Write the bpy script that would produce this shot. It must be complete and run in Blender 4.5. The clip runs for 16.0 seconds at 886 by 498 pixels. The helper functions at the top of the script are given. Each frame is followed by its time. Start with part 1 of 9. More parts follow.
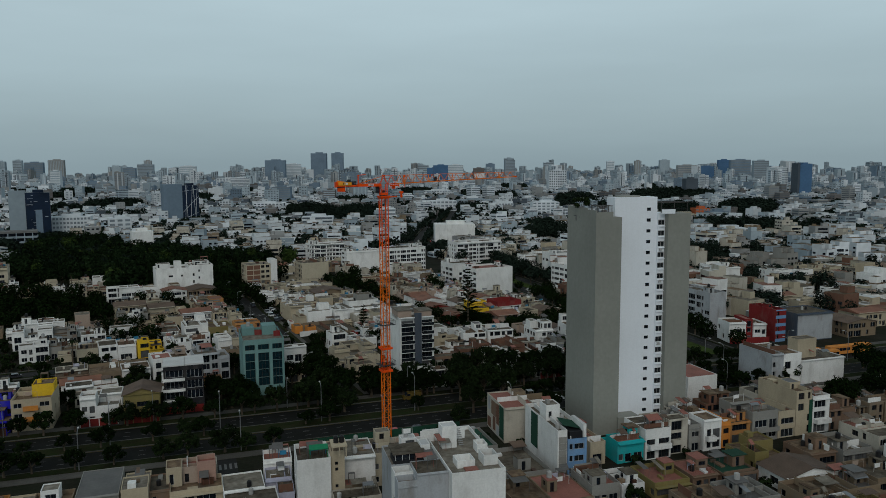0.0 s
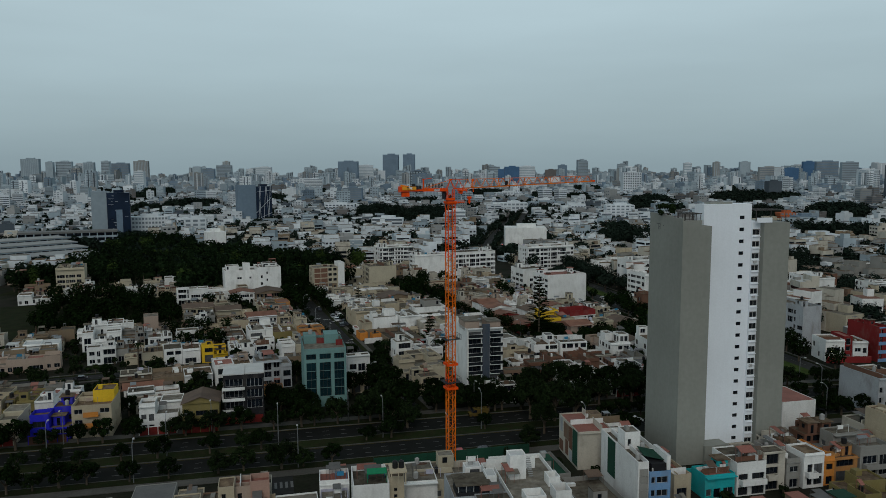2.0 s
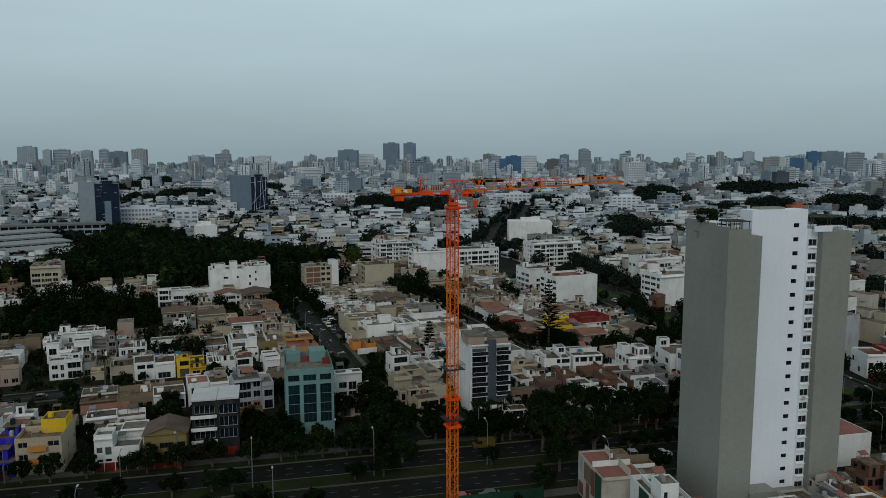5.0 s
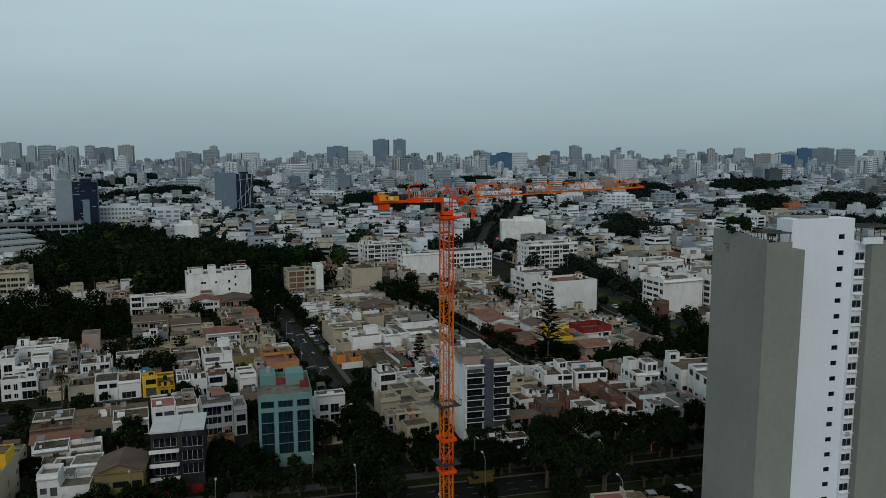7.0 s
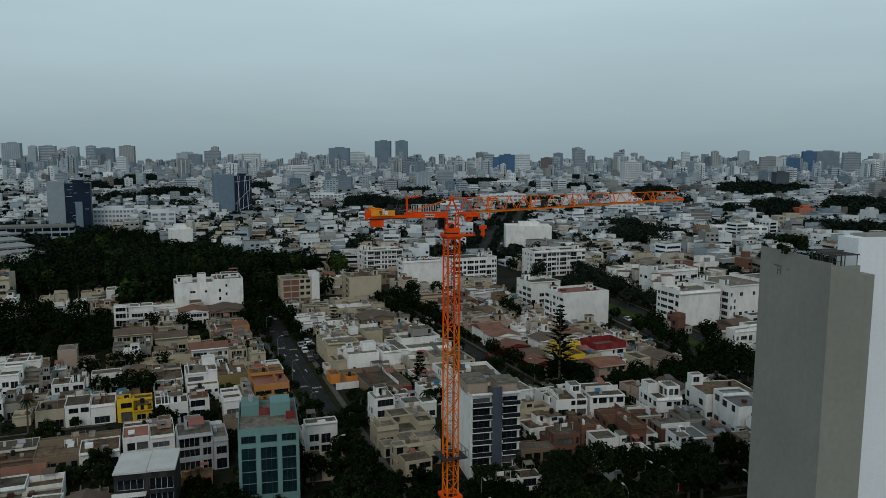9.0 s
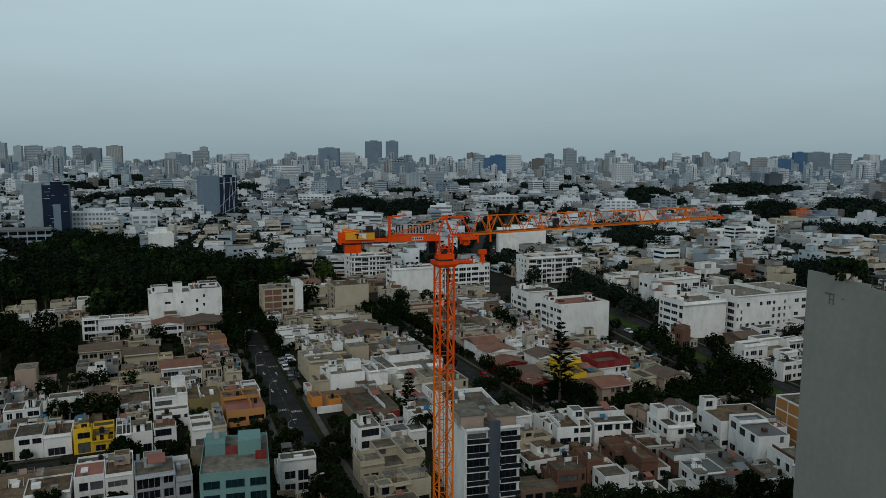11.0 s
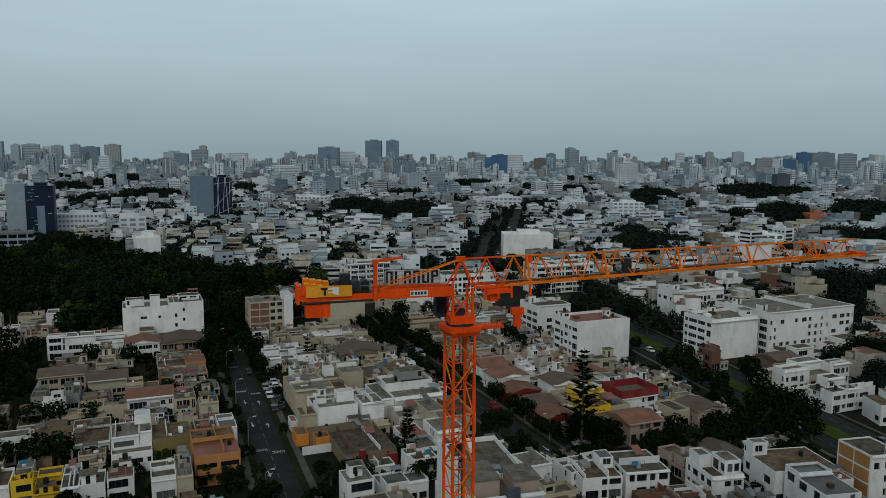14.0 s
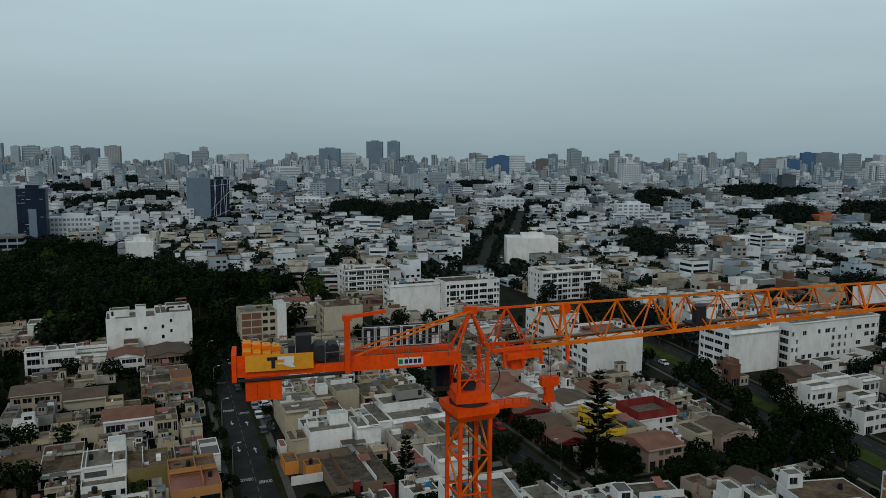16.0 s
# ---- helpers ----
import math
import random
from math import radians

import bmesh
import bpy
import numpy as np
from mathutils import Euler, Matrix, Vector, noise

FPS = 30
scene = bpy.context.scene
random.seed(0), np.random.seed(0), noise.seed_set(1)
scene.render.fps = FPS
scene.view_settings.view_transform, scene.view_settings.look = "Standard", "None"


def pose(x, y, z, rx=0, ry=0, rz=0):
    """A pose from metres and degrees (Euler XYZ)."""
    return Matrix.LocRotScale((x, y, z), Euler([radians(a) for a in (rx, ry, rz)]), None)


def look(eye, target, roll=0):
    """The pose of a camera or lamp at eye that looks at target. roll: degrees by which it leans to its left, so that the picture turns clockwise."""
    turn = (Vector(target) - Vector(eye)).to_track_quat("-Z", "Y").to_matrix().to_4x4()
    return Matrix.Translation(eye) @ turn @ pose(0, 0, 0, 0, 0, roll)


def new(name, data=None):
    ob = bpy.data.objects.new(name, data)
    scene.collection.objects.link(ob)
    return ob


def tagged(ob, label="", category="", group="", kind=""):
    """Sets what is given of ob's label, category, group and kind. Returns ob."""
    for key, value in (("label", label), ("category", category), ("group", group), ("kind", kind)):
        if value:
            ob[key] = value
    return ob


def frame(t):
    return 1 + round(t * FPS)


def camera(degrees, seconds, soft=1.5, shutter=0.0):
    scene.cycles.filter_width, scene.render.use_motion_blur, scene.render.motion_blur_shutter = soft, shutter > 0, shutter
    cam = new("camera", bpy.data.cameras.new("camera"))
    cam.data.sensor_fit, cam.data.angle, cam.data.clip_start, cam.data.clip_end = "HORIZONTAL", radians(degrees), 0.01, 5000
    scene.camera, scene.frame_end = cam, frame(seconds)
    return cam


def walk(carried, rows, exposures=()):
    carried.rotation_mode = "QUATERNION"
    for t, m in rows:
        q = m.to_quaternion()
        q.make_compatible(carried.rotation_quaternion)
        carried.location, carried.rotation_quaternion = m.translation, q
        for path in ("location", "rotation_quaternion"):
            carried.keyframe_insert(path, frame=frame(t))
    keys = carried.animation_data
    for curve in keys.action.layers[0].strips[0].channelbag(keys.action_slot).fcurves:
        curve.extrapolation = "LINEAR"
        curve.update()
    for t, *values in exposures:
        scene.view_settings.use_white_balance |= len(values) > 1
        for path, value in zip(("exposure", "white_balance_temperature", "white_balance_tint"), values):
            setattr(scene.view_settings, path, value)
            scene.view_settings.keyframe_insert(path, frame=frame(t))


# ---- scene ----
cam = camera(61.2, 16.0, soft=0.4)
PATH = [
    (0, (-63.156, -153.779, 65.230), (-43.600, -115.103, 60.434), -0.30),
    (0.5, (-61.901, -151.840, 65.447), (-44.102, -112.333, 60.651), -0.40),
    (1, (-60.673, -149.349, 65.498), (-44.844, -109.016, 60.767), -0.40),
    (1.5, (-59.552, -146.488, 65.530), (-43.714, -106.135, 60.821), -0.30),
    (2, (-57.883, -143.233, 65.694), (-42.045, -102.880, 60.985), -0.20),
    (2.5, (-56.452, -139.836, 65.936), (-40.654, -99.466, 61.271), -0.20),
    (3, (-54.993, -136.102, 66.111), (-39.178, -95.691, 61.707), -0.20),
    (3.5, (-53.602, -132.234, 66.246), (-37.816, -91.835, 61.668), -0.10),
    (6, (-45.209, -110.338, 68.060), (-29.261, -70.172, 62.413), -0.30),
    (6.5, (-43.563, -105.601, 68.113), (-27.225, -65.576, 62.510), -0.20),
    (7, (-41.861, -101.345, 68.109), (-25.554, -61.283, 62.550), -0.00),
    (7.5, (-40.419, -97.200, 68.338), (-24.112, -57.138, 62.779), 0.00),
    (8, (-38.807, -93.030, 68.444), (-22.540, -52.951, 62.929), 0.10),
    (8.5, (-37.230, -88.921, 68.583), (-20.984, -48.834, 63.089), 0.20),
    (9, (-35.332, -84.487, 68.661), (-19.126, -44.383, 63.189), 0.20),
    (11.5, (-27.402, -64.019, 69.676), (-10.633, -24.150, 64.226), 0.30),
    (12, (-25.911, -59.573, 69.722), (-9.142, -19.705, 64.272), 0.30),
    (12.5, (-24.124, -55.380, 69.964), (-7.386, -15.475, 64.492), 0.30),
    (13, (-22.578, -51.213, 69.968), (-5.849, -11.328, 64.496), 0.30),
    (13.5, (-20.892, -47.020, 70.055), (-4.203, -7.119, 64.584), 0.30),
    (14, (-19.258, -42.835, 70.175), (-2.569, -2.933, 64.682), 0.40),
    (14.5, (-17.534, -38.595, 70.215), (-0.885, 1.324, 64.721), 0.30),
    (15, (-15.960, -34.734, 70.371), (0.669, 5.193, 64.878), 0.30),
    (15.5, (-14.594, -31.435, 70.504), (2.015, 8.501, 65.011), 0.30),
    (16, (-13.505, -28.993, 70.491), (3.111, 10.963, 65.041), 0.30),
]
walk(cam, [(t, look(eye, target, roll)) for t, eye, target, roll in PATH], [(0.0, -0.08), (3.5, -0.03), (6.0, 0.0), (16.0, 0.0)])

# ---- light: overcast coastal sky, weak wide sun ----
world = bpy.data.worlds.new("sky")
scene.world = world
world.use_nodes = True
wn, wl = world.node_tree.nodes, world.node_tree.links
wn.clear()
sky = wn.new("ShaderNodeTexSky")
sky.sky_type = "NISHITA"
sky.sun_disc = False
sky.sun_elevation, sky.sun_rotation = radians(37), radians(209)
sky.air_density, sky.dust_density, sky.ozone_density = 1.0, 4.0, 1.0
wco = wn.new("ShaderNodeTexCoord")
wsep = wn.new("ShaderNodeSeparateXYZ")
wl.new(wco.outputs["Generated"], wsep.inputs[0])
# grey cloud deck, lightest where it thins above the haze
deck = wn.new("ShaderNodeValToRGB")
deck.color_ramp.elements[0].position, deck.color_ramp.elements[0].color = 0.0, (2.8, 3.72, 4.12, 1)
deck.color_ramp.elements[1].position, deck.color_ramp.elements[1].color = 1.0, (2.1, 2.65, 2.85, 1)
for at, colour in ((0.035, (3.2, 4.25, 4.68, 1)), (0.09, (3.8, 4.98, 5.45, 1)), (0.22, (4.95, 6.35, 6.85, 1)), (0.5, (3.4, 4.25, 4.6, 1))):
    e = deck.color_ramp.elements.new(at)
    e.color = colour
wl.new(wsep.outputs["Z"], deck.inputs[0])
wmap = wn.new("ShaderNodeMapping")
wmap.inputs["Scale"].default_value = (1.5, 1.5, 9)
wl.new(wco.outputs["Generated"], wmap.inputs[0])
cloud = wn.new("ShaderNodeTexNoise")
cloud.inputs["Scale"].default_value, cloud.inputs["Detail"].default_value = 1.6, 5
wl.new(wmap.outputs[0], cloud.inputs["Vector"])
cr = wn.new("ShaderNodeMapRange")
cr.inputs["From Min"].default_value, cr.inputs["From Max"].default_value = 0.3, 0.7
cr.inputs["To Min"].default_value, cr.inputs["To Max"].default_value = 0.95, 1.05
wl.new(cloud.outputs["Fac"], cr.inputs["Value"])
cm = wn.new("ShaderNodeVectorMath")
cm.operation = "SCALE"
wl.new(deck.outputs[0], cm.inputs[0])
wl.new(cr.outputs[0], cm.inputs["Scale"])
wmix = wn.new("ShaderNodeMix")
wmix.data_type = "RGBA"
wmix.inputs["Factor"].default_value = 0.9
wl.new(sky.outputs[0], wmix.inputs["A"])
wl.new(cm.outputs[0], wmix.inputs["B"])
wbg = wn.new("ShaderNodeBackground")
wbg.inputs["Strength"].default_value = 0.1
wl.new(wmix.outputs["Result"], wbg.inputs[0])
wout = wn.new("ShaderNodeOutputWorld")
wl.new(wbg.outputs[0], wout.inputs[0])
sun_data = bpy.data.lights.new("sun", "SUN")
sun_data.energy, sun_data.angle, sun_data.color = 0.62, radians(20), (1.0, 0.95, 0.89)
sun = new("sun", sun_data)
sun.matrix_world = look((-60, -110, 95), (0, 0, 0))
scene.view_settings.exposure = 0.0

# ---- materials ----
MATS = {}


def mat(name, colour, rough=0.85, metal=0.0, vary=0.12, big=0.12, fine=2.5, streak=0.0, bump=0.15, island=0.0, spec=0.3, tint=None, grime=0.0):
    """Colour with soft large stains, fine grain, rain streaks and small differences from piece to piece."""
    m = bpy.data.materials.new(name)
    m.use_nodes = True
    n, l = m.node_tree.nodes, m.node_tree.links
    b = n["Principled BSDF"]
    b.inputs["Roughness"].default_value, b.inputs["Metallic"].default_value = rough, metal
    b.inputs["Specular IOR Level"].default_value = spec
    geo = n.new("ShaderNodeNewGeometry")
    acc = None

    def noise_fac(scale, stretch, lo, hi, detail=4):
        mp = n.new("ShaderNodeMapping")
        mp.inputs["Scale"].default_value = stretch
        l.new(geo.outputs["Position"], mp.inputs[0])
        t = n.new("ShaderNodeTexNoise")
        t.inputs["Scale"].default_value, t.inputs["Detail"].default_value = scale, detail
        l.new(mp.outputs[0], t.inputs["Vector"])
        r = n.new("ShaderNodeMapRange")
        r.inputs["From Min"].default_value, r.inputs["From Max"].default_value = 0.3, 0.7
        r.inputs["To Min"].default_value, r.inputs["To Max"].default_value = lo, hi
        l.new(t.outputs["Fac"], r.inputs["Value"])
        return r.outputs[0], t.outputs["Fac"]

    def times(a, c):
        k = n.new("ShaderNodeMath")
        k.operation = "MULTIPLY"
        l.new(a, k.inputs[0])
        l.new(c, k.inputs[1])
        return k.outputs[0]

    acc, _ = noise_fac(big, (1, 1, 1), 1 - vary, 1 + vary * 0.6)
    g, raw = noise_fac(fine, (1, 1, 1), 1 - vary * 0.6, 1 + vary * 0.5)
    acc = times(acc, g)
    if streak:
        s, _ = noise_fac(1.3, (1, 1, 0.12), 1 - streak, 1.0)
        acc = times(acc, s)
    info = n.new("ShaderNodeObjectInfo")
    r = n.new("ShaderNodeMapRange")
    r.inputs["To Min"].default_value, r.inputs["To Max"].default_value = 1 - vary * 0.7, 1 + vary * 0.3
    l.new(info.outputs["Random"], r.inputs["Value"])
    acc = times(acc, r.outputs[0])
    if island:
        r = n.new("ShaderNodeMapRange")
        r.inputs["To Min"].default_value, r.inputs["To Max"].default_value = 1 - island, 1 + island * 0.6
        l.new(geo.outputs["Random Per Island"], r.inputs["Value"])
        acc = times(acc, r.outputs[0])
    base = n.new("ShaderNodeRGB")
    base.outputs[0].default_value = (*colour, 1)
    src = base.outputs[0]
    if tint:
        mx = n.new("ShaderNodeMix")
        mx.data_type = "RGBA"
        mx.inputs["B"].default_value = (*tint, 1)
        l.new(src, mx.inputs["A"])
        tf, _ = noise_fac(big * 2.3, (1, 1, 1), 0.0, 1.0, 6)
        l.new(tf, mx.inputs["Factor"])
        src = mx.outputs["Result"]
    sc = n.new("ShaderNodeVectorMath")
    sc.operation = "SCALE"
    l.new(src, sc.inputs[0])
    l.new(acc, sc.inputs["Scale"])
    out = sc.outputs[0]
    if grime:
        # brown-grey stains with soft edges, a few metres across, drawn out downwards
        mp = n.new("ShaderNodeMapping")
        mp.inputs["Scale"].default_value = (1, 1, 0.45)
        l.new(geo.outputs["Position"], mp.inputs[0])
        t = n.new("ShaderNodeTexNoise")
        t.inputs["Scale"].default_value, t.inputs["Detail"].default_value, t.inputs["Roughness"].default_value = 0.42, 7, 0.62
        l.new(mp.outputs[0], t.inputs["Vector"])
        r = n.new("ShaderNodeMapRange")
        r.inputs["From Min"].default_value, r.inputs["From Max"].default_value = 0.5, 0.74
        r.inputs["To Min"].default_value, r.inputs["To Max"].default_value = 0.0, grime
        l.new(t.outputs["Fac"], r.inputs["Value"])
        mx = n.new("ShaderNodeMix")
        mx.data_type = "RGBA"
        mx.inputs["B"].default_value = (0.13 + 0.25 * colour[0], 0.115 + 0.25 * colour[1], 0.095 + 0.25 * colour[2], 1)
        l.new(out, mx.inputs["A"])
        l.new(r.outputs[0], mx.inputs["Factor"])
        out = mx.outputs["Result"]
    l.new(out, b.inputs["Base Color"])
    if bump:
        bp = n.new("ShaderNodeBump")
        bp.inputs["Strength"].default_value, bp.inputs["Distance"].default_value = bump, 0.05
        l.new(raw, bp.inputs["Height"])
        l.new(bp.outputs[0], b.inputs["Normal"])
    MATS[name] = m
    return m


# walls
for name, colour in (("white", (0.79, 0.79, 0.77)), ("greyw", (0.40, 0.42, 0.44)), ("cream", (0.46, 0.39, 0.28)), ("beige", (0.45, 0.40, 0.30)),
                     ("tan", (0.22, 0.165, 0.11)), ("grey", (0.27, 0.265, 0.245)), ("ochre", (0.42, 0.20, 0.07)), ("orange", (0.62, 0.24, 0.05)),
                     ("yellow", (0.72, 0.46, 0.03)), ("olive", (0.22, 0.18, 0.07)), ("blue", (0.025, 0.025, 0.48)), ("teal", (0.16, 0.29, 0.28)),
                     ("pink", (0.40, 0.25, 0.20)), ("pinkish", (0.40, 0.31, 0.25)), ("brown", (0.20, 0.13, 0.09)), ("turq", (0.02, 0.40, 0.42)),
                     ("redwall", (0.215, 0.024, 0.024)), ("black", (0.022, 0.022, 0.025)), ("slate", (0.07, 0.09, 0.12)), ("lav", (0.45, 0.45, 0.55)),
                     ("skyblue", (0.16, 0.30, 0.50)), ("brick", (0.17, 0.088, 0.06)), ("dirty", (0.49, 0.455, 0.385)), ("terra", (0.50, 0.13, 0.05))):
    mat("wall_" + name, colour, 0.9, vary=0.13, big=0.1, fine=3, streak=0.05, bump=0.2, spec=0.12, grime=0.85 if name in ("dirty", "greyw", "tan", "brown") else 0.42)
mat("tower_grey", (0.272, 0.278, 0.247), 0.9, vary=0.10, big=0.05, fine=1.2, streak=0.05)
mat("tower_white", (0.84, 0.88, 0.93), 0.85, vary=0.05, big=0.06, streak=0.03)
# roofs and ground
mat("deck", (0.148, 0.131, 0.102), 0.95, vary=0.4, big=0.35, fine=1.3, tint=(0.09, 0.072, 0.055), bump=0.3, spec=0.04, grime=0.7)
mat("deck_light", (0.245, 0.226, 0.188), 0.95, vary=0.35, big=0.35, fine=1.3, tint=(0.15, 0.13, 0.105), bump=0.3, spec=0.04, grime=0.7)
mat("deck_tan", (0.20, 0.145, 0.094), 0.95, vary=0.4, big=0.35, fine=1.3, tint=(0.105, 0.07, 0.05), bump=0.3, spec=0.04, grime=0.7)
mat("deck_red", (0.27, 0.11, 0.085), 0.9, vary=0.2, big=0.3, fine=3)
mat("deck_white", (0.52, 0.52, 0.51), 0.9, vary=0.12, big=0.3, fine=3)
mat("sheet", (0.11, 0.105, 0.10), 0.6, vary=0.2, big=0.4, fine=2)
mat("tile", (0.20, 0.092, 0.06), 0.85, vary=0.25, big=0.3, fine=5, bump=0.5)
mat("tile_brown", (0.12, 0.082, 0.06), 0.85, vary=0.25, big=0.3, fine=5, bump=0.5)
mat("asphalt", (0.0145, 0.0155, 0.0135), 0.85, vary=0.25, big=0.12, fine=4, tint=(0.018, 0.0185, 0.018), bump=0.2, spec=0.04)
mat("asphalt_light", (0.027, 0.028, 0.0265), 0.85, vary=0.25, big=0.12, fine=4, tint=(0.04, 0.04, 0.04), bump=0.2, spec=0.04)
mat("paving", (0.10, 0.096, 0.086), 0.9, vary=0.25, big=0.2, fine=3, spec=0.04)
mat("kerb", (0.10, 0.10, 0.09), 0.9, vary=0.2, spec=0.04)
mat("grass", (0.016, 0.028, 0.008), 0.95, vary=0.35, big=0.2, fine=3, tint=(0.026, 0.024, 0.012), bump=0.5, spec=0.04)
mat("dirt", (0.028, 0.025, 0.02), 0.95, vary=0.35, big=0.05, fine=1.2, tint=(0.014, 0.018, 0.01), bump=0.4, spec=0.04)
mat("paint_white", (0.15, 0.15, 0.147), 0.8, vary=0.25, fine=5, spec=0.04)
mat("lettering_white", (0.55, 0.55, 0.54), 0.8, vary=0.25, fine=5)
mat("lawn", (0.035, 0.07, 0.012), 0.95, vary=0.35, big=0.2, fine=3, tint=(0.05, 0.06, 0.02), bump=0.5, spec=0.04)
mat("paint_yellow", (0.09, 0.07, 0.02), 0.8, vary=0.25, fine=5, spec=0.04)
# openings and metal
mat("glass", (0.018, 0.022, 0.026), 0.12, vary=0.3, big=0.5, bump=0, spec=0.5)
mat("glass_pale", (0.10, 0.105, 0.11), 0.2, vary=0.3, big=0.5, bump=0, spec=0.4)
mat("glass_blue", (0.007, 0.026, 0.034), 0.1, vary=0.3, big=0.4, bump=0, spec=0.6)
mat("glass_navy", (0.010, 0.020, 0.042), 0.35, vary=0.4, big=0.1, bump=0, spec=0.15)
mat("glass_dark", (0.008, 0.012, 0.018), 0.1, vary=0.3, big=0.3, bump=0, spec=0.5)
mat("frame_light", (0.45, 0.45, 0.44), 0.5, vary=0.1)
mat("frame_dark", (0.05, 0.045, 0.04), 0.5, vary=0.1)
mat("wood_door", (0.08, 0.035, 0.02), 0.6, vary=0.25, fine=6)
mat("red_door", (0.18, 0.015, 0.012), 0.6, vary=0.2)
mat("metal_grey", (0.25, 0.26, 0.27), 0.45, 0.6, vary=0.2)
mat("metal_dark", (0.022, 0.023, 0.026), 0.65, 0.1, vary=0.2)
mat("tank_black", (0.012, 0.012, 0.013), 0.5, vary=0.1)
mat("tank_grey", (0.36, 0.36, 0.35), 0.8, vary=0.15)
mat("crane_orange", (0.86, 0.078, 0.004), 0.6, vary=0.18, big=0.6, fine=5, spec=0.12)
mat("crane_amber", (0.80, 0.17, 0.006), 0.6, vary=0.18, big=0.6, fine=5, spec=0.12)
mat("crane_yellow", (0.80, 0.34, 0.02), 0.5, vary=0.15, big=0.6, fine=5)
mat("board_white", (0.7, 0.7, 0.7), 0.6, vary=0.05)
mat("ink_black", (0.012, 0.012, 0.014), 0.6, vary=0.05)
mat("ink_navy", (0.015, 0.02, 0.06), 0.6, vary=0.05)
mat("ink_green", (0.03, 0.2, 0.06), 0.6, vary=0.05)
mat("logo_grey", (0.12, 0.12, 0.12), 0.8, vary=0.05)
mat("net_green", (0.01, 0.06, 0.035), 0.9, vary=0.3, fine=4)
mat("canopy_green", (0.01, 0.22, 0.10), 0.8, vary=0.15)
mat("tarp_blue", (0.03, 0.2, 0.35), 0.7, vary=0.15)
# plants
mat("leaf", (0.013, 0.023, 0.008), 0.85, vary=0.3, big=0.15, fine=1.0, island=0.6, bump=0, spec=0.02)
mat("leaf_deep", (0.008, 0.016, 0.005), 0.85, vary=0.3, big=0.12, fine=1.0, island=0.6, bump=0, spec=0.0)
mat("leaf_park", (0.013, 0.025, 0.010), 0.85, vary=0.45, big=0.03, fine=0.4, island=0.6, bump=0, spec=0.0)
mat("leaf_light", (0.030, 0.050, 0.012), 0.85, vary=0.3, big=0.15, fine=1.0, island=0.5, bump=0, spec=0.02)
mat("bark", (0.09, 0.07, 0.05), 0.95, vary=0.25, fine=5)
# distance: pale bluish haze is mixed into these base colours
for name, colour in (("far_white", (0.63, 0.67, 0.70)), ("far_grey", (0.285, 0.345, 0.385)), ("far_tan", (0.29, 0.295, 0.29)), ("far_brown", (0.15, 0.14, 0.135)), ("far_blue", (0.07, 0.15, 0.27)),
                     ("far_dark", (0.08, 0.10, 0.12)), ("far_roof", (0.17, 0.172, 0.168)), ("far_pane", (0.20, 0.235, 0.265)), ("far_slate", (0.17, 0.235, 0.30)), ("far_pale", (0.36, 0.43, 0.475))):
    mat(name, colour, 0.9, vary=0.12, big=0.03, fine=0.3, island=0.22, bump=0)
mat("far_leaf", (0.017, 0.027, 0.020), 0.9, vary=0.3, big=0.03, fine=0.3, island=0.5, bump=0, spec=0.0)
for name, colour in (("car_white", (0.7, 0.7, 0.7)), ("car_silver", (0.35, 0.36, 0.37)), ("car_red", (0.35, 0.02, 0.02)), ("car_dark", (0.03, 0.03, 0.035)), ("car_yellow", (0.11, 0.075, 0.02))):
    mat(name, colour, 0.25, vary=0.03, bump=0, spec=0.6)
mat("rubber", (0.012, 0.012, 0.012), 0.9, vary=0.1)
lamp_red = mat("tail_lamp", (0.5, 0.01, 0.01), 0.3, bump=0)
lamp_red.node_tree.nodes["Principled BSDF"].inputs["Emission Color"].default_value = (1, 0.03, 0.02, 1)
lamp_red.node_tree.nodes["Principled BSDF"].inputs["Emission Strength"].default_value = 2.0


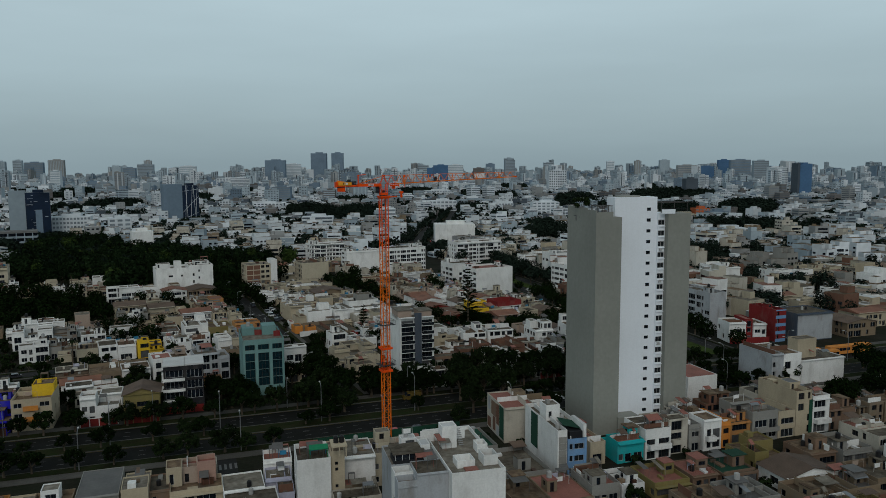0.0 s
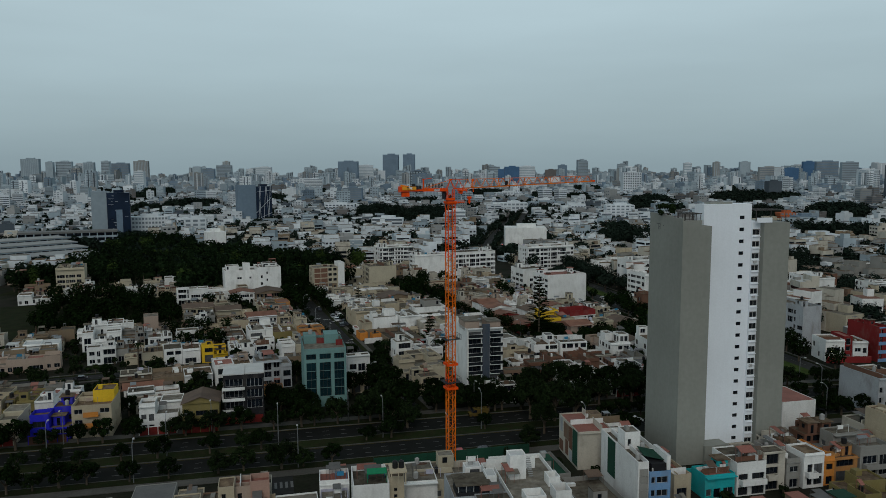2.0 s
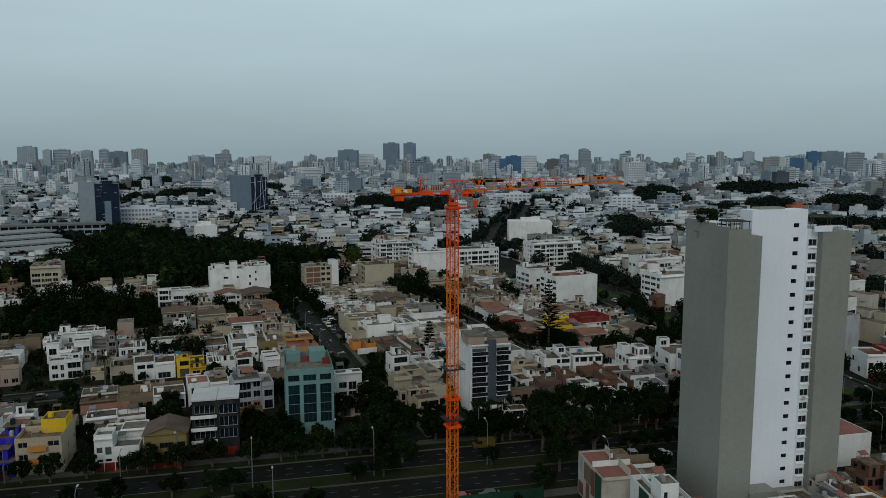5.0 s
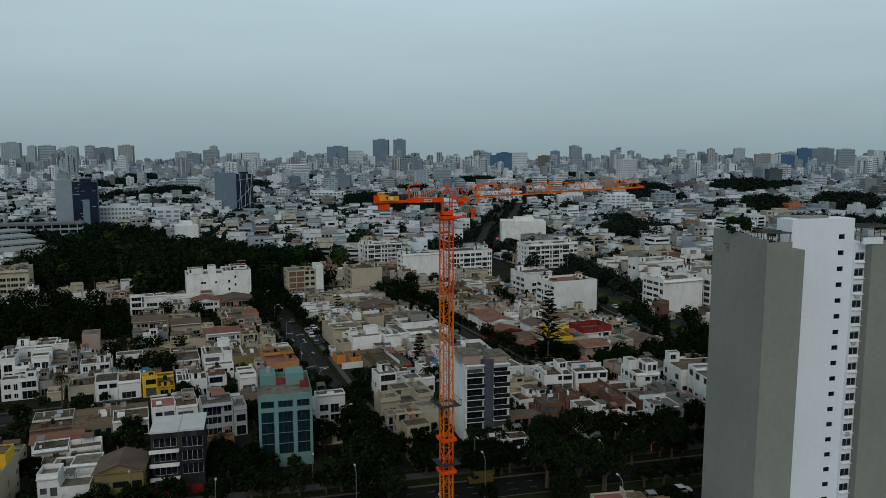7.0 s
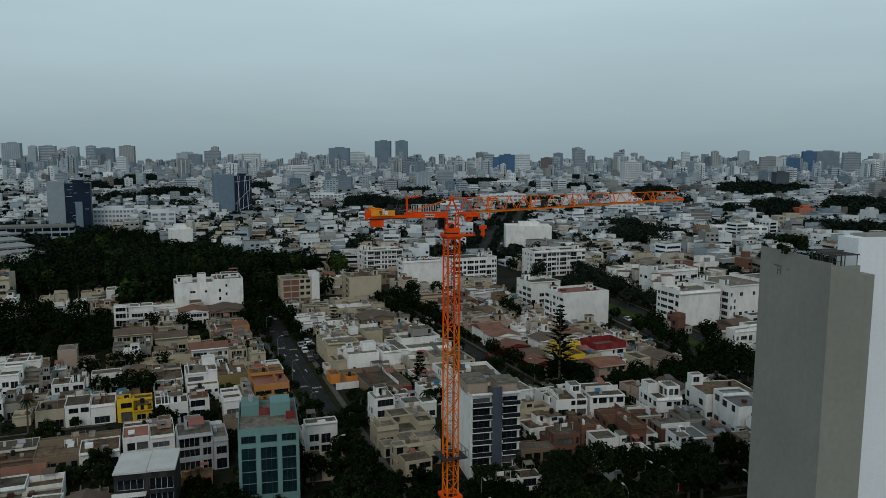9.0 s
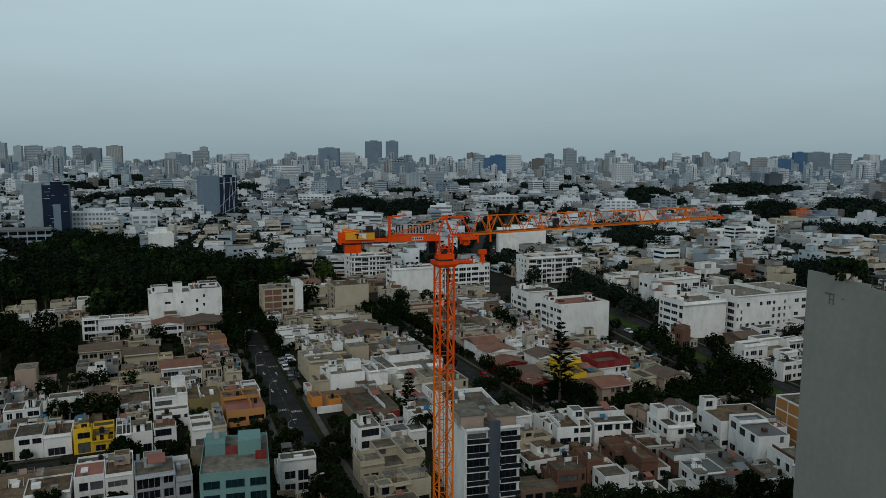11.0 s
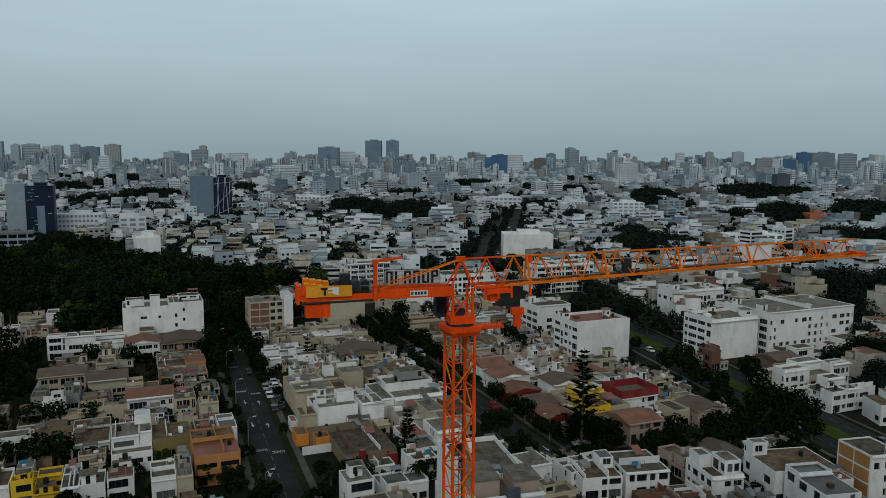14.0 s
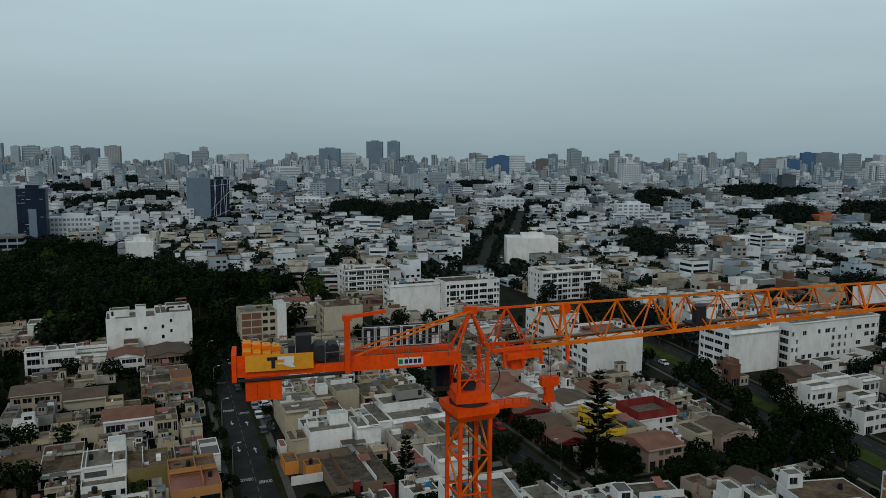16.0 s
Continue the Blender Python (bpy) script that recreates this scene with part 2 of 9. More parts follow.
# ---- mesh helpers ----
class Geo:
    """Collects faces for one mesh."""

    def __init__(self):
        self.v, self.f, self.m = [], [], []

    def poly(self, pts, mi=0):
        k = len(self.v)
        self.v += [tuple(p) for p in pts]
        self.f.append(tuple(range(k, k + len(pts))))
        self.m.append(mi)

    def box(self, x0, y0, z0, x1, y1, z1, mi=0, bottom=True):
        k = len(self.v)
        self.v += [(x, y, z) for z in (z0, z1) for x, y in ((x0, y0), (x1, y0), (x1, y1), (x0, y1))]
        fs = [(0, 1, 5, 4), (1, 2, 6, 5), (2, 3, 7, 6), (3, 0, 4, 7), (4, 5, 6, 7)] + ([(3, 2, 1, 0)] if bottom else [])
        self.f += [tuple(k + i for i in f) for f in fs]
        self.m += [mi] * len(fs)

    def cyl(self, x, y, z0, z1, r, n=10, mi=0, r1=None):
        r1 = r if r1 is None else r1
        k = len(self.v)
        for z, q in ((z0, r), (z1, r1)):
            self.v += [(x + q * math.cos(2 * math.pi * i / n), y + q * math.sin(2 * math.pi * i / n), z) for i in range(n)]
        for i in range(n):
            self.f.append((k + i, k + (i + 1) % n, k + n + (i + 1) % n, k + n + i))
        self.f += [tuple(k + n + i for i in range(n)), tuple(k + n - 1 - i for i in range(n))]
        self.m += [mi] * (n + 2)

    def beam(self, p, q, r, mi=0, n=4, r1=None):
        p, q = Vector(p), Vector(q)
        d = (q - p).normalized()
        a = d.orthogonal() if abs(d.z) > 0.95 else d.cross(Vector((0, 0, 1)))
        a.normalize()
        c = d.cross(a)
        k = len(self.v)
        for o, s in ((p, r), (q, r if r1 is None else r1)):
            for i in range(n):
                t = 2 * math.pi * (i + 0.5) / n
                self.v.append(tuple(o + s * 1.2 * (math.cos(t) * a + math.sin(t) * c)))
        for i in range(n):
            self.f.append((k + i, k + (i + 1) % n, k + n + (i + 1) % n, k + n + i))
        self.f += [tuple(k + n + i for i in range(n)), tuple(k + n - 1 - i for i in range(n))]
        self.m += [mi] * (n + 2)

    def panel(self, o, u, w, h, holes, depth=0.15, mi=0):
        """A wall face from o along u (flat) and up, with recessed openings (u0, u1, v0, v1)."""
        o, u, up = Vector(o), Vector(u), Vector((0, 0, 1))
        inn = up.cross(u)
        holes = [q for q in holes if q[0] > 0.01 and q[1] < w - 0.01 and q[3] < h - 0.01]
        us = sorted({0.0, w, *[q[0] for q in holes], *[q[1] for q in holes]})
        vs = sorted({0.0, h, *[q[2] for q in holes], *[q[3] for q in holes]})

        def at(a, c, d=0.0):
            return o + u * a + up * c + inn * d

        for j in range(len(vs) - 1):
            run = None
            for i in range(len(us) - 1):
                cu, cv = (us[i] + us[i + 1]) / 2, (vs[j] + vs[j + 1]) / 2
                hole = any(q[0] < cu < q[1] and q[2] < cv < q[3] for q in holes)
                if hole and run is not None:
                    self.poly((at(run, vs[j]), at(us[i], vs[j]), at(us[i], vs[j + 1]), at(run, vs[j + 1])), mi)
                    run = None
                elif not hole and run is None:
                    run = us[i]
            if run is not None:
                self.poly((at(run, vs[j]), at(w, vs[j]), at(w, vs[j + 1]), at(run, vs[j + 1])), mi)
        for a, c, e, g in holes:
            self.poly((at(a, e), at(a, e, depth), at(a, g, depth), at(a, g)), mi)
            self.poly((at(c, e, depth), at(c, e), at(c, g), at(c, g, depth)), mi)
            self.poly((at(a, e), at(c, e), at(c, e, depth), at(a, e, depth)), mi)
            self.poly((at(a, g, depth), at(c, g, depth), at(c, g), at(a, g)), mi)
        return [(at(a, e, depth - 0.03), c - a, g - e) for a, c, e, g in holes]

    def mesh(self, name, mats, weld=False):
        me = bpy.data.meshes.new(name)
        if weld:
            seen, to = {}, []
            for p in self.v:
                to.append(seen.setdefault(tuple(round(c, 4) for c in p), len(seen)))
            self.v, self.f = list(seen), [tuple(to[i] for i in f) for f in self.f]
        me.from_pydata(self.v, [], self.f)
        for m in mats:
            me.materials.append(MATS[m])
        if len(mats) > 1:
            me.polygons.foreach_set("material_index", self.m)
        me.update()
        return me


def put(name, geo, mats, m=None, parent=None, label=""):
    """One mesh object; a part when it has a parent."""
    me = geo if isinstance(geo, bpy.types.Mesh) else geo.mesh(name, mats)
    ob = new(name, me)
    if parent is not None:
        ob.parent = parent
    if m is not None:
        ob.matrix_basis = m
    if label:
        ob["label"] = label
    return ob


def base(name, m, label, category, group=""):
    ob = new(name)
    ob.matrix_basis = m
    ob.empty_display_size = 0.5
    return tagged(ob, label, category, group)


WINDOWS = {}


def window_mesh(w, h, glass="glass", frame_m="frame_light", split=None):
    """Frame with mullions and set-back panes, in one connected mesh."""
    key = (round(w * 5), round(h * 5), glass, frame_m, split)
    if key not in WINDOWS:
        w, h = max(key[0], 2) / 5, max(key[1], 2) / 5
        n, t = split or max(1, round(w / 1.1)), 0.06
        pw = (w - t) / n
        g = Geo()
        holes = [(t + i * pw, t + i * pw + pw - t, t, h - t) for i in range(n)]
        for p, a, c in g.panel((0, -0.04, 0), (1, 0, 0), w, h, holes, 0.05, 1):
            g.poly((p + Vector((0, 0.03, 0)), p + Vector((a, 0.03, 0)), p + Vector((a, 0.03, c)), p + Vector((0, 0.03, c))), 0)
        WINDOWS[key] = g.mesh("window", [glass, frame_m], True)
    return WINDOWS[key]


def axes(u):
    """Turns local x along u for a part on an upright face."""
    u = Vector(u)
    y = Vector((0, 0, 1)).cross(u)
    return Matrix(((u.x, y.x, 0, 0), (u.y, y.y, 0, 0), (0, 0, 1, 0), (0, 0, 0, 1)))


def add_windows(parent, places, u, glass="glass", frame_m="frame_light", name="window"):
    for p, w, h in places:
        put(name, window_mesh(w, h, glass, frame_m), None, Matrix.Translation(p) @ axes(u), parent)

# ---- ground, avenue and streets ----
g = Geo()
step = 250
for i in range(-14, 26):
    for j in range(-4, 24):
        x, y = i * step, j * step
        g.poly(((x, y, 0), (x + step, y, 0), (x + step, y + step, 0), (x, y + step, 0)))
tagged(put("ground", g, ["dirt"]), "dusty bare ground under the whole city district", "ground", kind="structure")

AV_ROT = -8.0
AV = pose(0, 26, 0, 0, 0, AV_ROT)  # avenue frame: x along, y across


def strip(name, m, x0, x1, y0, y1, z0, z1, material, label, category, parts=8):
    g = Geo()
    for i in range(parts):
        a, c = x0 + (x1 - x0) * i / parts, x0 + (x1 - x0) * (i + 1) / parts
        g.box(a, y0, z0, c, y1, z1, 0, False)
    return tagged(put(name, g, [material], m), label, category, kind="structure")


strip("road_avenue_far_lanes", AV, -260, 330, 2.6, 11.4, -0.2, 0.03, "asphalt", "worn dark asphalt carriageway of the wide avenue", "road")
strip("road_avenue_near_lanes", AV, -260, 330, -11.4, -2.6, -0.2, 0.034, "asphalt", "worn dark asphalt carriageway of the wide avenue", "road")
strip("median", AV, -260, 330, -2.6, 2.6, -0.2, 0.16, "grass", "planted grass median between the avenue's carriageways", "median")
strip("verge_far", AV, -260, 330, 11.4, 14.6, -0.2, 0.17, "grass", "grass verge beside the avenue", "verge")
strip("verge_near", AV, -260, 330, -14.6, -11.4, -0.2, 0.172, "grass", "grass verge beside the avenue", "verge")
strip("pavement_far", AV, -260, 330, 14.6, 17.6, -0.2, 0.15, "paving", "pale concrete pavement in front of the houses", "pavement")
strip("pavement_near", AV, -260, 330, -17.6, -14.6, -0.2, 0.152, "paving", "pale concrete pavement along the avenue", "pavement")
for k, v in enumerate((2.6, 11.4, -11.4, -2.6)):
    strip("kerb", AV, -260, 330, v - 0.12, v + 0.12, -0.2, 0.19 + 0.003 * k, "kerb", "concrete kerb along the avenue", "kerb")
g = Geo()
for v in (5.5, 8.4, -5.5, -8.4):
    for k in range(-60, 80):
        g.box(k * 4.2, v - 0.06, 0.03, k * 4.2 + 1.5, v + 0.06, 0.042, 0, False)
for v in (2.95, 11.1, -11.1, -2.95):
    for k in range(-40, 60):
        g.box(k * 6, v - 0.07, 0.03, k * 6 + 6, v + 0.07, 0.041, 1, False)
tagged(put("lane_marking", g, ["paint_white", "paint_yellow"], AV), "faded white dashes and yellow edge lines on asphalt", "marking", kind="structure")


def street(name, x, y0, y1, half, m=None, verge=2.2, label="quiet asphalt side street between houses"):
    m = m or Matrix.Identity(4)
    n = max(2, int((y1 - y0) / 25))
    for nm, a, c, z, material, lab, cat in ((name, x - half, x + half, 0.026, "asphalt_light", label, "road"),
                                            (name.replace("road", "verge") + "_left", x - half - verge * 0.5, x - half, 0.15, "grass", "grass verge of the side street", "verge"),
                                            (name.replace("road", "verge") + "_right", x + half, x + half + verge * 0.5, 0.151, "grass", "grass verge of the side street", "verge"),
                                            (name.replace("road", "pavement") + "_left", x - half - verge, x - half - verge * 0.5, 0.14, "paving", "concrete pavement of the side street", "pavement"),
                                            (name.replace("road", "pavement") + "_right", x + half + verge * 0.5, x + half + verge, 0.141, "paving", "concrete pavement of the side street", "pavement")):
        g = Geo()
        for i in range(n):
            g.box(a, y0 + (y1 - y0) * i / n, -0.2, c, y0 + (y1 - y0) * (i + 1) / n, z, 0, False)
        tagged(put(nm, g, [material], m), lab, cat, kind="structure")
    g = Geo()
    for i in range(int((y1 - y0) / 5)):
        g.box(x - 0.07, y0 + i * 5, 0.026, x + 0.07, y0 + i * 5 + 2.8, 0.038, 0, False)
    tagged(put("lane_marking", g, ["paint_white"], m), "white centre dashes on the side street", "marking", kind="structure")


STREET_A = pose(8.15, 113, 0, 0, 0, -2.1)


def a_x(y):
    """Middle of the straight street at y."""
    return 8.15 + (y - 113) * 0.0367


street("road_street_a", 0, -69, 190, 3.7, STREET_A, verge=3.2)
street("road_street_b", 69, 98, 330, 3.9)
street("road_cross_west", 0, -130, -46, 3.2, pose(0, 113, 0, 0, 0, -90))
street("road_cross_east", 0, 58, 132, 3.2, pose(0, 96, 0, 0, 0, -90))
BLVD = pose(140, 60, 0, 0, 0, -9)
street("road_boulevard_left", -6.5, -30, 220, 3.4, BLVD)
street("road_boulevard_right", 6.5, -30, 220, 3.4, BLVD)
g = Geo()
for i in range(10):
    g.box(-2.9, -30 + 25 * i, -0.2, 2.9, -5 + 25 * i, 0.18, 0, False)
tagged(put("median", g, ["lawn"], BLVD), "green lawn median of the boulevard", "median", kind="structure")
TOPAV = pose(172, 355, 0, 0, 0, -30)
street("road_upper_avenue_left", -8, 0, 900, 5, TOPAV)
street("road_upper_avenue_right", 8, 0, 900, 5, TOPAV)
g = Geo()
for i in range(36):
    g.box(-2.8, 25 * i, -0.2, 2.8, 25 + 25 * i, 0.18, 0, False)
tagged(put("median", g, ["grass"], TOPAV), "planted median of the upper avenue", "median", kind="structure")


def lawn(name, pts, z, label):
    g = Geo()
    g.poly([(x, y, z) for x, y in pts])
    tagged(put(name, g, ["grass"]), label, "lawn", kind="structure")


lawn("park_ground", ((-135, 300), (-103, 384), (-90, 448), (-87, 516), (-62, 552), (-35, 518), (-13, 440), (21, 394), (50, 364), (70, 328), (62, 268), (32, 262), (-44, 262), (-44, 302)), 0.05, "shaded grass under the dense park trees")
lawn("garden_ground", ((-150, 182), (-46, 182), (-46, 262), (-150, 262)), 0.05, "shaded grass of the small neighbourhood park")


def road_word(word, x, y, size, turn=0.0):
    c = bpy.data.curves.new("road_word", "FONT")
    c.body, c.size, c.align_x, c.align_y = word, 1.0, "CENTER", "CENTER"
    c.extrude = 0.004
    c.materials.append(MATS["lettering_white"])
    ob = new("road_word", c)
    ob.matrix_basis = pose(x, y, 0.037, 0, 0, turn) @ Matrix.Diagonal((size[0], size[1], 1, 1))
    tagged(ob, "white road lettering painted on the asphalt lane", "marking", kind="structure")


def road_arrow(x, y, up=1, curve=0):
    g = Geo()
    g.poly(((x - 0.12, y - 1.6 * up, 0.04), (x + 0.12, y - 1.6 * up, 0.04), (x + 0.12, y + 0.5 * up, 0.04), (x - 0.12, y + 0.5 * up, 0.04))[::up])
    g.poly(((x - 0.5, y + 0.5 * up, 0.04), (x + 0.5, y + 0.5 * up, 0.04), (x, y + 1.8 * up, 0.04))[::up])
    if curve:
        g.poly(((x, y - 0.2, 0.041), (x + curve * 0.9, y - 0.1, 0.041), (x + curve * 0.9, y + 0.2, 0.041), (x, y + 0.2, 0.041))[::-curve or 1])
    tagged(put("road_arrow", g, ["lettering_white"]), "white arrow painted on the asphalt lane", "marking", kind="structure")


for yy in (131, 178, 205):
    road_word("DESPACIO", a_x(yy) - 1.85, yy, (0.62, 2.0), 177.9)
for yy in (130, 176):
    road_word("DESPACIO", a_x(yy) + 1.9, yy - 1.5, (0.62, 2.0), -2.1)
road_word("DESPACIO", 66.9, 128, (0.62, 2.0))
road_word("DESPACIO", 66.9, 178, (0.62, 2.0))
for yy, side, bend in ((149, -1.85, 0), (117, -1.85, 1), (168, -1.85, 0), (147, 1.9, 0), (166, 1.9, 0)):
    road_arrow(a_x(yy) + side, yy, 1 if side > 0 else -1, bend)
road_arrow(66.5, 105, 1), road_arrow(68.3, 104, 1), road_arrow(70.6, 107, -1)


def zebra(name, m, n, w, length):
    g = Geo()
    for i in range(n):
        g.box(i * w * 2, 0, 0.03, i * w * 2 + w, length, 0.043, 0, False)
    tagged(put(name, g, ["paint_white"], m), "white zebra crossing stripes on the asphalt", "marking", kind="structure")


strip("road_side_street", AV, -37, -29.4, -52, -17.6, -0.2, 0.028, "asphalt_light", "short asphalt side street that meets the avenue", "road", 4)
zebra("zebra_crossing", AV @ pose(-36.6, -23.5, 0), 7, 0.55, 3.0)
zebra("zebra_crossing", AV @ pose(96, 2.8, 0, 0, 0, 90), 8, 0.5, 3.5)
zebra("zebra_crossing", AV @ pose(96, -11.2, 0, 0, 0, 90), 8, 0.5, 3.5)

# ---- houses ----
TAKEN = []


def corners(t):
    x, y, w, d, rot = t
    c, s = math.cos(radians(rot)), math.sin(radians(rot))
    return [(x + a * c - e * s, y + a * s + e * c) for a, e in ((0, 0), (w, 0), (w, d), (0, d))]


def clash(a, grow=0.4):
    """True where the plot a lies on a plot that is built on."""
    ca = corners(a)
    for b in TAKEN:
        if abs(a[0] - b[0]) + abs(a[1] - b[1]) > 110:
            continue
        cb = corners(b)
        apart = False
        for rot in (a[4], a[4] + 90, b[4], b[4] + 90):
            ux, uy = math.cos(radians(rot)), math.sin(radians(rot))
            pa, pb = [p[0] * ux + p[1] * uy for p in ca], [p[0] * ux + p[1] * uy for p in cb]
            if max(pa) < min(pb) + grow or max(pb) < min(pa) + grow:
                apart = True
                break
        if not apart:
            return True
    return False


SIDES = {"S": lambda w, d: ((0, 0, 0), (1, 0, 0), w), "E": lambda w, d: ((w, 0, 0), (0, 1, 0), d), "N": lambda w, d: ((w, d, 0), (-1, 0, 0), w), "W": lambda w, d: ((0, d, 0), (0, -1, 0), d)}
SAY = {"white": "white plastered", "greyw": "grey plastered", "cream": "cream plastered", "beige": "beige plastered", "tan": "tan plastered", "grey": "grey plastered", "ochre": "ochre painted",
       "orange": "orange painted", "yellow": "bright yellow painted", "olive": "olive painted", "blue": "deep blue painted", "teal": "teal tiled", "pink": "pale pink painted", "pinkish": "pale pink painted",
       "brown": "brown plastered", "turq": "turquoise painted", "redwall": "dark red painted", "black": "black and white", "slate": "slate grey", "lav": "lavender grey painted", "skyblue": "pale blue painted",
       "brick": "bare red brick", "dirty": "stained off-white"}


def holes_for(rng, width, h, fh, kind, z0=0.0):
    """Window openings of a facade: kind 2 = street front, 1 = side with a few, 0 = none."""
    out = []
    if kind == 0 or width < 1.6:
        return out
    cols, u = [], rng.uniform(0.3, 0.9)
    while u < width - 0.9:
        ww = min(rng.choice((1.2, 1.6, 2.2, 2.8, 3.6, 4.2) if kind == 2 else (0.8, 1.0, 1.4, 1.8, 2.4)), width - u - 0.3)
        if ww > 0.5:
            cols.append((u, u + ww))
        u += ww + (rng.uniform(0.3, 0.9) if kind == 2 else rng.uniform(0.8, 2.4))
    floors = max(1, int((h - z0 + 0.4) / fh))
    sill, hh = rng.choice((0.6, 0.7, 0.9)), rng.choice((1.3, 1.5, 1.75))
    for f in range(floors):
        for a, c in cols:
            if rng.random() < (0.1 if kind == 2 else 0.34):
                continue
            lo = z0 + f * fh + sill
            tall = kind == 2 and rng.random() < 0.18
            if tall or (f == 0 and z0 < 0.1 and kind == 2 and c - a > 1.5 and rng.random() < 0.6):
                lo = z0 + f * fh + 0.12
            out.append((a, c, lo, min(z0 + f * fh + sill + hh, h - 0.2)))
    return [q for q in out if q[3] - q[2] > 0.5]


FAR_EYE = (-13.0, -29.0)


def far_off(x, y):
    return math.hypot(x - FAR_EYE[0], y - FAR_EYE[1]) > 168


class Bits:
    """Gathers the windows and roof clutter of one house: parts of their own close by, one joined part each far off."""

    def __init__(self, ob, joined):
        self.ob, self.joined = ob, joined
        self.win, self.clutter = Geo(), Geo()

    def windows(self, places, u, glass, fm, parent=None):
        if not self.joined:
            add_windows(parent or self.ob, places, u, glass, fm)
            return
        u, up = Vector(u), Vector((0, 0, 1))
        for p, a, c in places:
            k = len(self.win.f)
            self.win.poly((p, p + u * a, p + u * a + up * c, p + up * c), 0)
            out = u.cross(up) * 0.04
            for q in range(1, max(2, round(a / 1.1))):
                m = p + out + u * (a * q / max(2, round(a / 1.1)) - 0.04)
                self.win.poly((m, m + u * 0.08, m + u * 0.08 + up * c, m + up * c), 1)

    def thing(self, name, g, material, parent=None):
        if not self.joined:
            return put(name, g, [material], None, parent or self.ob)
        k = len(self.clutter.v)
        self.clutter.v += g.v
        self.clutter.f += [tuple(k + i for i in f) for f in g.f]
        self.clutter.m += [CLUTTER.index(material)] * len(g.f)

    def close(self):
        for name, g, mats in (("glazing", self.win, ["glass_dark", "frame_light"]), ("roof_clutter", self.clutter, CLUTTER)):
            if g.f:
                tagged(put(name, g, mats, None, self.ob), kind="stuff")


CLUTTER = ["wall_" + k for k in SAY] + ["deck", "deck_light", "deck_tan", "deck_red", "deck_white", "sheet", "tile", "tile_brown", "metal_grey", "metal_dark", "tank_black", "tank_grey", "wood_door", "tarp_blue", "net_green", "canopy_green", "frame_light"]


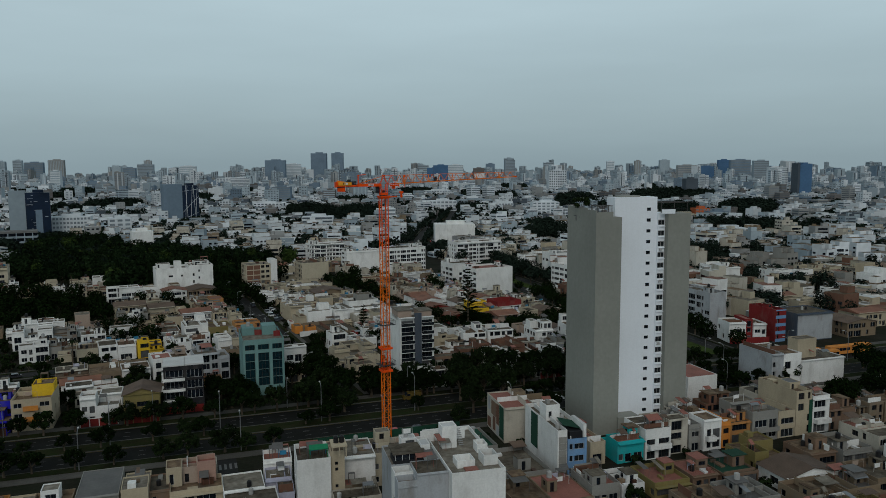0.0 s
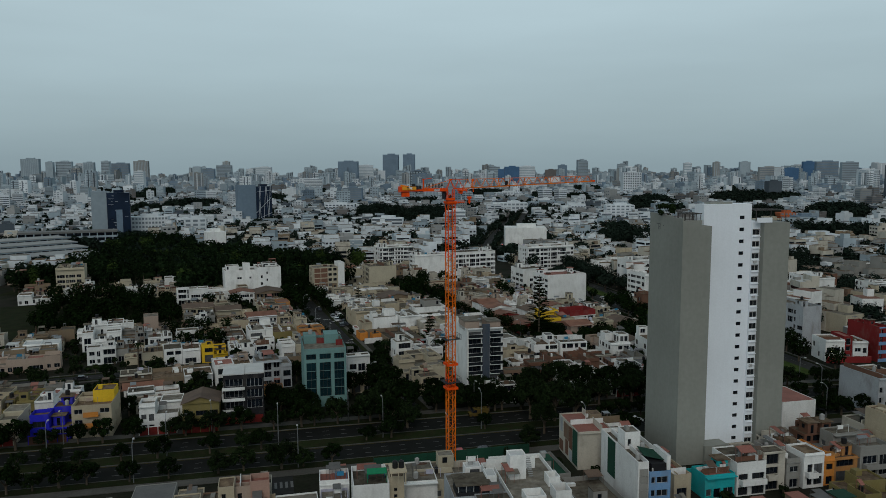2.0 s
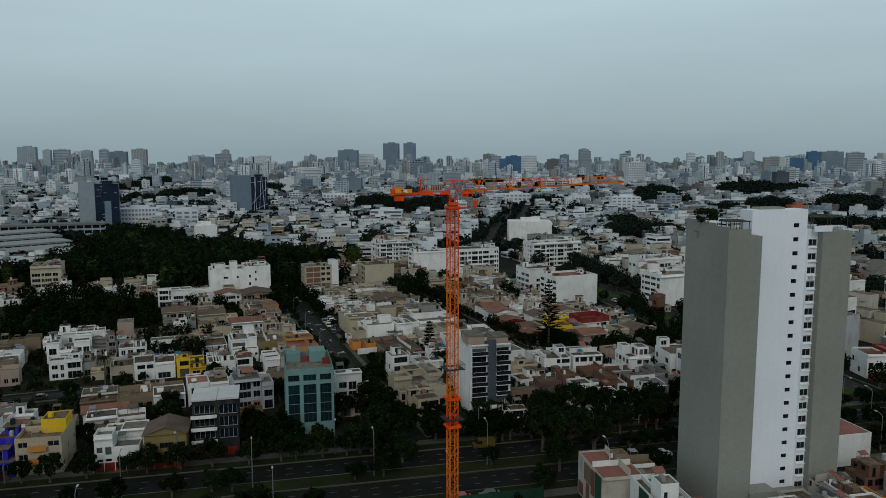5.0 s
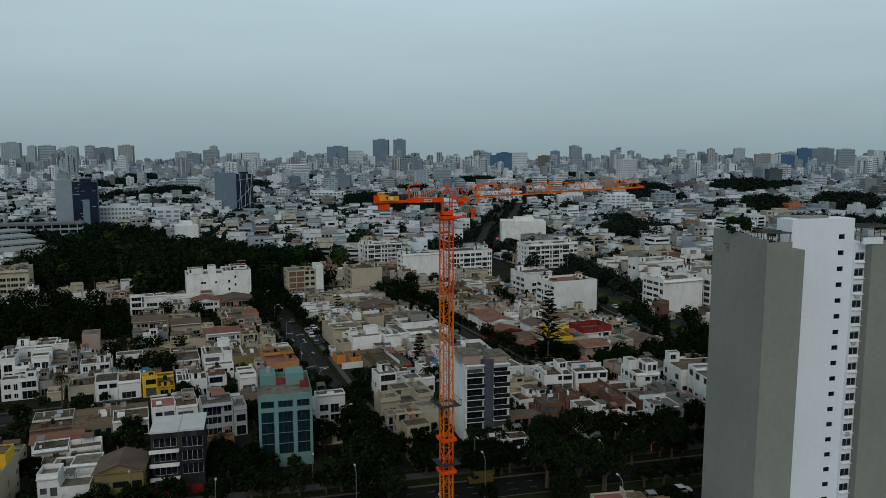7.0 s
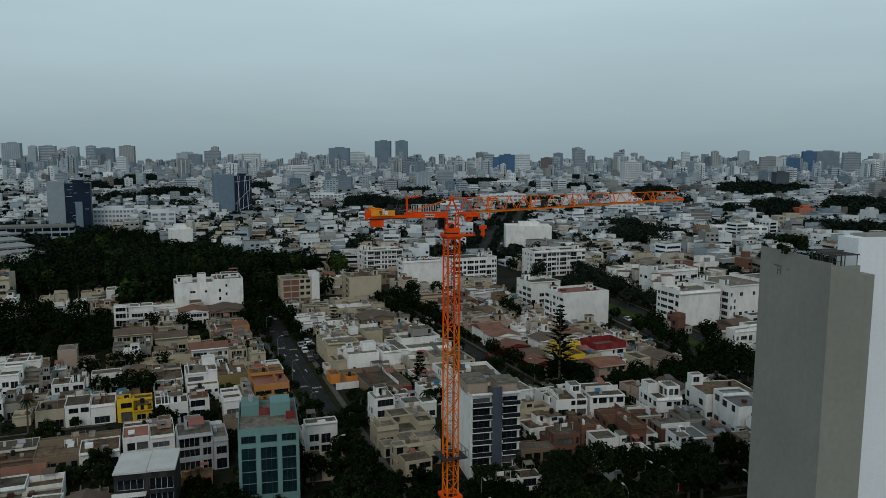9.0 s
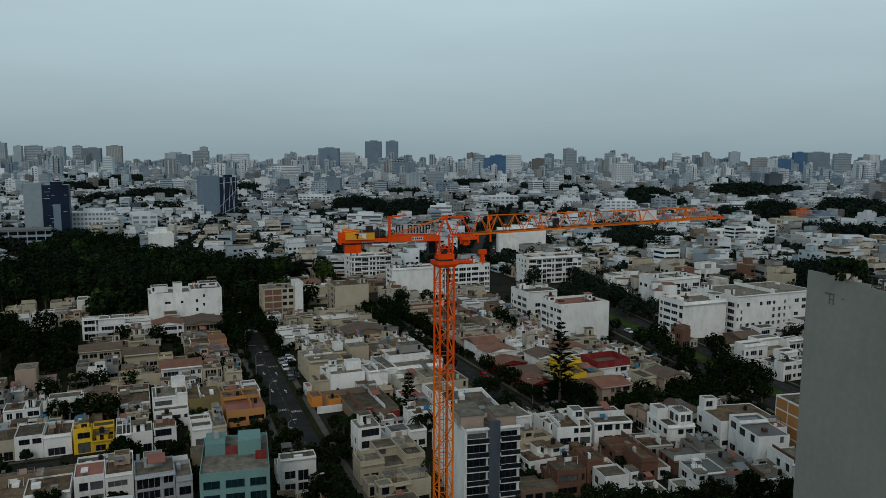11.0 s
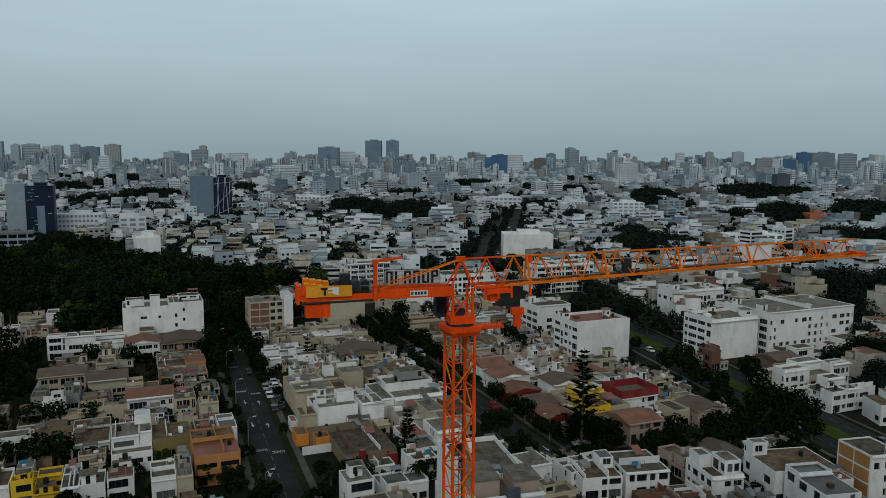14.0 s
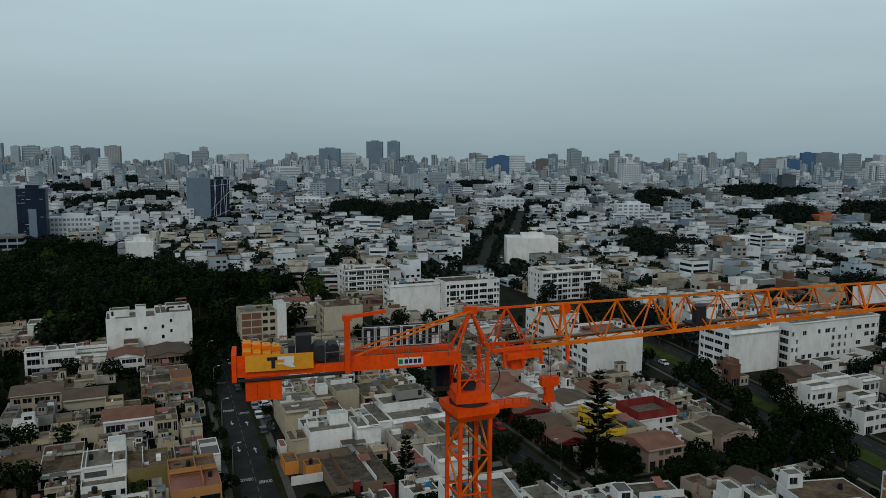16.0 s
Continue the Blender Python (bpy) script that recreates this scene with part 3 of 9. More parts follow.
def roof_bits(rng, bits, x0, y0, x1, y1, wall_m, roof_m, z, room, tanks, many=(1, 4)):
    """A stair room, water tanks and odds and ends on the flat roof."""
    w, d = x1 - x0, y1 - y0
    if w < 1.6 or d < 1.6:
        return
    if room and w > 2.6 and d > 2.6:
        rw, rd, rh = min(w * 0.6, rng.uniform(1.8, 3.4)), min(d * 0.6, rng.uniform(1.8, 3.6)), rng.uniform(2.0, 2.6)
        rx, ry = x0 + rng.choice((0.25, w - rw - 0.25, rng.uniform(0.2, max(0.21, w - rw - 0.2)))), y0 + rng.uniform(0.2, max(0.21, d - rd - 0.2))
        g = Geo()
        pl = g.panel((rx, ry, z), (1, 0, 0), rw, rh, [(rw * 0.3, rw * 0.3 + 0.85, 0.02, 1.95)] if rng.random() < 0.6 else [(rw * 0.2, rw * 0.8, 0.9, 1.8)], 0.12)
        g.panel((rx + rw, ry, z), (0, 1, 0), rd, rh, [])
        g.panel((rx + rw, ry + rd, z), (-1, 0, 0), rw, rh, [])
        pw = g.panel((rx, ry + rd, z), (0, -1, 0), rd, rh, [(rd * 0.3, rd * 0.3 + 1.0, 0.9, 1.9)] if rng.random() < 0.5 else [], 0.12)
        over = rng.choice((0.05, 0.12, 0.4))
        g.box(rx - over, ry - over, z + rh, rx + rw + over, ry + rd + over, z + rh + 0.16, 1)
        room_ob = put("roof_room", g, [wall_m, roof_m], None, bits.ob)
        bits.windows(pl, (1, 0, 0), "glass_dark", "frame_dark", room_ob)
        bits.windows(pw, (0, -1, 0), "glass_dark", "frame_dark", room_ob)
        if tanks and rng.random() < 0.5:
            g = Geo()
            tz = z + rh + 0.16
            g.cyl(rx + rw / 2, ry + rd / 2, tz, tz + 1.15, 0.55, 10)
            g.cyl(rx + rw / 2, ry + rd / 2, tz + 1.15, tz + 1.35, 0.5, 10, 0, 0.2)
            bits.thing("water_tank", g, rng.choice(("tank_black", "tank_black", "tank_grey")))
    for k in range(rng.randint(*many)):
        g = Geo()
        bw, bd, bh = rng.uniform(0.4, max(0.5, min(2.4, w * 0.4))), rng.uniform(0.4, max(0.5, min(2.6, d * 0.4))), rng.uniform(0.2, 1.1)
        bx, by = x0 + rng.uniform(0.2, max(0.25, w - bw * 1.2 - 0.2)), y0 + rng.uniform(0.2, max(0.25, d - bd - 0.2))
        q = rng.random()
        if q < 0.28:
            # a lean-to of corrugated sheet
            bw, bd = min(bw * 1.5, w * 0.6), min(bd * 1.5, d * 0.6)
            bx, by = min(bx, x1 - bw), min(by, y1 - bd)
            za, zb = z + rng.uniform(1.6, 2.1), z + rng.uniform(2.0, 2.5)
            quad = ((bx, by, za), (bx + bw, by, za), (bx + bw, by + bd, zb), (bx, by + bd, zb))
            g.poly([(px, py, pz + 0.06) for px, py, pz in quad])
            g.poly(quad[::-1])
            for q0, q1 in ((0, 1), (1, 2), (2, 3), (3, 0)):
                a, c = quad[q0], quad[q1]
                g.poly((a, c, (c[0], c[1], c[2] + 0.06), (a[0], a[1], a[2] + 0.06)))
            for px, py, pz in quad:
                g.beam((px, py, z), (px, py, pz), 0.035)
            bits.thing("roof_shelter", g, rng.choice(("sheet", "sheet", "deck_red", "metal_grey", "deck_light", "tile_brown")))
        elif q < 0.5:
            # a low wall across the roof
            if rng.random() < 0.5:
                g.box(bx, y0 + 0.02, z, bx + 0.15, y1 - 0.02, z + rng.uniform(0.6, 1.6))
            else:
                g.box(x0 + 0.02, by, z, x1 - 0.02, by + 0.15, z + rng.uniform(0.6, 1.6))
            bits.thing("roof_wall", g, rng.choice((wall_m, wall_m, "wall_white", "wall_brick")))
        elif q < 0.62:
            g.cyl(bx + 0.5, by + 0.5, z, z + 1.1, 0.45, 10)
            g.cyl(bx + 0.5, by + 0.5, z + 1.1, z + 1.3, 0.4, 10, 0, 0.2)
            bits.thing("water_tank", g, rng.choice(("tank_black", "tank_grey")))
        elif q < 0.72:
            # a clothes line between two posts
            g.beam((bx, by, z), (bx, by, z + 1.8), 0.04)
            g.beam((min(bx + 3, x1 - 0.3), by, z), (min(bx + 3, x1 - 0.3), by, z + 1.8), 0.04)
            g.beam((bx, by, z + 1.72), (min(bx + 3, x1 - 0.3), by, z + 1.72), 0.012)
            g.box(bx + 0.2, by - 0.01, z + 0.8, min(bx + 1.6, x1 - 0.4), by + 0.02, z + 1.73)
            bits.thing("washing_line", g, rng.choice(("wall_white", "tarp_blue", "wall_pinkish", "wall_lav")))
        else:
            g.box(bx, by, z, bx + bw, by + bd, z + bh, 0, False)
            bits.thing("roof_box", g, rng.choice((wall_m, wall_m, roof_m, "wood_door", "wall_grey", "deck_tan", "wall_white")))


def block(g, rf, rng, x0, y0, x1, y1, z0, h, par, faces, fh, wall_i=0, roof_i=0, near=None, front=None):
    """One block of a house: walls with set-back windows, a parapet with thickness and the roof deck behind it.
    near: side -> height of the block that touches it there."""
    w, d = x1 - x0, y1 - y0
    placed, t, dz = [], 0.14, h - par
    kind_lip = rng.choice((0, 0, 1, 1, 2)) if front is None and z0 < 0.1 else 0
    near = near or {}
    for side in "SENW":
        o, u, width = SIDES[side](w, d)
        o = (o[0] + x0, o[1] + y0, z0)
        low = near.get(side)
        if low is not None and low >= h - 0.05:
            continue
        if side == "S" and front is not None:
            hs = front
        else:
            kind = faces.get(side, 0)
            if low is not None and kind == 0 and rng.random() < 0.6:
                kind = 1
            hs = [(a, c, e - z0, q - z0) for a, c, e, q in holes_for(rng, width, dz, fh, kind, z0) if low is None or e > low + 0.05 or low <= z0]
        placed.append((g.panel(o, u, width, h - z0, hs, 0.3, wall_i), u))
        if side == "S" and kind_lip and width > 2.4 and h - z0 > 2.6:
            # a slab lip over the front, level with the roof deck
            lip = kind_lip * (0.3 if width < 6 else 0.5)
            zz = z0 + (dz - z0 if dz > z0 + 2 else h - z0) - 0.1
            g.box(o[0], o[1] - lip, zz, o[0] + width, o[1] + 0.002, zz + 0.16, wall_i)
    if par > 0.02:
        cs = ((x0, y0), (x1, y0), (x1, y1), (x0, y1))
        inn = ((x0 + t, y0 + t), (x1 - t, y0 + t), (x1 - t, y1 - t), (x0 + t, y1 - t))
        for k in range(4):
            q = (k + 1) % 4
            g.poly(((*cs[k], h), (*cs[q], h), (*inn[q], h), (*inn[k], h)), wall_i)
            g.poly(((*inn[q], dz), (*inn[k], dz), (*inn[k], h), (*inn[q], h)), wall_i)
    else:
        t = 0.0
    rf.poly(((x0 + t, y0 + t, dz), (x1 - t, y0 + t, dz), (x1 - t, y1 - t, dz), (x0 + t, y1 - t, dz)), roof_i)
    return dz, placed


def glaze(rng, bits, placed, glass="glass"):
    for pl, u in placed:
        fm = rng.choice(("frame_light", "frame_dark", "frame_dark"))
        for one in pl:
            bits.windows([one], u, glass if glass != "glass" else rng.choice(("glass", "glass_dark", "glass_dark", "glass_dark", "glass_dark", "glass_pale")), fm)


def cuts(rng, size, least):
    n = max(1, min(3, int(size / least + rng.uniform(-0.3, 0.4))))
    ws = [rng.uniform(0.7, 1.3) for _ in range(n)]
    out, a = [0.0], 0.0
    for q in ws:
        a += q / sum(ws) * size
        out.append(a)
    out[-1] = size
    return out


def house(x, y, w, d, h, rot=0.0, wall="white", roof=None, faces=None, fh=2.7, room=True, tanks=True, parapet=None, pitch=0.0, front=None, glass="glass", trim=None, name="house",
          label="", balcony=0, garage=None, category="house", plain=False, busy=1):
    """A flat-roofed house of stepped blocks, or a pitched one; x, y is its front left corner, w its front and d its depth."""
    rng = random.Random(int(x * 31 + y * 17 + h * 7))
    TAKEN.append((x, y, w, d, rot))
    wall_m = "wall_" + wall
    roof_m = roof or rng.choice(("deck", "deck", "deck_light", "deck_tan", "deck"))
    faces = {"S": 2, "W": 1, "E": 1} if faces is None else dict(faces)
    if x + w > -12:
        faces.pop("E", None)
    if x < -64:
        faces.pop("W", None)
    if category == "house" and h > 4.2 and y > 60 and front is None:
        h = h * 0.88
    par = (rng.choice((0.2, 0.35, 0.9, 1.0)) if parapet is None else parapet) if not pitch else 0.0
    floors = max(1, round(h / fh))
    label = label or f"{SAY.get(wall, 'plastered')} {('one', 'two', 'three', 'four', 'five', 'six', 'seven', 'eight')[min(floors, 8) - 1]}-storey house with a {'pitched tiled' if pitch else 'flat dusty'} roof"
    ob = base(name, pose(x, y, 0, 0, 0, rot), label, category, "houses of the district" if category == "house" else "")
    bits = Bits(ob, far_off(x, y))
    g, rf = Geo(), Geo()
    stepped = not pitch and front is None and category == "house" and h > 3.6 and min(w, d) > 4
    if stepped:
        # blocks of one to three storeys with terraces and a dark light well between them
        xs, ys = cuts(rng, w, 3.7), cuts(rng, d, 3.9)
        nx, ny = len(xs) - 1, len(ys) - 1
        high = {}
        for i in range(nx):
            for j in range(ny):
                q = rng.random()
                drop = 0 if q < (0.55 if plain else 0.34) else (1 if q < 0.88 else 2)
                high[i, j] = max(fh + 0.3, h - drop * fh) + rng.choice((0, 0, -0.25, 0.3))
        if nx * ny > 2 and rng.random() < 0.45:
            high[rng.randrange(nx), rng.randrange(1, ny) if ny > 1 else 0] = 0.0
        high[rng.randrange(nx), 0] = h
        other = wall_m if rng.random() < 0.7 else rng.choice(("wall_white", "wall_beige", "wall_dirty", "wall_grey"))
        other_roof = rng.choice((roof_m, "deck_tan", "deck_light", "deck", "deck_red" if rng.random() < 0.3 else "deck"))
        glazed = []
        for (i, j), hh in high.items():
            if hh < 1:
                continue
            near = {k: high[q] for k, q in (("W", (i - 1, j)), ("E", (i + 1, j)), ("S", (i, j - 1)), ("N", (i, j + 1))) if q in high}
            fc = {k: (v if k not in near or near[k] < 1 else max(1, v - 1)) for k, v in faces.items()}
            pp = rng.choice((min(par, 0.5), 0.15, 0.25, 0.4, 0.9))
            if not bits.joined:
                g, rf = Geo(), Geo()
            dz, pl = block(g, rf, rng, xs[i], ys[j], xs[i + 1], ys[j + 1], 0, hh, min(pp, 1.0), fc, fh, 1 if hh < h - 1 and rng.random() < 0.5 else 0, rng.choice((0, 0, 1)), near)
            glazed += pl
            if not bits.joined:
                put("wall", g, [wall_m, other], None, ob)
                put("roof", rf, [roof_m, other_roof], None, ob)
            if room is not None and rng.random() < 0.8:
                roof_bits(rng, bits, xs[i] + 0.2, ys[j] + 0.2, xs[i + 1] - 0.2, ys[j + 1] - 0.2, wall_m, roof_m, dz + 0.004, room and rng.random() < 0.3, tanks, (0, (2 if y > 0 else 3) * busy))
        if bits.joined:
            tagged(put("wall", g, [wall_m, other], None, ob), kind="stuff")
            tagged(put("roof", rf, [roof_m, other_roof], None, ob), kind="stuff")
        glaze(rng, bits, glazed, glass)
    else:
        dz, glazed = block(g, rf if not pitch else Geo(), rng, 0, 0, w, d, 0, h, par, faces, fh, 0, 0, None, front)
        put("wall", g, [wall_m], None, ob)
        glaze(rng, bits, glazed, glass)
        g = Geo()
        if pitch:
            o = 0.45
            if pitch > 0:  # ridge along the depth
                g.poly(((-o, -o, h - 0.1), (w / 2, -o, h + pitch), (w / 2, d + o, h + pitch), (-o, d + o, h - 0.1)))
                g.poly(((w / 2, -o, h + pitch), (w + o, -o, h - 0.1), (w + o, d + o, h - 0.1), (w / 2, d + o, h + pitch)))
                for yy, sgn in ((-0.02, 1), (d + 0.02, -1)):
                    g.poly(((0, yy, h - 0.3), (w, yy, h - 0.3), (w / 2, yy, h + pitch - 0.15))[::sgn], 1)
                for yy in (-o, d + o):
                    g.poly(((-o, yy, h - 0.28), (w / 2, yy, h + pitch - 0.18), (w / 2, yy, h + pitch), (-o, yy, h - 0.1)))
                    g.poly(((w / 2, yy, h + pitch - 0.18), (w + o, yy, h - 0.28), (w + o, yy, h - 0.1), (w / 2, yy, h + pitch)))
            else:
                p = -pitch
                g.poly(((-o, -o, h - 0.1), (w + o, -o, h - 0.1), (w + o, d / 2, h + p), (-o, d / 2, h + p)))
                g.poly(((-o, d / 2, h + p), (w + o, d / 2, h + p), (w + o, d + o, h - 0.1), (-o, d + o, h - 0.1)))
                g.poly(((-o, -o, h - 0.28), (-o, -o, h - 0.1), (-o, d / 2, h + p), (-o, d + o, h - 0.1), (-o, d + o, h - 0.28)))
                g.poly(((w + o, -o, h - 0.1), (w + o, -o, h - 0.28), (w + o, d + o, h - 0.28), (w + o, d + o, h - 0.1), (w + o, d / 2, h + p)))
                g.poly(((-o, -o, h - 0.28), (w + o, -o, h - 0.28), (w + o, -o, h - 0.1), (-o, -o, h - 0.1)))
            put("roof", g, [roof_m if roof else rng.choice(("tile", "tile_brown")), wall_m], None, ob)
        else:
            put("roof", rf, [roof_m], None, ob)
            if room is not None:
                roof_bits(rng, bits, 0.2, 0.2, w - 0.2, d - 0.2, wall_m, roof_m, dz + 0.004, room, tanks, (3, 6))
                if w > 9:
                    roof_bits(rng, bits, 0.2, 0.2, w - 0.2, d - 0.2, wall_m, roof_m, dz + 0.004, room, tanks, (1, 3))
    bits.close()
    if trim:
        for f in range(1, floors + 1):
            g = Geo()
            z = min(f * fh, h - 0.1)
            g.box(-0.08, -0.1, z - 0.16, w + 0.08, -0.003, z + 0.12)
            put("trim", g, [trim], None, ob)
    if balcony:
        bx0, bx1 = w * 0.08, w * (0.55 if balcony == 1 else 0.92)
        for f in range(1, floors - (1 if stepped else 0)):
            g = Geo()
            z = f * fh
            g.box(bx0, -1.3, z - 0.15, bx1, -0.004, z)
            g.box(bx0, -1.3, z, bx1, -1.18, z + 0.95)
            g.box(bx0, -1.18, z, bx0 + 0.12, -0.004, z + 0.95)
            g.box(bx1 - 0.12, -1.18, z, bx1, -0.004, z + 0.95)
            put("balcony", g, [trim or wall_m], None, ob)
    if garage:
        g = Geo()
        g.box(0.1, -2.6, 0, w - 0.1, -2.45, 2.3, 0)
        put("front_wall", g, [wall_m], None, ob)
        k = max(2, int(w / 2.2))
        for i in range(k):
            g = Geo()
            g.box(0.2 + (w - 0.4) * i / k + 0.1, -2.66, 0.1, 0.2 + (w - 0.4) * (i + 1) / k - 0.1, -2.605, 2.1)
            put("gate", g, [garage], None, ob)
    return ob


def compound(x, y, rot, blocks, label, name="house", category="house", fh=2.75, seed=1):
    """A house put together from given blocks: (part, x0, y0, x1, y1, z0, h, parapet, wall, roof, faces, front openings, clutter)."""
    rng = random.Random(seed)
    xa, ya = min(k[1] for k in blocks), min(k[2] for k in blocks)
    m = pose(x, y, 0, 0, 0, rot)
    o = m @ Vector((xa, ya, 0))
    TAKEN.append((o.x, o.y, max(k[3] for k in blocks) - xa, max(k[4] for k in blocks) - ya, rot))
    blocks = [(k[0], k[1] - xa, k[2] - ya, k[3] - xa, k[4] - ya, *k[5:]) for k in blocks]
    ob = base(name, pose(o.x, o.y, 0, 0, 0, rot), label, category, "houses of the district" if category == "house" else "")
    bits = Bits(ob, False)
    for pn, x0, y0, x1, y1, z0, h, par, wall, roof, faces, front, many in blocks:
        g, rf = Geo(), Geo()
        dz, pl = block(g, rf, rng, x0, y0, x1, y1, z0, h, par, faces, fh, 0, 0, None, front)
        put(pn, g, ["wall_" + wall], None, ob)
        put("roof", rf, [roof], None, ob)
        glaze(rng, bits, pl)
        if many:
            roof_bits(rng, bits, x0 + 0.2, y0 + 0.2, x1 - 0.2, y1 - 0.2, "wall_" + wall, roof, dz + 0.004, False, True, (many, many + 1))
    bits.close()
    return ob

# ---- houses that stand out ----
house(-45.9, 194.1, 12.4, 11, 6.3, 0, "cream", pitch=-1.3, roof="tile_brown")
house(-32.7, 188.0, 10.4, 11, 5.4, 0, "beige", pitch=-1.3, roof="tile_brown")
house(-22.4, 183.5, 8.7, 5.5, 5.2, 0, "cream", roof="deck_tan")
house(-22.3, 163.9, 11.5, 10, 6.5, 0, "white", pitch=-1.2, roof="tile")
house(-10.8, 159.8, 5.5, 10, 6.5, 0, "cream", plain=True)
house(-45.9, 176.8, 11.7, 11, 6, 0, "grey")
house(-33.4, 171.0, 7.3, 12, 5.2, 0, "tan", plain=True)
house(-50.4, 142.9, 7.7, 12, 7.5, 0, "white")
house(-43.2, 118.1, 8.5, 11, 7, 0, "yellow", balcony=1)
house(-34.1, 113.3, 7.9, 12, 6, 0, "white", plain=True)
house(-25.9, 113.8, 5.0, 12, 6.2, 0, "white")
house(-17.7, 110.6, 4.7, 12, 6.6, 0, "white", plain=True)
house(-12.9, 109.7, 3.1, 12, 6.4, 0, "beige", plain=True)
house(41.5, 186.5, 14.6, 12, 6.4, 0, "tan", pitch=1.6, roof="tile_brown")
house(46.3, 175.9, 10.2, 10, 5.8, 0, "cream", plain=True)
house(16.4, 88.7, 5.4, 6, 9.4, 0, "white", plain=True)
house(25.5, 92.2, 8.9, 10, 5.6, 0, "white", plain=True, roof="sheet", room=False)
red_block = house(168.4, 33.0, 4.7, 14, 12, -8, "redwall", plain=True, faces={"W": 0}, front=[(0.6, 1.6, 1.2 + 2.9 * k, 2.8 + 2.9 * k) for k in range(4)], name="apartment_block", category="building",
                  label="red four-storey block with a pale blue front")
for z0, z1 in [(0.0, 1.15)] + [(2.85 + 2.9 * k, 4.05 + 2.9 * k) for k in range(3)] + [(11.55, 12.0)]:
    g = Geo()
    g.box(0.02, -0.06, z0, 4.68, -0.004, z1)
    put("front_panel", g, ["wall_skyblue"], None, red_block, "pale blue render")
compound(152.5, 40.0, -20, (
    ("wall", 0, 0, 6.5, 9, 0, 7.6, 0.5, "white", "deck_tan", {"S": 2, "W": 1}, None, 2), ("wall", 6.52, 0.6, 9.4, 9, 0, 8.6, 0.3, "redwall", "deck_red", {"S": 2}, None, 0),
    ("wall", 9.42, 0, 14.5, 9, 0, 7.0, 0.5, "white", "deck_tan", {"S": 2}, None, 3), ("front_wall", -0.4, -1.8, 14.8, -1.5, 0, 2.2, 0, "redwall", "deck_red", {}, None, 0)), "white three-storey house with dark red bays and wall", seed=61)
compound(175.6, 29.6, -9, (("wall", 0, 0, 16.5, 13, 0, 10.5, 0.4, "slate", "deck", {}, None, 4), ("wall", 0.3, -0.3, 16.2, -0.02, 0.4, 9.8, 0, "greyw", "deck", {}, None, 0)), "blue-grey store with a plain rendered front", "warehouse", "building", seed=62)
house(162.0, 58.6, 7.8, 22, 15, -8, "greyw", plain=True, faces={"W":2}, glass="glass_blue", name="apartment_block", category="building")
house(230.5, 113.9, 9.0, 20, 14, -8, "white", plain=True, faces={"W":2}, name="apartment_block", category="building")
house(244.8, 115.4, 8.9, 10, 8.5, -8, "brown")
house(272.3, 116.7, 23.6, 14, 10, -8, "white", plain=True, faces={"S":0, "W":1})
house(295.7, 113.3, 19.3, 14, 11, -8, "beige", plain=True)
house(219.9, 95.6, 17.3, 12, 5, -8, "tan", pitch=1.3, roof="tile_brown")
house(229.0, 81.8, 11.6, 10, 5, -8, "cream", pitch=-1.1, roof="tile")
house(251.4, 68.9, 10.5, 14, 8, -8, "white")
house(198.2, 25.2, 14.1, 12, 5.6, -8, "tan", pitch=1.3, roof="tile_brown")
house(217.3, 33.7, 14.4, 10, 6, -8, "cream", pitch=-1.1, roof="tile")
house(201.0, 52.1, 14.8, 10, 5.5, -8, "white")
house(224.2, 66.2, 17.6, 10, 6, -8, "beige")
house(-86.9, 56.7, 8.9, 15, 6.5, -8, "blue", roof="deck_tan", garage="wood_door")
house(-62.3, 53.3, 9.2, 15, 7.5, -8, "white", garage="red_door", roof="deck_light")
house(-52.2, 50.8, 8.8, 8.5, 7, -8, "olive", pitch=1.6, roof="tile_brown", garage="red_door")
house(-79.3, 129.1, 9.0, 14, 7, 0, "white")
house(-70.5, 130.3, 9.1, 7, 5, 0, "grey")
house(-82.3, 150.1, 13.0, 12, 8, 0, "white")
house(-69.2, 152.6, 7.8, 12, 6, 0, "grey")
house(-60.2, 139.6, 8.2, 12, 6.5, 0, "white")
compound(0, 0, 0, (
    ("wall", -23.5, 246.0, -7.6, 260.0, 0, 14.2, 0.9, "white", "deck_light", {}, [(6.0, 8.2, 9.6, 10.6), (12.0, 13.0, 9.6, 10.6)], 3),
    ("wall", -7.58, 245.6, 4.4, 260.0, 0, 15.2, 0.6, "white", "deck_light", {"E": 1}, [(1.8, 2.7, 6.0, 7.4), (1.8, 2.7, 9.6, 11.0), (4.6, 5.4, 8.0, 9.2), (4.6, 5.4, 11.6, 12.8)], 4),
    ("roof_room", -14.0, 250.0, -10.6, 254.0, 13.4, 17.2, 0.2, "white", "deck_light", {}, None, 0),
    ("roof_room", -22.4, 252.0, -16.0, 257.0, 13.4, 16.0, 0.2, "white", "deck", {"S": 1}, None, 1),
    ("roof_room", -4.0, 252.0, 3.4, 258.0, 14.6, 16.4, 0.2, "white", "deck", {"S": 1}, None, 1)),
    "tall white block of flats with blank walls and stepped roof rooms", "apartment_block", "building", seed=46)
house(-47.1, 234.7, 24.0, 11, 9, 0, "white", trim="wall_white", balcony=2, roof="deck_light")
house(-99.1, 267.1, 13.4, 14, 9, 0, "white")
house(-85.4, 271.7, 13.1, 12, 7, 0, "cream")
house(-70.8, 257.1, 12.1, 12, 7, 0, "white")
house(-104.8, 292.8, 13.7, 18, 14, 0, "beige", name="apartment_block", category="building", plain=True)
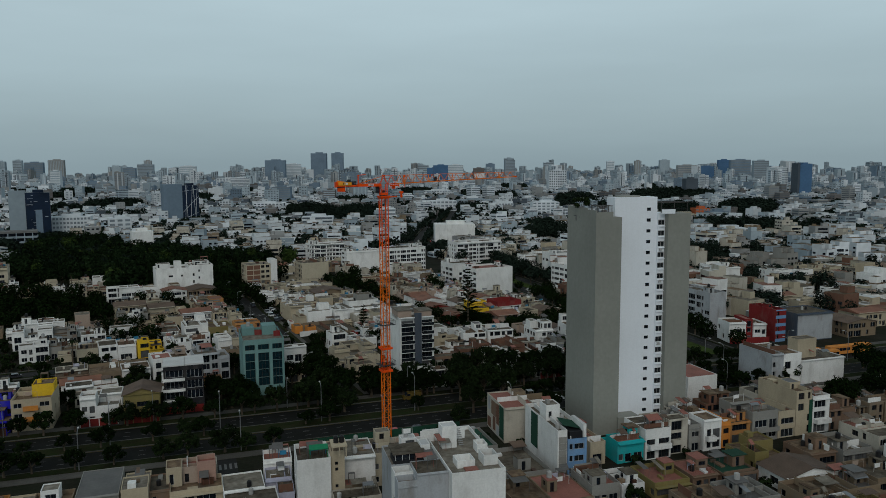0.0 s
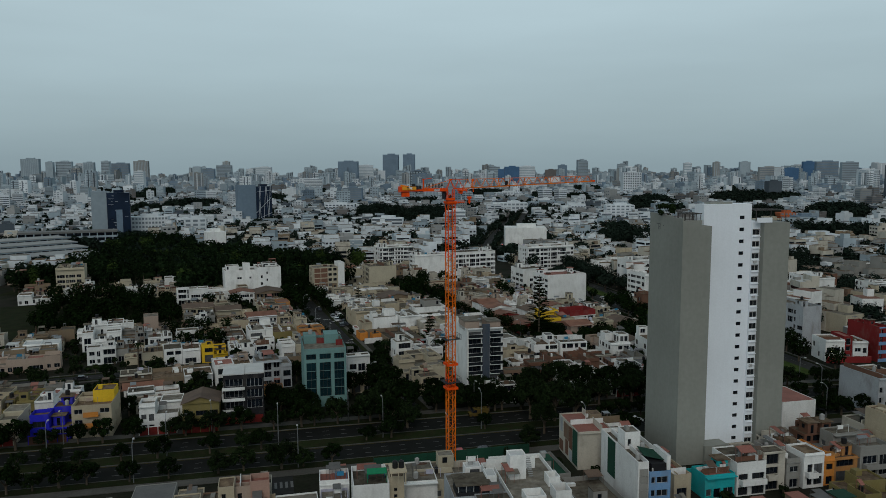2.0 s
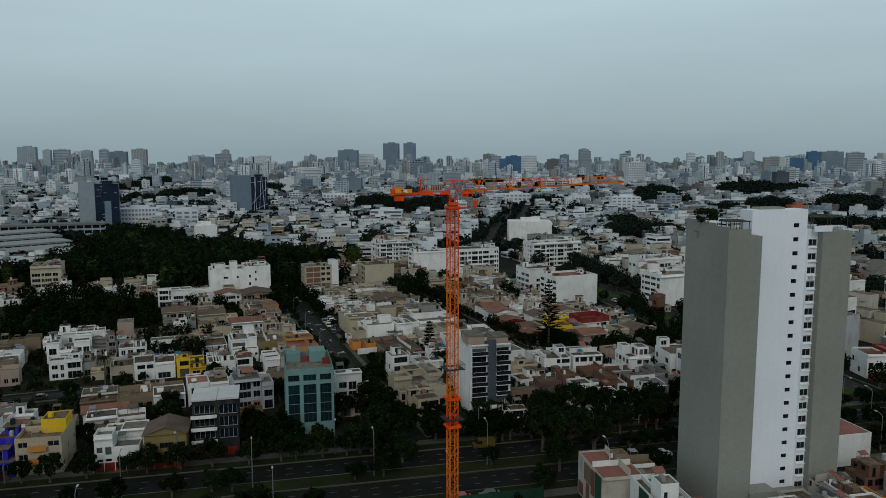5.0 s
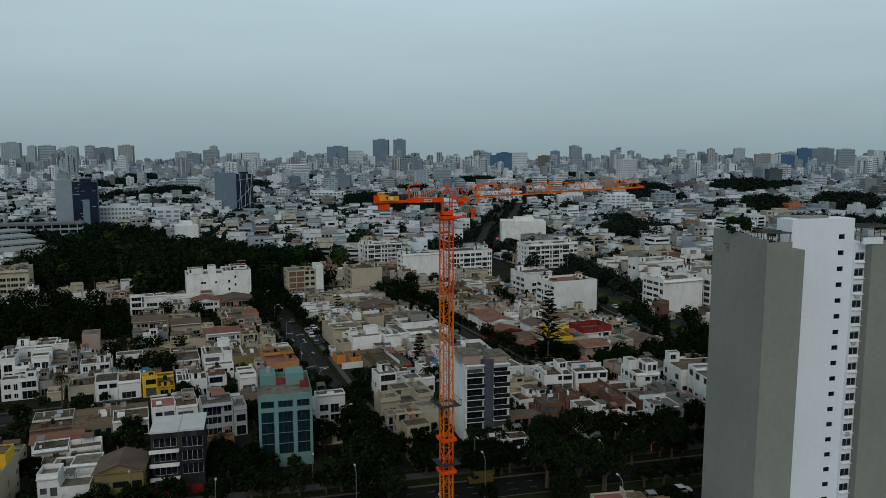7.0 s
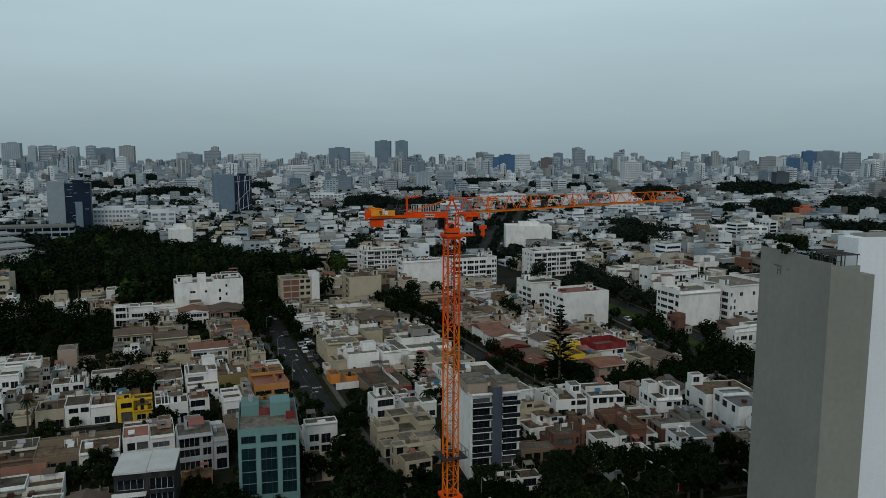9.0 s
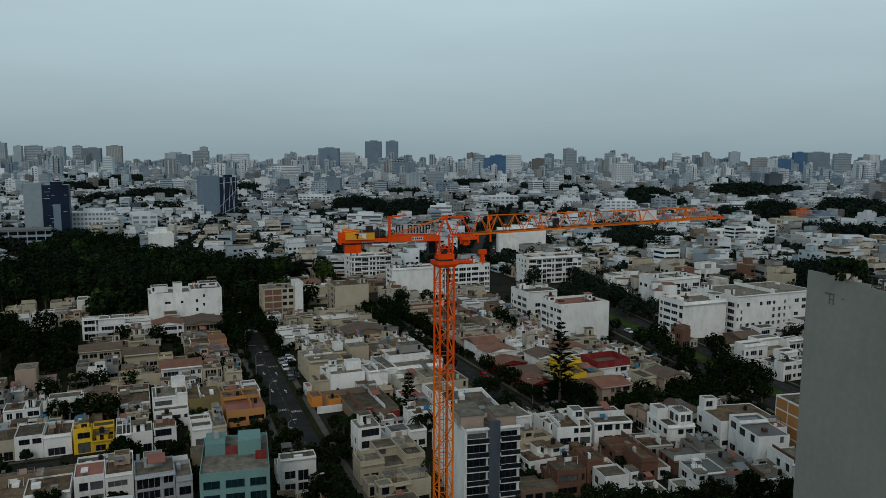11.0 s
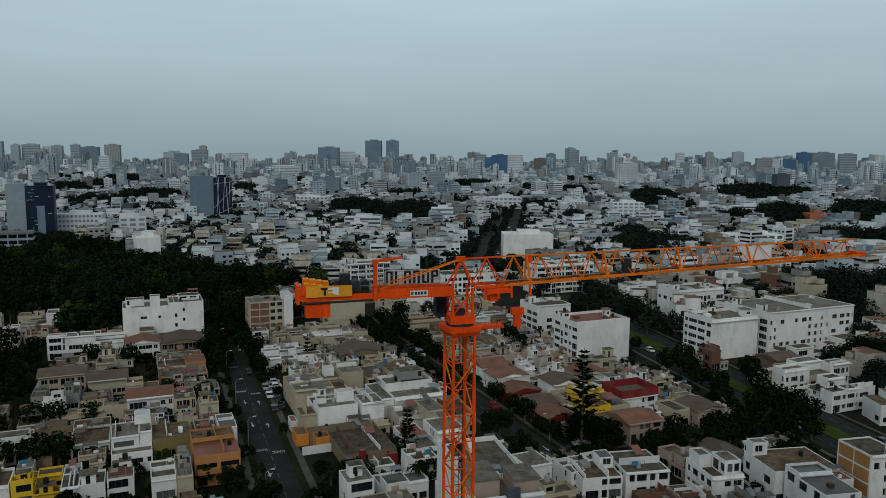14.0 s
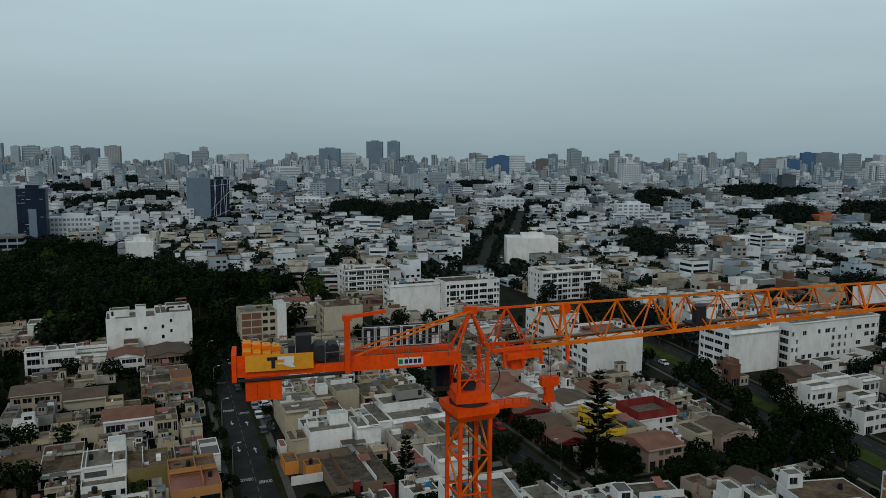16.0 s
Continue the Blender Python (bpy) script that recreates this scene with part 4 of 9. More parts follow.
house(-22.8, 225.3, 11.0, 10, 6.5, 0, "white", pitch=1.3, roof="tile")
house(-11.6, 223.4, 14.1, 14, 6, 0, "tan", pitch=1.5, roof="tile_brown")
flats = compound(0, 0, 0, (
    ("wall", 20.7, 241.7, 33.6, 253.7, 0, 14.0, 0.5, "beige", "deck_light", {"W": 2}, [(7.8, 9.6, 1.2 + 2.7 * k, 2.6 + 2.7 * k) for k in range(5)] + [(10.4, 12.2, 1.2 + 2.7 * k, 2.6 + 2.7 * k) for k in range(5)], 3),
    ("stair_tower", 33.62, 241.2, 37.0, 250.0, 0, 16.2, 0.2, "white", "deck_white", {}, None, 0)),
    "beige flats with red brick panels and pale stair tower", "apartment_block", "building", seed=45)
for k in range(5):
    for a0, a1 in ((0.4, 3.6), (3.9, 7.3)):
        g = Geo()
        g.box(a0, 0.42, 0.5 + 2.7 * k, a1, 0.49, 2.7 + 2.7 * k)
        put("brick_panel", g, ["wall_brick"], None, flats, "red brick panel")
house(52.9, 249.8, 15.5, 14, 12, 0, "beige", faces={"S": 0, "W": 2}, name="apartment_block", category="building", plain=True)
house(26.1, 219.0, 15.7, 12, 6, 0, "beige")
house(13.6, 77.5, 14.7, 11, 6.0, 0, "beige", roof="deck_light")
house(13.4, 64.3, 11.0, 11, 6.4, 0, "beige", roof="deck_light")
house(13.0, 55.5, 6.0, 8, 5.6, 0, "cream")
house(-2.9, 78.7, 7.3, 12, 9, -4, "white")
house(-5.6, 65.4, 11.0, 10, 4.5, -8, "cream")
house(37.8, 51.4, 7.6, 12, 6, -8, "brown")
house(115.8, 164.0, 20.9, 15, 15, 0, "white", faces={"S": 0, "W": 2}, roof="deck_red", name="apartment_block", category="building", plain=True)
compound(0, 0, 0, (
    ("wall", 88.8, 119.6, 95.6, 127.0, 0, 8.0, 0.6, "yellow", "deck", {"S": 1, "W": 1}, None, 2),
    ("wall", 88.8, 112.7, 93.0, 119.58, 0, 6.4, 0.3, "yellow", "deck_tan", {"W": 1}, [(0.8, 2.0, 1.0, 2.4)], 1),
    ("wall", 93.02, 113.4, 99.6, 119.58, 0, 5.6, 0.9, "cream", "deck_light", {"S": 2}, None, 2)),
    "yellow and cream stepped house with flat terraces", seed=47)
compound(0, 0, 0, (
    ("wall", 100.3, 117.9, 112.1, 127.0, 0, 5.2, 0.1, "white", "deck", {"S": 1}, None, 0),
    ("parapet_wall", 100.2, 117.8, 112.2, 127.1, 5.2, 7.4, 2.0, "redwall", "deck_light", {}, None, 0)),
    "white house under a deep red roof parapet", seed=44)
house(90.4, 100.9, 9.6, 10, 6, 0, "pinkish", pitch=-1.3, roof="tile")
house(62.3, 82.7, 11.4, 12, 6, 0, "white", plain=True)
house(54.3, 41.1, 8.9, 14, 6.5, -8, "white")
house(48.8, 56.5, 6.4, 12, 6, -8, "brick")
house(56.5, 57.2, 7.5, 12, 7, -8, "brick")
house(185.3, 149.7, 41.0, 22, 16, 0, "white", faces={"S": 1, "W": 2}, roof="deck_light", name="apartment_block", category="building", plain=True)
house(192.2, 205.0, 24.2, 14, 14, 0, "white", name="apartment_block", category="building", plain=True)
house(185.8, 137.7, 20.0, 12, 7, 0, "white")
house(157.9, 117.3, 27.1, 14, 8, 0, "white")
house(156.0, 99.1, 16.7, 14, 7, 0, "white")
house(122.3, 201.7, 14.6, 14, 13, 0, "white", faces={"S": 1, "W": 2}, name="apartment_block", category="building", plain=True)
house(112.4, 270.9, 26.7, 12, 15, 0, "white", trim="wall_white", glass="glass_dark", faces={"S": 2, "W": 1}, name="apartment_block", category="building", plain=True)
house(88.7, 276.8, 23.6, 9.5, 14, 0, "white", faces={"S": 0, "W": 2}, name="apartment_block", category="building", plain=True)
house(81.7, 325.9, 23.4, 14, 14, 0, "white", faces={"S": 2, "W": 2}, trim="wall_grey", name="apartment_block", category="building", plain=True)
house(168.1, 282.6, 33.7, 14, 15, 0, "white", name="apartment_block", category="building", plain=True)
# ---- the rows on both sides of the straight street ----
NO, S_, W_, SW_ = {}, {"S": 1}, {"W": 1}, {"S": 1, "W": 1}
compound(0, 0, 0, (
    ("wall", 15.2, 130.0, 18.2, 135.7, 0, 3.0, 0.2, "orange", "deck_tan", W_, None, 0),
    ("wall", 19.0, 125.9, 22.4, 129.5, 0, 3.2, 0.2, "orange", "deck_tan", S_, None, 1),
    ("wall", 18.3, 129.6, 34.0, 133.1, 0, 3.3, 0.3, "tan", "deck_tan", S_, None, 4),
    ("wall", 22.5, 113.7, 35.0, 129.5, 0, 3.0, 0.15, "tan", "deck", S_, None, 5),
    ("gate_pillar", 26.0, 112.6, 27.3, 113.5, 0, 4.0, 0.0, "redwall", "deck_red", NO, None, 0),
    ("gate_pillar", 31.4, 109.6, 33.8, 110.2, 0, 3.6, 0.0, "redwall", "deck_red", NO, None, 0),
    ("front_wall", 15.4, 124.2, 22.3, 124.5, 0, 2.0, 0.0, "white", "deck_white", NO, None, 0)),
    "low tan and orange house with rubble-strewn roofs and red pillars", seed=31)
compound(0, 0, 0, (
    ("wall", 21.8, 134.2, 31.7, 140.6, 0, 7.5, 0.3, "white", "deck_light", NO, None, 1),
    ("wall", 21.8, 140.7, 31.7, 148.0, 0, 6.2, 0.5, "white", "deck_tan", NO, None, 3),
    ("roof_room", 27.2, 137.5, 31.6, 140.5, 7.2, 9.8, 0.1, "white", "deck_white", NO, None, 0),
    ("roof_room", 22.2, 138.0, 24.6, 140.4, 7.2, 8.6, 0.1, "white", "deck_light", NO, None, 0),
    ("wall", 17.6, 136.4, 21.7, 142.6, 0, 5.5, 0.2, "beige", "deck_tan", W_, None, 1),
    ("wall", 15.9, 139.6, 17.5, 144.0, 0, 3.0, 0.1, "white", "deck_red", NO, None, 0)),
    "white house with a blank plastered side wall and a roof room", seed=32)
compound(0, 0, 0, (
    ("wall", 32.7, 133.6, 38.4, 141.0, 0, 7.5, 0.2, "white", "deck_light", NO, None, 1),
    ("wall", 35.8, 133.4, 38.5, 133.58, 0, 7.3, 0.0, "white", "deck_light", S_, None, 0),
    ("wall", 32.7, 141.1, 38.4, 150.0, 0, 6.0, 0.4, "white", "deck", NO, None, 3)),
    "narrow white three-storey house with a flat grey roof", seed=33)
compound(0, 0, 0, (
    ("wall", 19.4, 151.9, 30.0, 158.4, 0, 7.0, 0.25, "cream", "deck_light", W_, None, 2),
    ("wall", 19.4, 158.5, 29.0, 168.6, 0, 6.2, 0.4, "cream", "deck_light", W_, None, 3),
    ("wall", 30.1, 152.4, 34.5, 160.1, 0, 5.4, 0.2, "white", "deck_tan", S_, None, 2),
    ("wall", 29.2, 160.3, 34.4, 171.5, 0, 6.6, 0.3, "cream", "deck_light", S_, None, 2),
    ("wall", 34.5, 160.4, 41.0, 171.5, 0, 7.8, 0.2, "cream", "deck_light", NO, None, 2),
    ("roof_room", 30.2, 163.0, 33.0, 166.0, 6.4, 8.8, 0.1, "white", "deck_white", NO, None, 0)),
    "cream house of stepped blocks with blank walls", seed=34)
compound(0, 0, 0, (
    ("wall", 42.5, 136.9, 56.4, 144.0, 0, 6.8, 0.7, "white", "deck_light", NO, None, 2),
    ("wall", 38.6, 137.0, 42.4, 151.0, 0, 6.8, 0.3, "white", "deck_light", SW_, None, 1),
    ("wall", 42.5, 144.1, 56.0, 152.0, 0, 8.4, 0.9, "white", "deck_light", S_, None, 3),
    ("roof_room", 47.0, 146.0, 54.0, 151.0, 8.2, 10.6, 0.1, "grey", "deck", S_, None, 0)),
    "long white house with roof terraces and a dark roofed lounge", seed=35)
compound(0, 0, 0, (
    ("wall", 40.4, 127.4, 47.0, 136.6, 0, 5.0, 0.9, "dirty", "deck_light", SW_, None, 2),
    ("wall", 47.1, 125.0, 52.0, 134.0, 0, 6.4, 0.3, "beige", "deck_light", S_, None, 2),
    ("wall", 52.1, 122.0, 59.0, 134.0, 0, 5.6, 0.4, "beige", "deck", S_, None, 3),
    ("wall", 38.7, 118.5, 44.6, 127.2, 0, 3.0, 0.3, "white", "deck_red", S_, None, 0),
    ("wall", 44.7, 113.0, 52.0, 121.9, 0, 5.8, 0.4, "white", "deck_light", W_, None, 2),
    ("wall", 38.7, 110.5, 44.6, 118.4, 0, 3.4, 0.9, "white", "deck_light", S_, None, 2)),
    "white and beige house round small courts with a red terrace", seed=36)
compound(0, 0, 0, (
    ("wall", 42.0, 159.7, 49.0, 172.0, 0, 5.6, 0.2, "cream", "deck", SW_, None, 4),
    ("wall", 49.1, 161.0, 57.5, 173.0, 0, 6.4, 0.3, "beige", "deck_tan", S_, None, 4)),
    "cream two-storey house with dusty brown flat roofs", seed=37)
compound(0, 0, 0, (
    ("wall", -25.5, 134.8, -19.6, 144.3, 0, 6.4, 0.25, "white", "deck_light", {"S": 2}, None, 2),
    ("wall", -19.5, 134.8, -16.9, 144.3, 0, 7.0, 0.2, "white", "deck_light", S_, None, 1),
    ("wall", -25.5, 130.6, -17.0, 134.7, 0, 4.0, 0.6, "white", "deck_light", {"S": 2}, None, 0),
    ("roof_room", -20.5, 140.5, -17.0, 144.2, 6.8, 9.0, 0.1, "white", "deck_white", S_, None, 0),
    ("front_wall", -25.5, 128.4, -17.4, 128.6, 0, 2.2, 0.0, "white", "deck_white", NO, None, 0)),
    "white two-storey house with a lower front and roof room", seed=38)
compound(0, 0, 0, (
    ("wall", -16.8, 133.0, -8.5, 143.0, 0, 5.3, 0.3, "olive", "deck_tan", {"S": 2}, None, 3),
    ("front_wall", -16.8, 127.0, -8.6, 127.25, 0, 2.6, 0.0, "white", "deck_white", NO, None, 0)),
    "olive two-storey house behind a white front wall", seed=39)
compound(0, 0, 0, (
    ("wall", -44.4, 144.6, -34.5, 156.0, 0, 3.2, 0.2, "tan", "deck_tan", S_, None, 4),
    ("wall", -42.0, 156.1, -36.0, 160.0, 0, 3.8, 0.1, "tan", "tile_brown", NO, None, 0)),
    "low tan house with a wide dusty flat roof", seed=40)
compound(0, 0, 0, (
    ("wall", -34.3, 141.8, -26.0, 152.0, 0, 3.4, 0.25, "white", "deck_tan", {"S": 2}, None, 4),
    ("wall", -34.3, 152.1, -26.0, 158.0, 0, 3.8, 0.2, "dirty", "deck", NO, None, 2)),
    "low white house with a wide dusty flat roof", seed=41)
compound(0, 0, 0, (
    ("wall", -9.1, 115.6, 0.3, 123.0, 0, 6.8, 0.15, "ochre", "deck_red", {"S": 2, "E": 1}, None, 2),
    ("wall", -9.1, 123.1, 0.0, 129.0, 0, 8.0, 0.5, "ochre", "deck_tan", SW_, None, 3),
    ("balcony", -8.6, 114.2, -0.4, 115.5, 3.1, 4.0, 0.7, "ochre", "deck_tan", NO, None, 0)),
    "ochre house with a reddish roof deck and long balcony", seed=42)
compound(0, 0, 0, (
    ("wall", -7.9, 135.0, -2.0, 146.0, 0, 4.2, 0.3, "beige", "deck", S_, None, 4),
    ("wall", -1.9, 136.0, 2.2, 146.0, 0, 5.0, 0.2, "white", "sheet", S_, None, 1)),
    "low beige and white house with a cluttered flat roof", seed=43)
compound(0, 0, 0, (
    ("wall", -13.4, 190.4, -6.2, 199.0, 0, 3.4, 0.25, "tan", "deck_tan", {"S": 2}, None, 4),
    ("wall", -6.18, 191.4, 0.6, 199.0, 0, 3.2, 0.3, "pinkish", "deck_red", {"S": 2}, None, 2)),
    "low tan and pink house with a dusty terrace", seed=48)
compound(0, 0, 0, (
    ("wall", -13.4, 199.4, -5.0, 208.6, 0, 3.8, 0.3, "cream", "deck", {"S": 2}, None, 4),
    ("wall", -4.98, 199.6, 0.8, 208.6, 0, 4.6, 0.2, "ochre", "tile", {"S": 1}, None, 0)),
    "low cream house with an ochre side wing", seed=49)
compound(0, 0, 0, (("wall", -13.4, 209.0, 0.6, 219.0, 0, 3.4, 0.25, "dirty", "deck_tan", {"S": 2}, None, 5),), "low off-white house under a wide dusty roof", seed=50)
TAKEN.append((15.4, 172, 6.4, 16, 0))
# rows behind the black house
S2 = {"S": 2}
compound(0, 0, 0, (
    ("wall", -59.0, 89.4, -50.2, 97.0, 0, 4.0, 0.2, "tan", "deck_tan", S2, None, 3),
    ("wall", -50.1, 88.6, -42.0, 97.0, 0, 4.2, 0.3, "white", "deck_tan", S2, None, 3),
    ("wall", -59.0, 97.1, -42.0, 104.0, 0, 3.3, 0.2, "tan", "deck", NO, None, 5)),
    "low tan house under a wide dusty flat roof", seed=51)
compound(0, 0, 0, (
    ("wall", -68.2, 92.5, -59.2, 98.0, 0, 3.2, 0.15, "brown", "deck_tan", S_, None, 3),
    ("wall", -68.2, 98.1, -59.2, 104.5, 0, 3.6, 0.15, "dirty", "deck", S_, None, 3)),
    "low brown house with patched flat roofs", seed=52)
house(-66.7, 82.0, 10.4, 5.8, 3.6, 0, "white", "tile", S2, pitch=-1.0)
compound(0, 0, 0, (
    ("wall", -65.5, 74.8, -58.6, 80.4, 0, 4.5, 0.3, "white", "deck", S2, None, 2),
    ("wall", -58.5, 74.4, -52.0, 80.0, 0, 4.0, 0.8, "white", "deck_tan", S2, None, 2)),
    "white two-storey house with grey terraces", seed=53)
compound(0, 0, 0, (
    ("wall", -63.4, 69.0, -52.0, 74.0, 0, 3.4, 0.3, "dirty", "deck", S2, None, 3),
    ("wall", -50.4, 64.6, -43.6, 71.0, 0, 3.2, 0.2, "tan", "deck_tan", S_, None, 3)),
    "low off-white house with dusty terraces", seed=54)
compound(0, 0, 0, (
    ("wall", -41.3, 88.4, -35.8, 95.8, 0, 6.5, 0.3, "white", "deck_red", S2, None, 2),
    ("wall", -35.7, 88.0, -30.5, 95.8, 0, 6.3, 0.5, "white", "deck_tan", S2, None, 2),
    ("wall", -41.3, 95.9, -30.5, 102.0, 0, 5.4, 0.4, "white", "deck", S_, None, 3),
    ("roof_room", -34.0, 92.6, -31.0, 95.6, 6.1, 8.2, 0.1, "pinkish", "deck_tan", S_, None, 0)),
    "white two-storey house with reddish roof terraces", seed=55)
compound(0, 0, 0, (
    ("wall", -30.2, 79.6, -23.0, 87.4, 0, 8.6, 0.4, "greyw", "deck_light", S2, None, 2),
    ("wall", -22.9, 79.2, -19.8, 87.4, 0, 7.4, 0.9, "greyw", "deck_light", S2, None, 1),
    ("wall", -30.2, 87.5, -19.8, 94.0, 0, 5.8, 0.5, "white", "deck_tan", S_, None, 3),
    ("roof_room", -28.5, 84.0, -25.0, 87.2, 8.2, 10.3, 0.1, "greyw", "deck_light", S_, None, 0)),
    "grey-white three-storey house with barred windows", seed=56)
house(-30.2, 69.9, 6.2, 3.8, 3.2, -4, "ochre", "deck_tan", S_, parapet=0.2, room=False)
compound(0, 0, 0, (
    ("wall", -62.0, 119.6, -55.4, 128.0, 0, 5.0, 0.3, "beige", "deck_tan", S2, None, 3),
    ("wall", -55.3, 119.2, -49.5, 128.0, 0, 5.6, 0.3, "white", "deck", S2, None, 2),
    ("wall", -49.4, 119.0, -43.6, 128.0, 0, 5.2, 0.6, "white", "deck_tan", S2, None, 3)),
    "white and beige row house with flat dusty roofs", seed=57)

# ---- near side of the avenue ----
N = {}
S1, SW = {"S": 1}, {"S": 1, "W": 1}
near_roofs = compound(-16.2, -43.8, -12, (
    ("wall", 0.42, 7.86, 9.33, 17.4, 0, 12.91, 0.3, "greyw", "deck_light", {}, None, 2),
    ("wall", 3.77, 2.1, 9.33, 7.84, 0, 13.23, 0.15, "greyw", "deck", {}, None, 1),
    ("wall", 0.42, 2.1, 3.75, 4.82, 0, 12.18, 1.0, "greyw", "deck_tan", {}, None, 0),
    ("court_wall", 0.42, 4.84, 3.75, 7.84, 0, 12.6, 3.6, "white", "deck_white", {"W": 1}, None, 0),
    ("wall", 9.35, 0, 18.97, 22.01, 0, 13.54, 0.8, "white", "deck_light", {}, None, 2),
    ("stair_tower", 11.11, 13.2, 13.94, 15.93, 12.6, 17, 0.2, "white", "deck_white", {}, None, 0),
    ("roof_room", 6.18, 9.33, 7.86, 12.37, 12.6, 15.43, 0.1, "white", "deck_white", {}, None, 0),
    ("roof_room", 3.67, 14.88, 6.5, 17.19, 12.6, 14.8, 0.2, "white", "deck_white", {"S": 1}, None, 1),
    ("light_well", 11.32, 3.56, 14.57, 6.6, 12.7, 14.07, 1.2, "white", "deck_white", {}, None, 0),
    ("parapet_box", 16.14, 3.56, 18.76, 6.71, 12.7, 14.59, 1.6, "white", "deck_light", {}, None, 0),
    ("parapet_box", 16.77, 9.43, 18.76, 12.05, 12.7, 14.38, 1.5, "white", "deck_light", {}, None, 0),
    ("parapet_wall", 7.96, 17.5, 16.77, 17.71, 10.5, 14.91, 0.0, "white", "deck_white", {}, None, 0),
    ("wall", 9.35, 22.03, 18.97, 28.3, 0, 9.88, 0.9, "white", "deck", {}, None, 4)),
    "grey and white cement apartment block with a cluttered parapet roof", "apartment_block", "building", seed=3)
g = Geo()
g.box(0.73, 7.96, 12.6, 5.87, 12.05, 14.7, 0, False)
put("penthouse_glazing", g, ["glass_dark"], None, near_roofs, "dark glazed roof room")
g = Geo()
g.box(0.31, 7.55, 14.7, 6.18, 12.37, 14.93, 0)
put("penthouse_roof", g, ["deck"], None, near_roofs)
g = Geo()
g.box(0.65, 7.88, 12.6, 5.95, 7.94, 13.54, 0)
g.box(0.65, 7.94, 12.6, 0.71, 12.05, 13.54, 0)
put("penthouse_parapet", g, ["ink_black"], None, near_roofs, "black parapet band")
for i in range(5):
    g = Geo()
    g.box(0.75 + i * 1.25, 7.88, 13.54, 0.85 + i * 1.25, 7.95, 14.7)
    put("mullion", g, ["frame_light"], None, near_roofs)
g = Geo()
g.box(11.95, 1.68, 12.73, 14.25, 3.35, 13.02)
put("roof_hatch", g, ["deck_red"], None, near_roofs, "rusty red sheet")
for k in range(9):
    g = Geo()
    g.box(14.0, 15.3 - k * 0.28, 15.4 - k * 0.28, 14.8, 15.58 - k * 0.28, 15.5 - k * 0.28)
    put("stair_step", g, ["tank_grey"], None, near_roofs)
ob = compound(-26.2, -18.5, -12, (
    ("wall", 0, 0, 6.43, 9, 0, 9.58, 1.0, "white", "deck", {"W": 2}, None, 2),
    ("stair_tower", 6.45, 0.96, 9.22, 4.72, 0, 10.33, 0.1, "cream", "deck_tan", {"S": 2}, [(0.9, 1.5, 7.5, 8.2), (0.9, 1.5, 6.3, 7.0), (0.9, 1.5, 2.9, 3.6)], 0),
    ("wall", 6.45, 4.74, 9.22, 13.72, 0, 7.76, 0.3, "cream", "deck_light", {}, None, 2),
    ("wall", 9.24, 4.72, 15.87, 14.15, 0, 7.54, 0.25, "white", "deck_light", {}, None, 4),
    ("annex", 9.33, 1.72, 12.86, 4.61, 0, 2.82, 0.1, "tan", "deck_red", {"S": 1}, None, 1),
    ("annex", 6.54, -3.64, 15.65, 0.86, 0, 2.6, 0.3, "dirty", "deck", SW, None, 4)),
    "off-white corner block with a cream tank tower", "apartment_block", "building", seed=4)
for px, py in ((6.5, 1.0), (9.0, 1.0), (6.5, 4.5), (9.0, 4.5), (7.75, 1.0)):
    g = Geo()
    g.box(px, py, 10.3, px + 0.18, py + 0.18, 12.47)
    put("tank_post", g, ["wall_cream"], None, ob)
g = Geo()
g.box(6.38, 0.86, 12.47, 9.33, 4.82, 12.74)
put("tank_slab", g, ["wall_cream"], None, ob)
for px in (7.4, 8.5):
    g = Geo()
    g.cyl(px, 2.8, 12.74, 13.9, 0.5, 12)
    g.cyl(px, 2.8, 13.9, 14.15, 0.44, 12, 0, 0.16)
    put("water_tank", g, ["tank_black"], None, ob)
compound(-26.2, -18.5, -12, (("wall", -5.79, 8.15, -0.64, 13.94, 0, 3.25, 0.5, "lav", "deck_light", {"W": 2}, None, 4), ("wall", -6, 13.96, -0.21, 19.51, 0, 4.97, 0.9, "white", "deck_red", {"W": 1}, None, 5), ("wall", -3.64, 2.14, -0.43, 8.13, 0, 2.6, 0.3, "lav", "deck", {"W": 1}, None, 3)),
         "lavender grey corner house with washing on its roof", seed=5)
compound(-16.2, -43.8, -12, (("wall", -3.14, 28.82, 4.72, 37.73, 0, 6.94, 0.2, "beige", "deck", S1, None, 5), ("wall", 4.74, 30.39, 11.53, 38.78, 0, 6.31, 0.3, "dirty", "deck_light", S1, None, 5), ("roof_room", 2.1, 34.58, 5.24, 37.31, 6.73, 9.25, 0.15, "beige", "deck_light", S1, None, 0)),
         "low dusty-roofed house beside the crane plot", seed=15)
